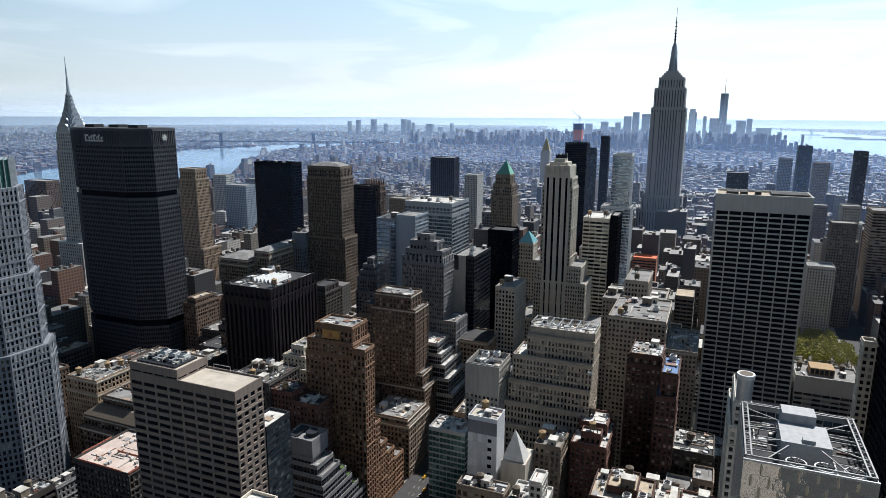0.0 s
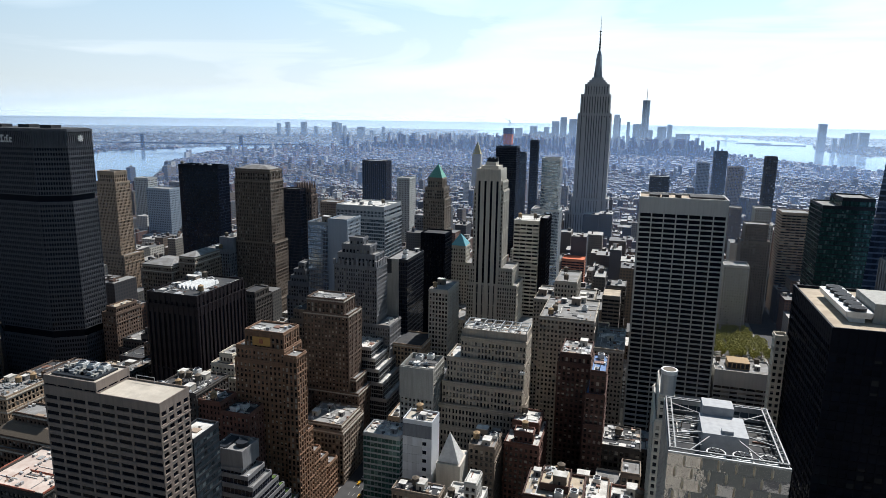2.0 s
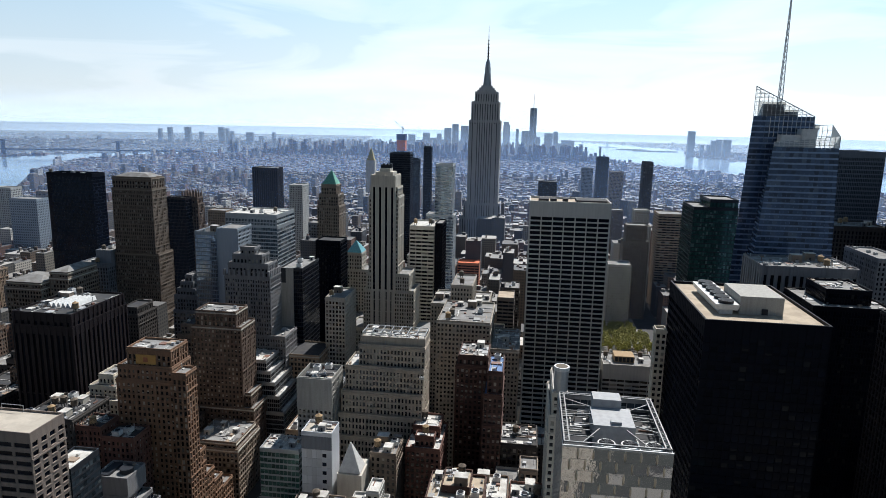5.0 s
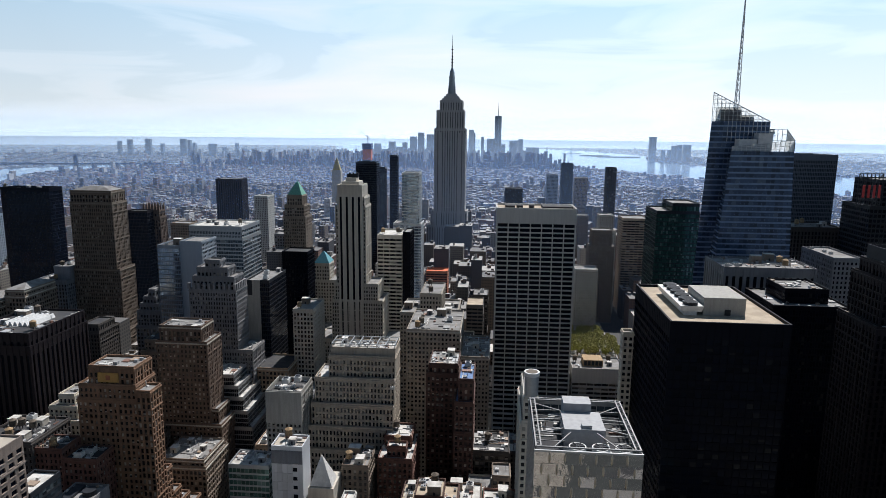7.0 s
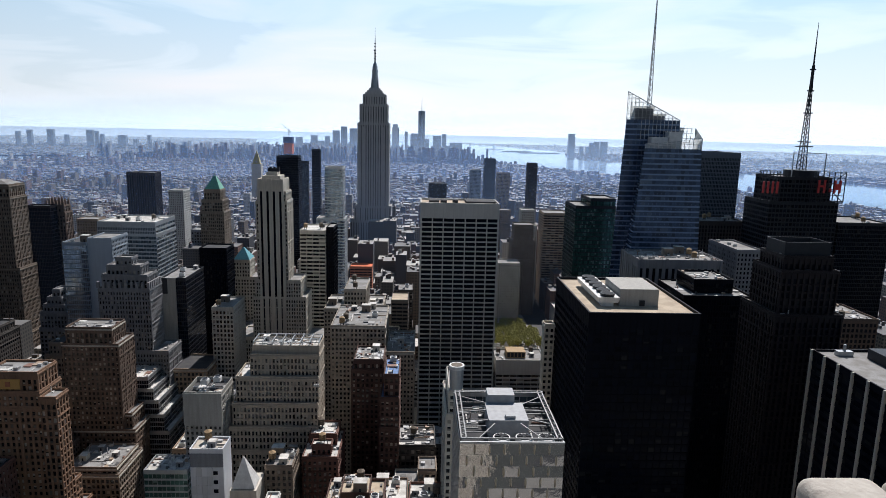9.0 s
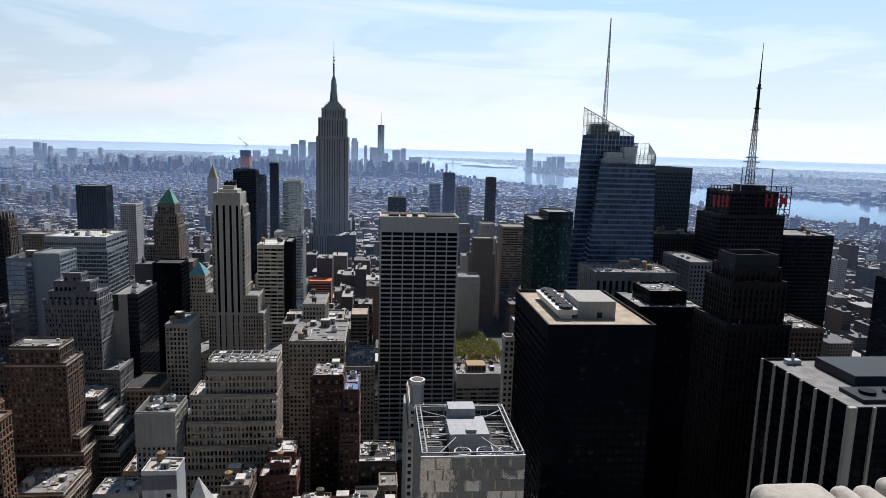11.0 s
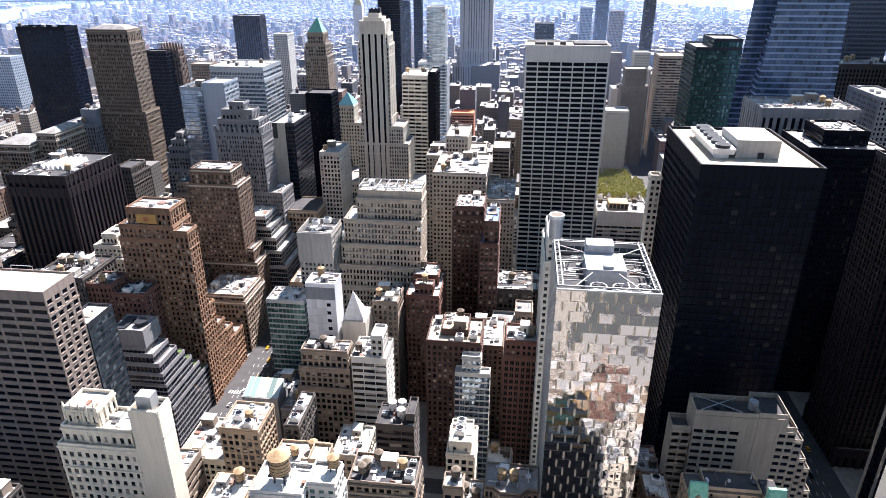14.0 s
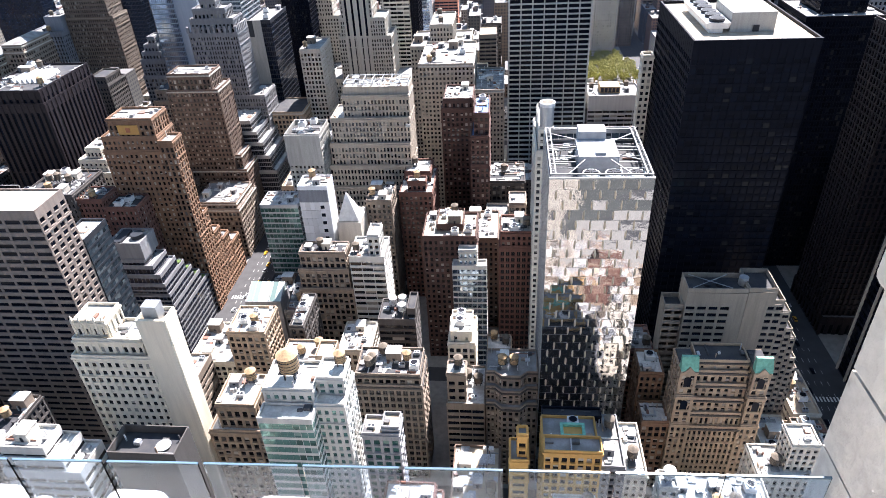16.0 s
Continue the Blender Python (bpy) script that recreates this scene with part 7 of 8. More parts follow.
def fit_roof(rect, others, much):
    x0, x1, y0, y1, z0, z1 = rect
    w, d = x1 - x0, y1 - y0
    if w < 5 or d < 5 or y0 > 700:
        return
    n = min(8, int(w * d / (95 if y0 < 330 else 360) * much) + 1)
    used = []
    for _ in range(n * 4):
        if len(used) >= n:
            break
        kind = rng.choice(("unit", "unit", "house", "house3", "duct", "house2", "tank", "tank2", "fan", "house3"))
        r = {"duct": 3.4, "house2": 4.2, "house": 3.8}.get(kind, 2.7)
        if w < 2 * r + 1 or d < 2 * r + 1:
            continue
        x, y = rng.uniform(x0 + r, x1 - r), rng.uniform(y0 + r, y1 - r)
        if any(o[0] - r < x < o[1] + r and o[2] - r < y < o[3] + r and o[5] > z1 for o in others) or any(math.hypot(x - a, y - b) < r + c for a, b, c in used):
            continue
        used.append((x, y, r))
        put(kind, x, y, z1 - 0.25, rng.choice((0, 90)) if kind == "duct" else 0)


for rect, others, much in ROOFTOPS:
    fit_roof(rect, others, much)

# ---- ordinary buildings that fill the blocks ----
rng = random.Random(5)
FILL = [(BUFF, GLASS), (TAN_BRICK, GLASS_LOFT), (BROWN_BRICK, GLASS), (GREY_STONE, GLASS), (PALE_STONE, GLASS), (RED_BRICK, GLASS_LOFT), (WHITE_BRICK, GLASS), (DARK_BRICK, GLASS_DARK), (CONCRETE, GLASS_BLUE)]
SAY = {"buff_brick": "buff brick", "tan_brick": "tan brick", "brown_brick": "brown brick", "grey_stone": "grey stone", "pale_stone": "pale stone", "red_brick": "red brick", "white_brick": "white brick", "dark_brick": "dark brick", "concrete": "concrete"}
FAR_BOXES = []
made = 0


def clear_of(x0, x1, y0, y1):
    return not any(a < x1 - 0.3 and b > x0 + 0.3 and c < y1 - 0.3 and d > y0 + 0.3 for a, b, c, d in TAKEN)


for n in range(49, 33, -1):
    ya, yb = STREETS[n] + 9, STREETS[n - 1] - 9
    for i in range(len(AVENUES) - 1):
        xa, xb = AVENUES[i] + AVE_HALF[i], AVENUES[i + 1] - AVE_HALF[i + 1]
        park = 36 < xb < 152 and n in (41, 42)
        for y0, y1 in ((ya, (ya + yb) / 2 - 0.2), ((ya + yb) / 2 + 0.2, yb)):
            x = xa
            while x < xb - 8:
                w = min(rng.uniform(11, 27), xb - x)
                x0, x1 = x, x + w - 0.3
                x += w
                d = math.hypot((x0 + x1) / 2, y0)
                ang = math.degrees(math.atan2((x0 + x1) / 2, y0))
                if x1 > 76 and x0 < 155 and y1 > 556 and y0 < 860 and x0 > -150:
                    continue
                if y0 < 60 or ang < -66 or ang > 56 or not clear_of(x0, x1, y0, y1):
                    continue
                mid = -157 <= x0 <= 150
                if y0 < 270:
                    h = rng.uniform(36, 56) if mid and y0 > 185 else rng.uniform(40, 62) if mid else rng.uniform(40, 75)
                elif y0 < 600:
                    h = rng.uniform(22, 60) if mid else rng.uniform(40, 90)
                else:
                    h = rng.uniform(25, 62) if rng.random() < 0.8 else rng.uniform(62, 100)
                if x0 > 100 and y0 < 262:
                    h = min(h, rng.uniform(12, 24))
                if y0 < 115:
                    h = min(h, 45)
                if d < 640 and made < 250:
                    stone, glass = rng.choice(FILL[:2] + FILL[4:7] + FILL[1:3] if mid and y0 < 330 else [FILL[0], FILL[2], FILL[7], FILL[2], FILL[3], FILL[7]] if x1 < -186 else FILL)
                    tiers = [(x0, x1, y0, y1, 0.1, h, rng.choice(("loft", "punched", "punched", "hotel", "bands")))]
                    if w > 14 and rng.random() < 0.45:
                        tiers.append((x0 + 2, x1 - 2, y0 + 3, y1 - 3, h, h + rng.uniform(4, 9), "punched"))
                    near = d < 420
                    building("city_building", SAY[stone.name] + " city building with flat roof and parapet", tiers, stone, glass, roof=rng.choice((ROOF_WHITE, ROOF_WHITE, ROOF_TAN) if mid and y0 < 330 else (ROOF_DARK, ROOF_GREY, ROOF_DARK, ROOF_TAN) if x1 < -186 else ROOFS), fit_out=(2 if mid and near else 1) if d < 520 else 0, group="ordinary city buildings", trim=stone if rng.random() < 0.4 else None)
                    fit = ROOFTOPS[-len(tiers):] if d < 520 else []
                    for rect, others, much in fit:
                        fit_roof(rect, others, much)
                    made += 1
                else:
                    FAR_BOXES.append((x0, x1, y0, y1, h))
                    TAKEN.append((x0, x1, y0, y1))

# ---- park trees ----
def tree_thing(seed):
    rg = random.Random(seed)
    root = thing("tree", "tall plane tree in fresh yellow-green leaf", "tree", (0, 0, 0), "park trees")
    M = Mesh()
    M.cyl(0, 0, 0.45, 0.28, 0, 6, 8)
    for k in range(6):
        t = math.tau * k / 6 + rg.uniform(-0.3, 0.3)
        r = rg.uniform(2.5, 4.5)
        M.beam((0, 0, rg.uniform(4, 6)), (r * math.cos(t), r * math.sin(t), rg.uniform(9, 14)), 0.22)
    part("trunk", M, WOOD, root)
    M = Mesh()
    for _ in range(46):
        t, u = rg.uniform(0, math.tau), rg.random() ** 0.5
        r = 5.6 * u
        cx, cy, cz = r * math.cos(t), r * math.sin(t), 12 + rg.uniform(-4.5, 5.5) * (1 - 0.6 * u)
        for _ in range(26):
            a = Vector((rg.gauss(0, 1), rg.gauss(0, 1), rg.gauss(0, 0.8))).normalized()
            c = Vector((cx, cy, cz)) + a * rg.uniform(0.5, 1.5)
            u1 = a.orthogonal().normalized() * rg.uniform(0.22, 0.42)
            v1 = a.cross(u1).normalized() * rg.uniform(0.22, 0.42) + a * rg.uniform(-0.15, 0.15)
            M.quad(tuple(c - u1 - v1), tuple(c + u1 - v1 * 0.6), tuple(c + u1 + v1), tuple(c - u1 * 0.7 + v1))
    part("crown", M, LEAF, root)
    return root


m, nt, p = node_mat("spring_leaf")
geo, ramp = nt.nodes.new("ShaderNodeNewGeometry"), nt.nodes.new("ShaderNodeValToRGB")
ramp.color_ramp.elements[0].color, ramp.color_ramp.elements[1].color = (0.17, 0.18, 0.02, 1), (0.36, 0.33, 0.06, 1)
nt.links.new(geo.outputs["Random Per Island"], ramp.inputs[0])
nt.links.new(ramp.outputs[0], p.inputs["Base Color"])
p.inputs["Roughness"].default_value = 0.7
LEAF = m
trees = [tree_thing(k) for k in (3, 4, 5)]
rng = random.Random(3)
spots = [(x + rng.uniform(-2.5, 2.5), y + rng.uniform(-2.5, 2.5)) for y in range(742, 838, 11) for x in range(90, 148, 11) if not (x > 136 and y > 800)]
spots = [s for s in spots if clear_of(s[0] - 3, s[0] + 3, s[1] - 3, s[1] + 3)]
for k, (x, y) in enumerate(spots):
    if k < 3:
        trees[k].location = (x, y, 0)
    else:
        copy_thing(trees[k % 3], pose(x, y, 0, 0, 0, rng.uniform(0, 360)))

# ---- traffic ----
def car_thing(paint, label):
    root = thing("car", label, "car", (0, 0, 0), "cars in the street")
    M = Mesh()
    M.prism([(-0.9, -2.3), (0.9, -2.3), (0.9, 2.3), (-0.9, 2.3)], 0.3, 0.95, [(-0.86, -2.2), (0.86, -2.2), (0.86, 2.2), (-0.86, 2.2)])
    part("body", M, paint, root)
    M = Mesh()
    M.prism([(-0.82, -1.5), (0.82, -1.5), (0.82, 1.2), (-0.82, 1.2)], 0.95, 1.42, [(-0.66, -1.1), (0.66, -1.1), (0.66, 0.6), (-0.66, 0.6)])
    part("cabin", M, GLASS_DARK, root)
    M = Mesh()
    M.box(-0.64, 0.64, -1.05, 0.55, 1.42, 1.5)
    part("car_roof", M, paint, root)
    for x in (-0.85, 0.85):
        for y in (-1.4, 1.4):
            M = Mesh()
            a = [(y + 0.33 * math.cos(math.tau * k / 10), 0.33 + 0.33 * math.sin(math.tau * k / 10)) for k in range(10)]
            M.hexa([(x - 0.1, u, v) for u, v in a], [(x + 0.1, u, v) for u, v in a])
            part("wheel", M, RUBBER, root)
    return root


CARS = [car_thing(YELLOW, "yellow taxi on the asphalt"), car_thing(WHITE_METAL, "white car on the asphalt"), car_thing(BLACK_METAL, "black car on the asphalt"), car_thing(ALUMINIUM, "silver car on the asphalt")]
rng = random.Random(12)
seen = set()
for k in range(70):
    ave = rng.choice((-172, 166, 166, -172, -172))
    lane, slot = rng.randrange(5), rng.randrange(8, 60)
    if (ave, lane, slot) in seen:
        continue
    seen.add((ave, lane, slot))
    place = (ave + (lane - 2) * 3.4 + 1.7, slot * 7.5, 0.005)
    if k < 4:
        CARS[k].location = place
    else:
        copy_thing(rng.choice((CARS[0], CARS[0], CARS[1], CARS[2], CARS[3])), pose(*place))

# ---- the far city ----
def in_poly(x, y, poly):
    hit = False
    for (xa, ya), (xb, yb) in zip(poly, poly[1:] + poly[:1]):
        if (ya > y) != (yb > y) and x < (xb - xa) * (y - ya) / (yb - ya) + xa:
            hit = not hit
    return hit


WATERS = [WEST_SHORE + EAST_SHORE[::-1], HUDSON_E + HUDSON_W[::-1], BAY_E + BAY_W[::-1]]


def at_y(line, y):
    for (xa, ya), (xb, yb) in zip(line, line[1:]):
        if ya <= y <= yb:
            return xa + (xb - xa) * (y - ya) / (yb - ya)
    return line[-1][0]


def far_box(M, x, y, w, d, z, turn=0.0):
    s = far_scale(math.hypot(x, y))
    bx, by, bz = far(x, y, -3)
    tz = far(x, y, z)[2]
    c, sn = math.cos(turn), math.sin(turn)
    pts = [(bx + (a * c - b * sn) * s, by + (a * sn + b * c) * s) for a, b in ((-w / 2, -d / 2), (w / 2, -d / 2), (w / 2, d / 2), (-w / 2, d / 2))]
    n = len(M.v)
    M.v.extend((*q, bz) for q in pts)
    M.v.extend((*q, tz) for q in pts)
    M.f.extend(((n + 4, n + 5, n + 6, n + 7), (n, n + 1, n + 5, n + 4), (n + 1, n + 2, n + 6, n + 5), (n + 2, n + 3, n + 7, n + 6), (n + 3, n, n + 4, n + 7)))


m, nt, p = node_mat("distant_buildings")
geo = nt.nodes.new("ShaderNodeNewGeometry")
ramp = nt.nodes.new("ShaderNodeValToRGB")
ramp.color_ramp.interpolation = "CONSTANT"
for k, (pos, col) in enumerate(((0, (0.16, 0.085, 0.06)), (0.16, (0.17, 0.13, 0.10)), (0.34, (0.11, 0.105, 0.10)), (0.5, (0.26, 0.23, 0.19)), (0.64, (0.20, 0.11, 0.075)), (0.80, (0.55, 0.52, 0.47)), (0.88, (0.06, 0.06, 0.07)))):
    e = ramp.color_ramp.elements[k] if k < 2 else ramp.color_ramp.elements.new(pos)
    e.position, e.color = pos, (*col, 1)
nt.links.new(geo.outputs["Random Per Island"], ramp.inputs[0])
sep, norm = nt.nodes.new("ShaderNodeSeparateXYZ"), nt.nodes.new("ShaderNodeSeparateXYZ")
nt.links.new(geo.outputs["Position"], sep.inputs[0])
nt.links.new(geo.outputs["Normal"], norm.inputs[0])


def calc(op, a, b=None):
    n = nt.nodes.new("ShaderNodeMath")
    n.operation = op
    for k, v in enumerate((a, b)):
        if isinstance(v, (int, float)):
            n.inputs[k].default_value = v
        elif v is not None:
            nt.links.new(v, n.inputs[k])
    return n.outputs[0]


across = calc("ADD", sep.outputs[0], calc("MULTIPLY", sep.outputs[1], 0.93))
rows_ = calc("GREATER_THAN", calc("FRACT", calc("DIVIDE", sep.outputs[2], 3.6)), 0.45)
cols_ = calc("GREATER_THAN", calc("FRACT", calc("DIVIDE", across, 3.3)), 0.42)
flat = calc("GREATER_THAN", norm.outputs[2], 0.5)
win = calc("MULTIPLY", calc("MULTIPLY", rows_, cols_), calc("SUBTRACT", 1.0, flat))
col = mixed(nt, calc("MULTIPLY", win, 0.8), ramp.outputs[0], (0.03, 0.035, 0.045))
tint = calc("FRACT", calc("MULTIPLY", geo.outputs["Random Per Island"], 9.7))
roofcol = mixed(nt, calc("POWER", tint, 1.6), (0.06, 0.06, 0.065), (0.36, 0.35, 0.33))
col = mixed(nt, flat, col, roofcol)
nt.links.new(col, p.inputs["Base Color"])
p.inputs["Roughness"].default_value = 0.7
FAR_CITY = m

rng = random.Random(77)
blocks = Mesh()
for x0, x1, y0, y1, h in FAR_BOXES:
    far_box(blocks, (x0 + x1) / 2, (y0 + y1) / 2, x1 - x0, y1 - y0, h)
    for _ in range(rng.randrange(1, 6)):
        far_box(blocks, rng.uniform(x0 + 3, x1 - 3), rng.uniform(y0 + 3, y1 - 3), rng.uniform(1.5, 5.5), rng.uniform(1.5, 5.5), h + rng.uniform(1, 6))
tagged(part("midtown_blocks", blocks, FAR_CITY), "close-packed masonry buildings of the middle distance", "city blocks", kind="stuff")
town = Mesh()
y = 1300.0
while y < 6700:
    xl, xr = at_y(WEST_SHORE, y), at_y(HUDSON_E, y)
    x = xl + 30
    while x < xr - 30:
        w = rng.uniform(9, 22)
        if y > 700 and clear_of(x, x + w, y, y + 26):
            r = rng.random()
            if y < 2100:
                h = rng.uniform(14, 36) if r < 0.96 else rng.uniform(40, 80)
            elif y < 4700:
                h = rng.uniform(12, 26) if r < 0.97 else rng.uniform(35, 60)
            else:
                h = rng.uniform(18, 60) if r < 0.8 else rng.uniform(60, 130)
            if x > xr - 420 and y > 2600:  # low sheds along the piers
                h = rng.uniform(6, 15) if r < 0.95 else rng.uniform(20, 34)
            far_box(town, x + w / 2, y + 13, w * 0.96, rng.uniform(20, 30), h)
            for _ in range(rng.randrange(0, 4) if y < 3000 else 0):
                far_box(town, x + w * rng.uniform(0.2, 0.8), y + rng.uniform(4, 22), rng.uniform(2, 5), rng.uniform(2, 5), h + rng.uniform(2, 6))
        x += w + (16 if rng.random() < 0.12 else 1)
    y += 38 if rng.random() < 0.5 else 44
tagged(part("downtown_blocks", town, FAR_CITY), "hazy low blocks stretching downtown", "city blocks", kind="stuff")
east = Mesh()
for _ in range(21000):
    d = 2300 + 9500 * rng.random() ** 1.25
    t = radians(rng.uniform(-78, 2))
    x, y = d * math.sin(t), d * math.cos(t)
    if x > at_y(EAST_SHORE, y) - 20 if y < 7000 else x > at_y(BAY_E, y) - 30:
        continue
    r = rng.random()
    far_box(east, x, y, rng.uniform(14, 46), rng.uniform(14, 40), rng.uniform(6, 15) if r < 0.985 else rng.uniform(20, 50), rng.uniform(0, 3))
tagged(part("east_borough", east, FAR_CITY), "low hazy borough roofs across the river", "city blocks", kind="stuff")
west = Mesh()
for _ in range(9000):
    d = 3000 + 9500 * rng.random() ** 1.2
    t = radians(rng.uniform(2, 62))
    x, y = d * math.sin(t), d * math.cos(t)
    if (x < at_y(HUDSON_W, y) + 20 if y < 7000 else x < at_y(BAY_W, y) + 30) or (y > 7000 and rng.random() < 0.5):
        continue
    far_box(west, x, y, rng.uniform(18, 60), rng.uniform(18, 50), rng.uniform(7, 18) if rng.random() < 0.95 else rng.uniform(25, 60), rng.uniform(0, 3))
tagged(part("west_shore_town", west, FAR_CITY), "low hazy towns across the wide river", "city blocks", kind="stuff")


def distant(name, label, lst, y, material, depth=40):
    for x, w, z in lst:
        M = Mesh()
        far_box(M, x, y, w * 0.92, depth, z)
        o = far(x, y, 0)
        root = thing(name, label, "tower", o, "distant skyline")
        part("shaft", M, material, root)


SKY_GREY = glazing("distant_glass", (0.10, 0.12, 0.15), (0.2, 0.2, 0.2), 0.1, 0.3)
distant("downtown_tower", "hazy downtown office tower", [(-1057, 65, 168), (-926, 65, 186), (-812, 46, 180), (-735, 67, 232), (-668, 59, 267), (-586, 70, 253), (-219, 64, 270), (-126, 28, 236), (-55, 72, 221), (45, 62, 174)], 5800, SKY_GREY)
distant("downtown_tower", "hazy waterfront office tower", [(146, 79, 204), (207, 44, 221), (314, 122, 148), (431, 35, 117), (-1405, 87, 106), (-480, 70, 150), (-330, 60, 190), (-870, 60, 140), (-990, 70, 120), (250, 90, 120)], 5850, SKY_GREY)
distant("borough_tower", "hazy tower across the river", [(-3995, 34, 152), (-3878, 47, 167), (-3674, 65, 175), (-3521, 35, 129), (-3291, 63, 179), (-3225, 31, 169), (-2973, 85, 133), (-2845, 45, 97), (-2710, 29, 140), (-2630, 59, 87), (-3172, 31, 142)], 6700, SKY_GREY)
distant("waterfront_tower", "hazy tower on the far shore", [(1541, 72, 249), (1648, 38, 122), (1708, 32, 123), (1751, 47, 164), (1802, 50, 174), (1877, 79, 176)], 6700, SKY_GREY)
root = thing("tapered_tower", "tall hazy tapered glass tower with a spire", "skyscraper", far(7, 5800, 0))
s = far_scale(5800)
bx, by, bz = far(7, 5800, 0)
M = Mesh()
oct0 = [(bx + a * 30 * s, by + b * 30 * s) for a, b in ((-1, -1), (0, -1), (1, -1), (1, 0), (1, 1), (0, 1), (-1, 1), (-1, 0))]
oct1 = [(bx + a * 30 * s, by + b * 30 * s) for a, b in ((-0.55, -0.55), (0, -0.98), (0.55, -0.55), (0.98, 0), (0.55, 0.55), (0, 0.98), (-0.55, 0.55), (-0.98, 0))]
M.prism(oct0, bz, far(7, 5800, 416)[2], oct1)
part("shaft", M, GLASS_BLUE, root)
M = Mesh()
M.cyl(bx, by, 3.5 * s, 0.6 * s, far(7, 5800, 416)[2], far(7, 5800, 535)[2], 8)
part("spire", M, WHITE_METAL, root)
root = thing("crowned_tower", "hazy tower with a pale screen crown", "skyscraper", far(-219, 5790, 0))
M = Mesh()
far_box(M, -222, 5780, 44, 30, 296)
part("crown", M, WHITE_METAL, root)

# two suspension bridges, islands and the far hills
def bridge(name, label, a, b, height, deck):
    root = thing(name, label, "bridge", far(*a, 0))
    M = Mesh()
    n = 40
    P = [(a[0] + (b[0] - a[0]) * k / n, a[1] + (b[1] - a[1]) * k / n) for k in range(n + 1)]
    s = far_scale(math.hypot(*P[n // 2]))
    for p0, p1 in zip(P, P[1:]):
        M.beam(far(*p0, deck), far(*p1, deck), 9 * s)
    part("bridge_deck", M, DARK_METAL, root)
    C = Mesh()
    tw = (0.3, 0.7)
    for k in tw:
        x, y = a[0] + (b[0] - a[0]) * k, a[1] + (b[1] - a[1]) * k
        M = Mesh()
        far_box(M, x, y, 24, 9, height)
        part("bridge_tower", M, DARK_METAL, root)
    for k in range(n):
        def cable(t):
            if t < tw[0]:
                return deck + (height - deck) * t / tw[0]
            if t > tw[1]:
                return deck + (height - deck) * (1 - t) / (1 - tw[1])
            u = (t - 0.5) / 0.2
            return deck + 6 + (height - deck - 6) * u * u
        C.beam(far(*P[k], cable(k / n)), far(*P[k + 1], cable((k + 1) / n)), 3.0 * s)
    part("cable", C, DARK_METAL, root)


bridge("suspension_bridge", "hazy steel suspension bridge over the river", (-2250, 4250), (-3900, 3700), 102, 41)
bridge("suspension_bridge", "hazy suspension bridge further down the river", (-1350, 5200), (-2700, 5900), 98, 41)
bridge("long_bridge", "very distant long suspension bridge", (-2000, 17000), (-5300, 18200), 211, 70)
isl = Mesh()
for cx_, cy_, rx_, ry_, h in ((-900, 8250, 420, 260, 8), (1050, 9425, 150, 110, 6), (1250, 8500, 220, 90, 6), (1450, 8050, 300, 60, 6)):
    n = len(isl.v)
    ring = [(cx_ + rx_ * math.cos(t) * (0.85 + 0.3 * noise.noise((math.cos(t), math.sin(t), cx_))), cy_ + ry_ * math.sin(t)) for t in np.linspace(0, math.tau, 25)[:-1]]
    isl.hexa([far(*q, 1) for q in ring], [far(*q, h + 4) for q in ring])
tagged(part("harbour_islands", isl, CITY_FLOOR), "low dark islands in the harbour", "islands", kind="stuff")
root = thing("harbour_statue", "tiny pale statue on a pedestal in the harbour", "statue", far(1050, 9425, 8))
M = Mesh()
far_box(M, 1050, 9425, 26, 26, 47)
far_box(M, 1050, 9425, 11, 11, 85)
far_box(M, 1047, 9425, 4, 4, 97)
part("statue", M, COPPER, root)
hills = Mesh()
NH = 180
for k in range(NH + 1):
    t = radians(-80 + 150 * k / NH)
    d = 19000
    h = (0.3 if math.degrees(t) < -4 else 0.9) * 40 + 70 * (0.15 if math.degrees(t) < -4 else 0.8) * (0.5 + 0.5 * noise.noise((k * 0.045, 3.1, 0))) + 14 * noise.noise((k * 0.4, 1.1, 5))
    if -26 < math.degrees(t) < -11:
        h *= 0.35
    hills.v.extend((far(d * math.sin(t), d * math.cos(t), -6), far(d * 1.03 * math.sin(t), d * 1.03 * math.cos(t), h), far(d * 1.12 * math.sin(t), d * 1.12 * math.cos(t), -6)))
for k in range(NH):
    hills.f.extend(((k * 3, k * 3 + 3, k * 3 + 4, k * 3 + 1), (k * 3 + 1, k * 3 + 4, k * 3 + 5, k * 3 + 2)))
tagged(part("backdrop_hills", hills, CITY_FLOOR), "faint low hills along the horizon", "hills", kind="structure")

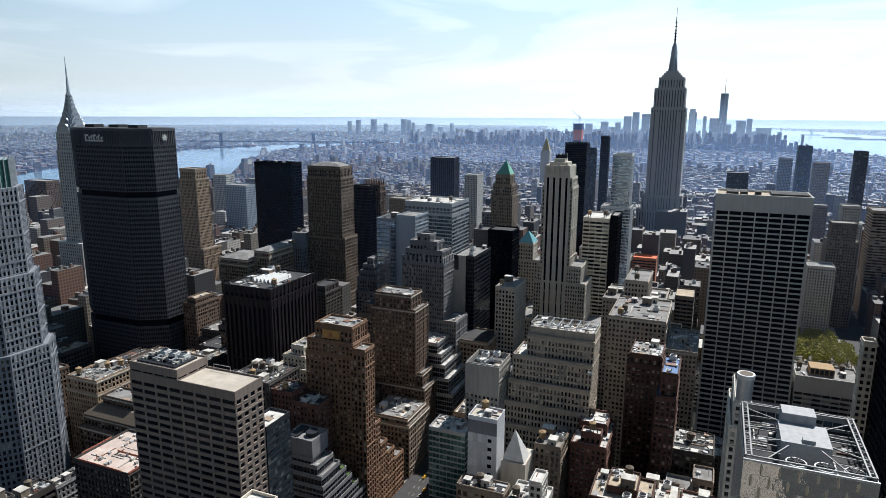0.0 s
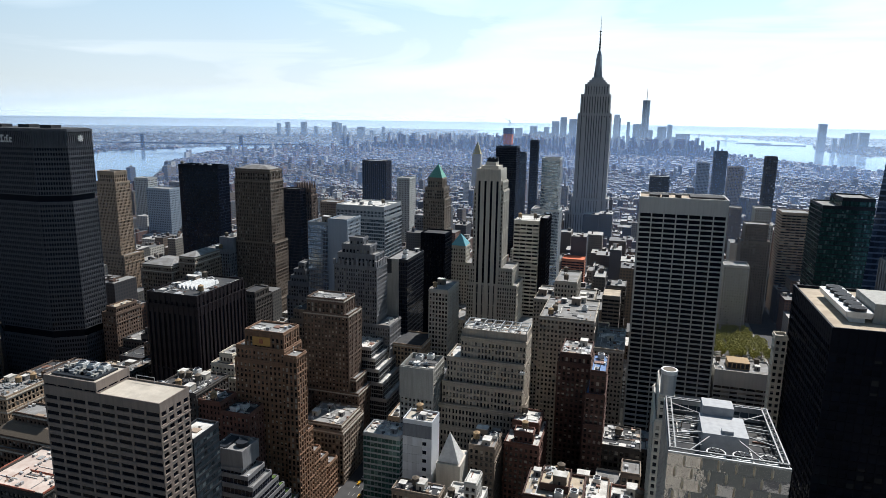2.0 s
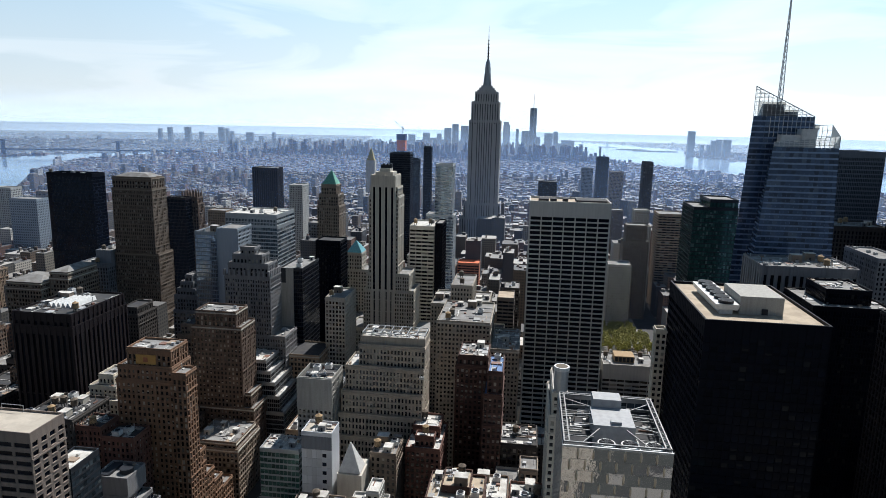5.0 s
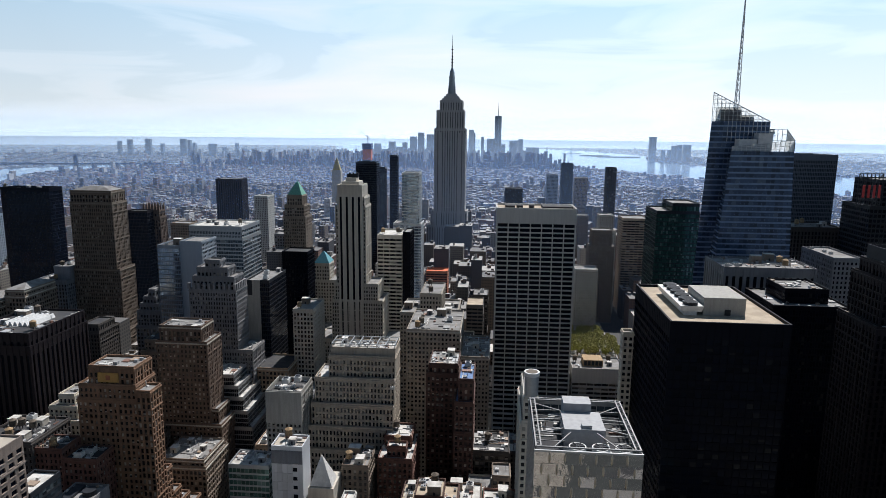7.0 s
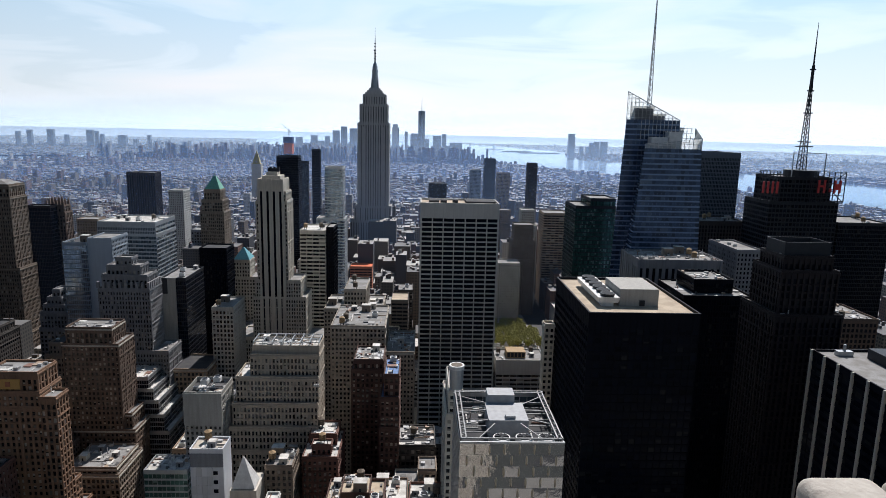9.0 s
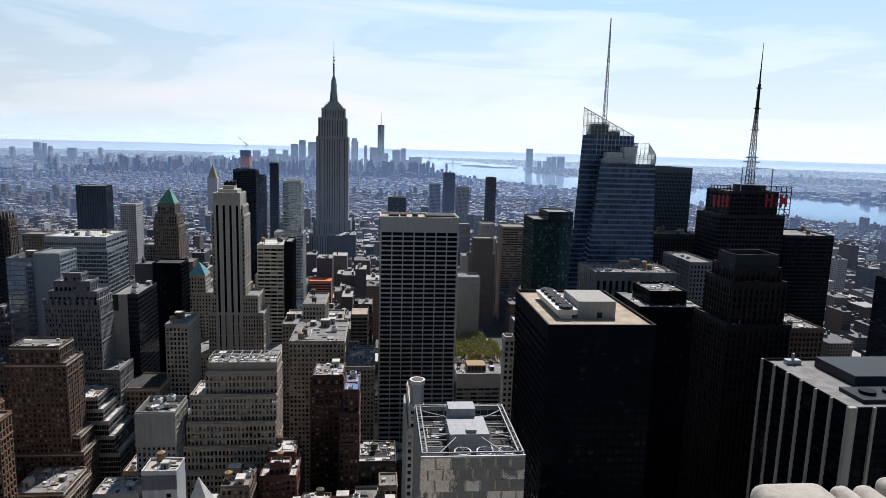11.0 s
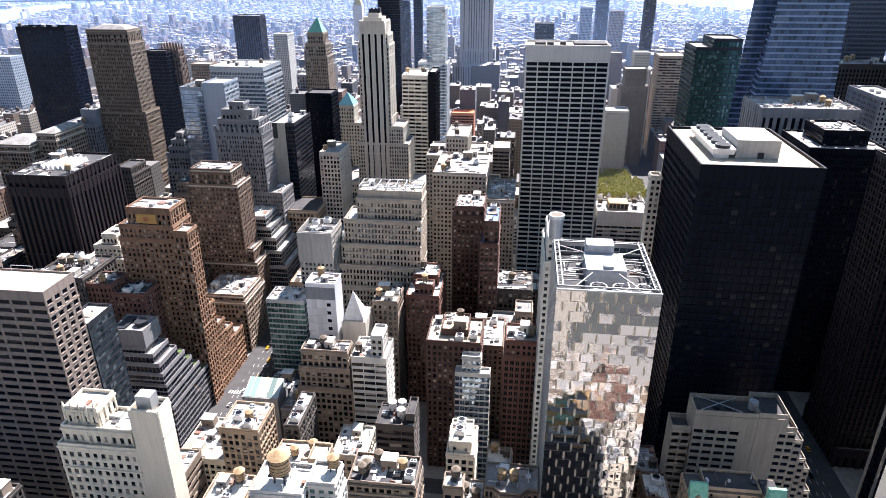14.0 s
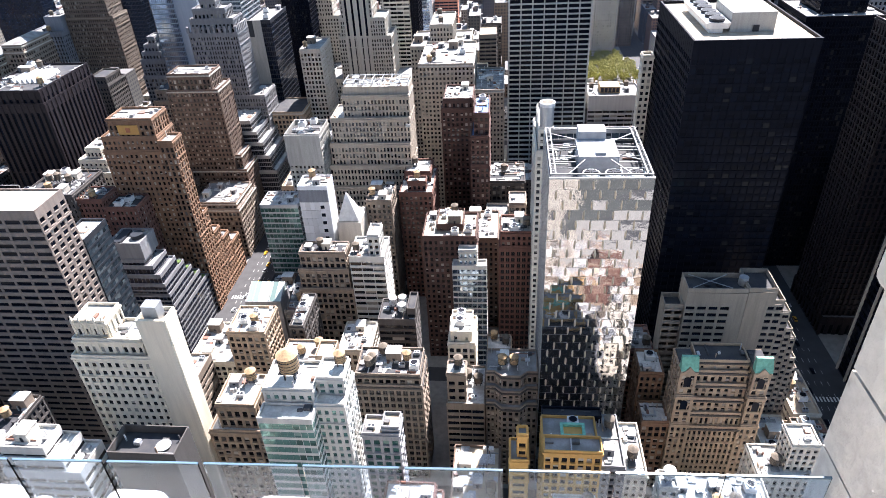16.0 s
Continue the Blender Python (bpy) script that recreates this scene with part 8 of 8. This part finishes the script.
# ---- the air between: thin curtains painted as haze, thicker near the ground ----
def haze(name, radius, dense):
    m = bpy.data.materials.new(name)
    m.use_nodes = True
    nt = m.node_tree
    nt.nodes.clear()
    out, mix = nt.nodes.new("ShaderNodeOutputMaterial"), nt.nodes.new("ShaderNodeMixShader")
    clear, lit = nt.nodes.new("ShaderNodeBsdfTransparent"), nt.nodes.new("ShaderNodeBsdfTranslucent")
    # haze tint put into the sheet's colour: deep blue near, paler far out
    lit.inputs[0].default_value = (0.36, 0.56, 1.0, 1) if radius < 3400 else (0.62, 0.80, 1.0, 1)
    g, s = nt.nodes.new("ShaderNodeNewGeometry"), nt.nodes.new("ShaderNodeSeparateXYZ")
    lean = nt.nodes.new("ShaderNodeVectorMath")  # normal leaned so the sheet takes light from above and from behind alike
    lean.operation = "MULTIPLY_ADD"
    lean.inputs[1].default_value, lean.inputs[2].default_value = (0.85, 0.85, 0.85), (0, 0, -0.5)
    nt.links.new(g.outputs["Normal"], lean.inputs[0])
    nt.links.new(lean.outputs[0], lit.inputs["Normal"])
    nt.links.new(g.outputs["Position"], s.inputs[0])
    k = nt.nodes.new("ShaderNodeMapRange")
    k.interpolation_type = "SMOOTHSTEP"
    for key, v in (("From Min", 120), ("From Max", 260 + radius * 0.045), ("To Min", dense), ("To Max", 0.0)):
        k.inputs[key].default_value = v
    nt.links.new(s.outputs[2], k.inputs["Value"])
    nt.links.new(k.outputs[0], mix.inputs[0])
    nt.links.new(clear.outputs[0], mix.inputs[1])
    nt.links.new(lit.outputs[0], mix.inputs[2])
    nt.links.new(mix.outputs[0], out.inputs[0])
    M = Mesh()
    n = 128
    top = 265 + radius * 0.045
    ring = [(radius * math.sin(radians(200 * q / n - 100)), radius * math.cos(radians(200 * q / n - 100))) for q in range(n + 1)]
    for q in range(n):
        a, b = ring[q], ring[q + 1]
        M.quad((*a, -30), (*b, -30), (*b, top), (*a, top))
    tagged(part("backdrop_haze_sheet", M, m), "thin bluish summer haze in the air", "haze", kind="structure")


# painted haze gains opacity from one sheet to the next outward
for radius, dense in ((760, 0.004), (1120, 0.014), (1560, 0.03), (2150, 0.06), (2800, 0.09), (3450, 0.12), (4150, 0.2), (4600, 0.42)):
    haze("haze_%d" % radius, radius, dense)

# ---- the roof from which one looks: limestone tower with terraces ----
m, nt, p = node_mat("weathered_limestone")
f1, f2 = ranged(nt, noised(nt, 1.1, detail=7), 0.4, 0.66), ranged(nt, noised(nt, 9, detail=6), 0.35, 0.7)
col = mixed(nt, f1, (0.44, 0.405, 0.355), (0.29, 0.26, 0.23))
col = mixed(nt, ranged(nt, f2, 0, 1, 0, 0.45), col, (0.54, 0.50, 0.45))
col = mixed(nt, ranged(nt, noised(nt, 2.6, (1, 1, 0.2)), 0.6, 0.72, 0, 0.5), col, (0.24, 0.19, 0.16))
nt.links.new(col, p.inputs["Base Color"])
p.inputs["Roughness"].default_value = 0.85
bump = nt.nodes.new("ShaderNodeBump")
bump.inputs["Strength"].default_value, bump.inputs["Distance"].default_value = 0.5, 0.02
nt.links.new(f2, bump.inputs["Height"])
nt.links.new(bump.outputs[0], p.inputs["Normal"])
DECK_STONE = m
root = thing("deck_tower", "pale limestone tower with ribbed fronts and roof terraces", "skyscraper", (0, -14, 0))
W, G, R = Mesh(), Mesh(), Mesh()
c = [(-55, -30), (48, -30), (48, 5.2), (-55, 5.2)]
for i in range(4):
    wall(W, G, c[i], c[(i + 1) % 4], 0, 250, bay=2.7, floor=3.8, pier=0.5, sp=0.42, depth=0.5, proud=0.4)
W.box(-54, 47, -29, 4.6, 249, 251.6)
W.box(-50, 40, -28, 0.4, 251.6, 257.9)
part("wall", W, LIMESTONE, root)
part("glazing", G, GLASS, root, kind="stuff")
R.box(-54.5, 47.5, -29.5, 4.9, 251.61, 251.75)
R.box(-49.5, 39.5, -27.5, 0.1, 257.91, 258.2)
part("deck", R, PAVING, root)
M = Mesh()
M.box(-49.8, 39.8, 0.1, 0.42, 258.2, 258.75)
part("parapet", M, DECK_STONE, root)


def rounded(name, material, parent, x0, x1, y0, y1, z0, z1, r, label=""):
    bm = bmesh.new()
    bmesh.ops.create_cube(bm, size=1.0)
    for v in bm.verts:
        v.co = Vector(((x0 + x1) / 2 + v.co.x * (x1 - x0), (y0 + y1) / 2 + v.co.y * (y1 - y0), (z0 + z1) / 2 + v.co.z * (z1 - z0))) - ORIGIN[parent.name]
    bmesh.ops.bevel(bm, geom=bm.edges[:], offset=r, segments=4, affect="EDGES", profile=0.5)
    data = bpy.data.meshes.new(name)
    bm.to_mesh(data)
    bm.free()
    for pl in data.polygons:
        pl.use_smooth = True
    data.materials.append(material)
    ob = new(name, data)
    ob.parent = parent
    ORIGIN[ob.name] = ORIGIN[parent.name]
    return tagged(ob, label)


pier = thing("stone_pier", "weathered limestone pier with moulded coping beside the terrace", "pier", (4.5, 3.5, 251.7))
rounded("coping", DECK_STONE, pier, 2.98, 3.62, 1.6, 4.65, 256.7, 257.4, 0.12)
rounded("roll_moulding", DECK_STONE, pier, 3.66, 3.84, 1.6, 4.62, 256.7, 257.37, 0.08)
rounded("roll_moulding", DECK_STONE, pier, 3.86, 4.04, 1.6, 4.62, 256.7, 257.37, 0.08)
rounded("coping", DECK_STONE, pier, 4.08, 6.2, 1.6, 4.65, 256.7, 257.42, 0.08)
z = 256.72
for k in range(6):
    for y0, y1 in ((1.7, 3.3), (3.34, 4.62)):
        off = 0.0 if k % 2 else 0.004
        M = Mesh()
        M.box(3.13 + off, 6.1, y0, y1, z - 0.98, z - 0.012)
        part("stone_block", M, DECK_STONE, pier)
    z -= 1.0
EDGE = plain("polished_glass_edge", (0.09, 0.15, 0.21), 0.2)
rail = thing("glass_barrier", "row of clear glass safety panels along the terrace", "glass barrier", (-4, 4.17, 251.75))
m = bpy.data.materials.new("barrier_glass")
m.use_nodes = True
p = m.node_tree.nodes["Principled BSDF"]
p.inputs["Base Color"].default_value, p.inputs["Roughness"].default_value = (0.64, 0.76, 0.90, 1), 0.02
p.inputs["Transmission Weight"].default_value, p.inputs["IOR"].default_value = 1.0, 1.4
x = 3.08
k = 0
while x > -14:
    M = Mesh()
    ya, yb = 4.17 + (x - 2.49) * 0.02, 4.17 + (x - 1.53) * 0.02
    M.prism([(x - 0.99, ya - 0.01), (x - 0.03, yb - 0.01), (x - 0.03, yb + 0.01), (x - 0.99, ya + 0.01)], 252.0, 254.72)
    ob = part("glass_panel", M, m, rail)
    ob.visible_shadow = False
    M = Mesh()
    M.prism([(x - 0.99, ya - 0.011), (x - 0.03, yb - 0.011), (x - 0.03, yb + 0.011), (x - 0.99, ya + 0.011)], 254.725, 254.74)
    part("polished_edge", M, EDGE, ob)
    x -= 1.02
crest = thing("stone_cresting", "weathered stone cresting of rounded lobes outside the glass", "parapet", (-4, 4.7, 251.7))
M = Mesh()
M.box(-20, 3.0, 4.5, 5.1, 250.5, 252.3)
part("plinth", M, DECK_STONE, crest)
for k in range(10):
    x = 1.2 - k * 1.95
    rounded("crest_stone", DECK_STONE, crest, x - 0.42, x + 0.42, 4.52, 5.0, 251.9, 253.12, 0.2)
    rounded("crest_lobe", DECK_STONE, crest, x - 0.78, x - 0.46, 4.55, 4.95, 251.9, 252.95, 0.15)
    rounded("crest_lobe", DECK_STONE, crest, x + 0.46, x + 0.78, 4.55, 4.95, 251.9, 252.95, 0.15)
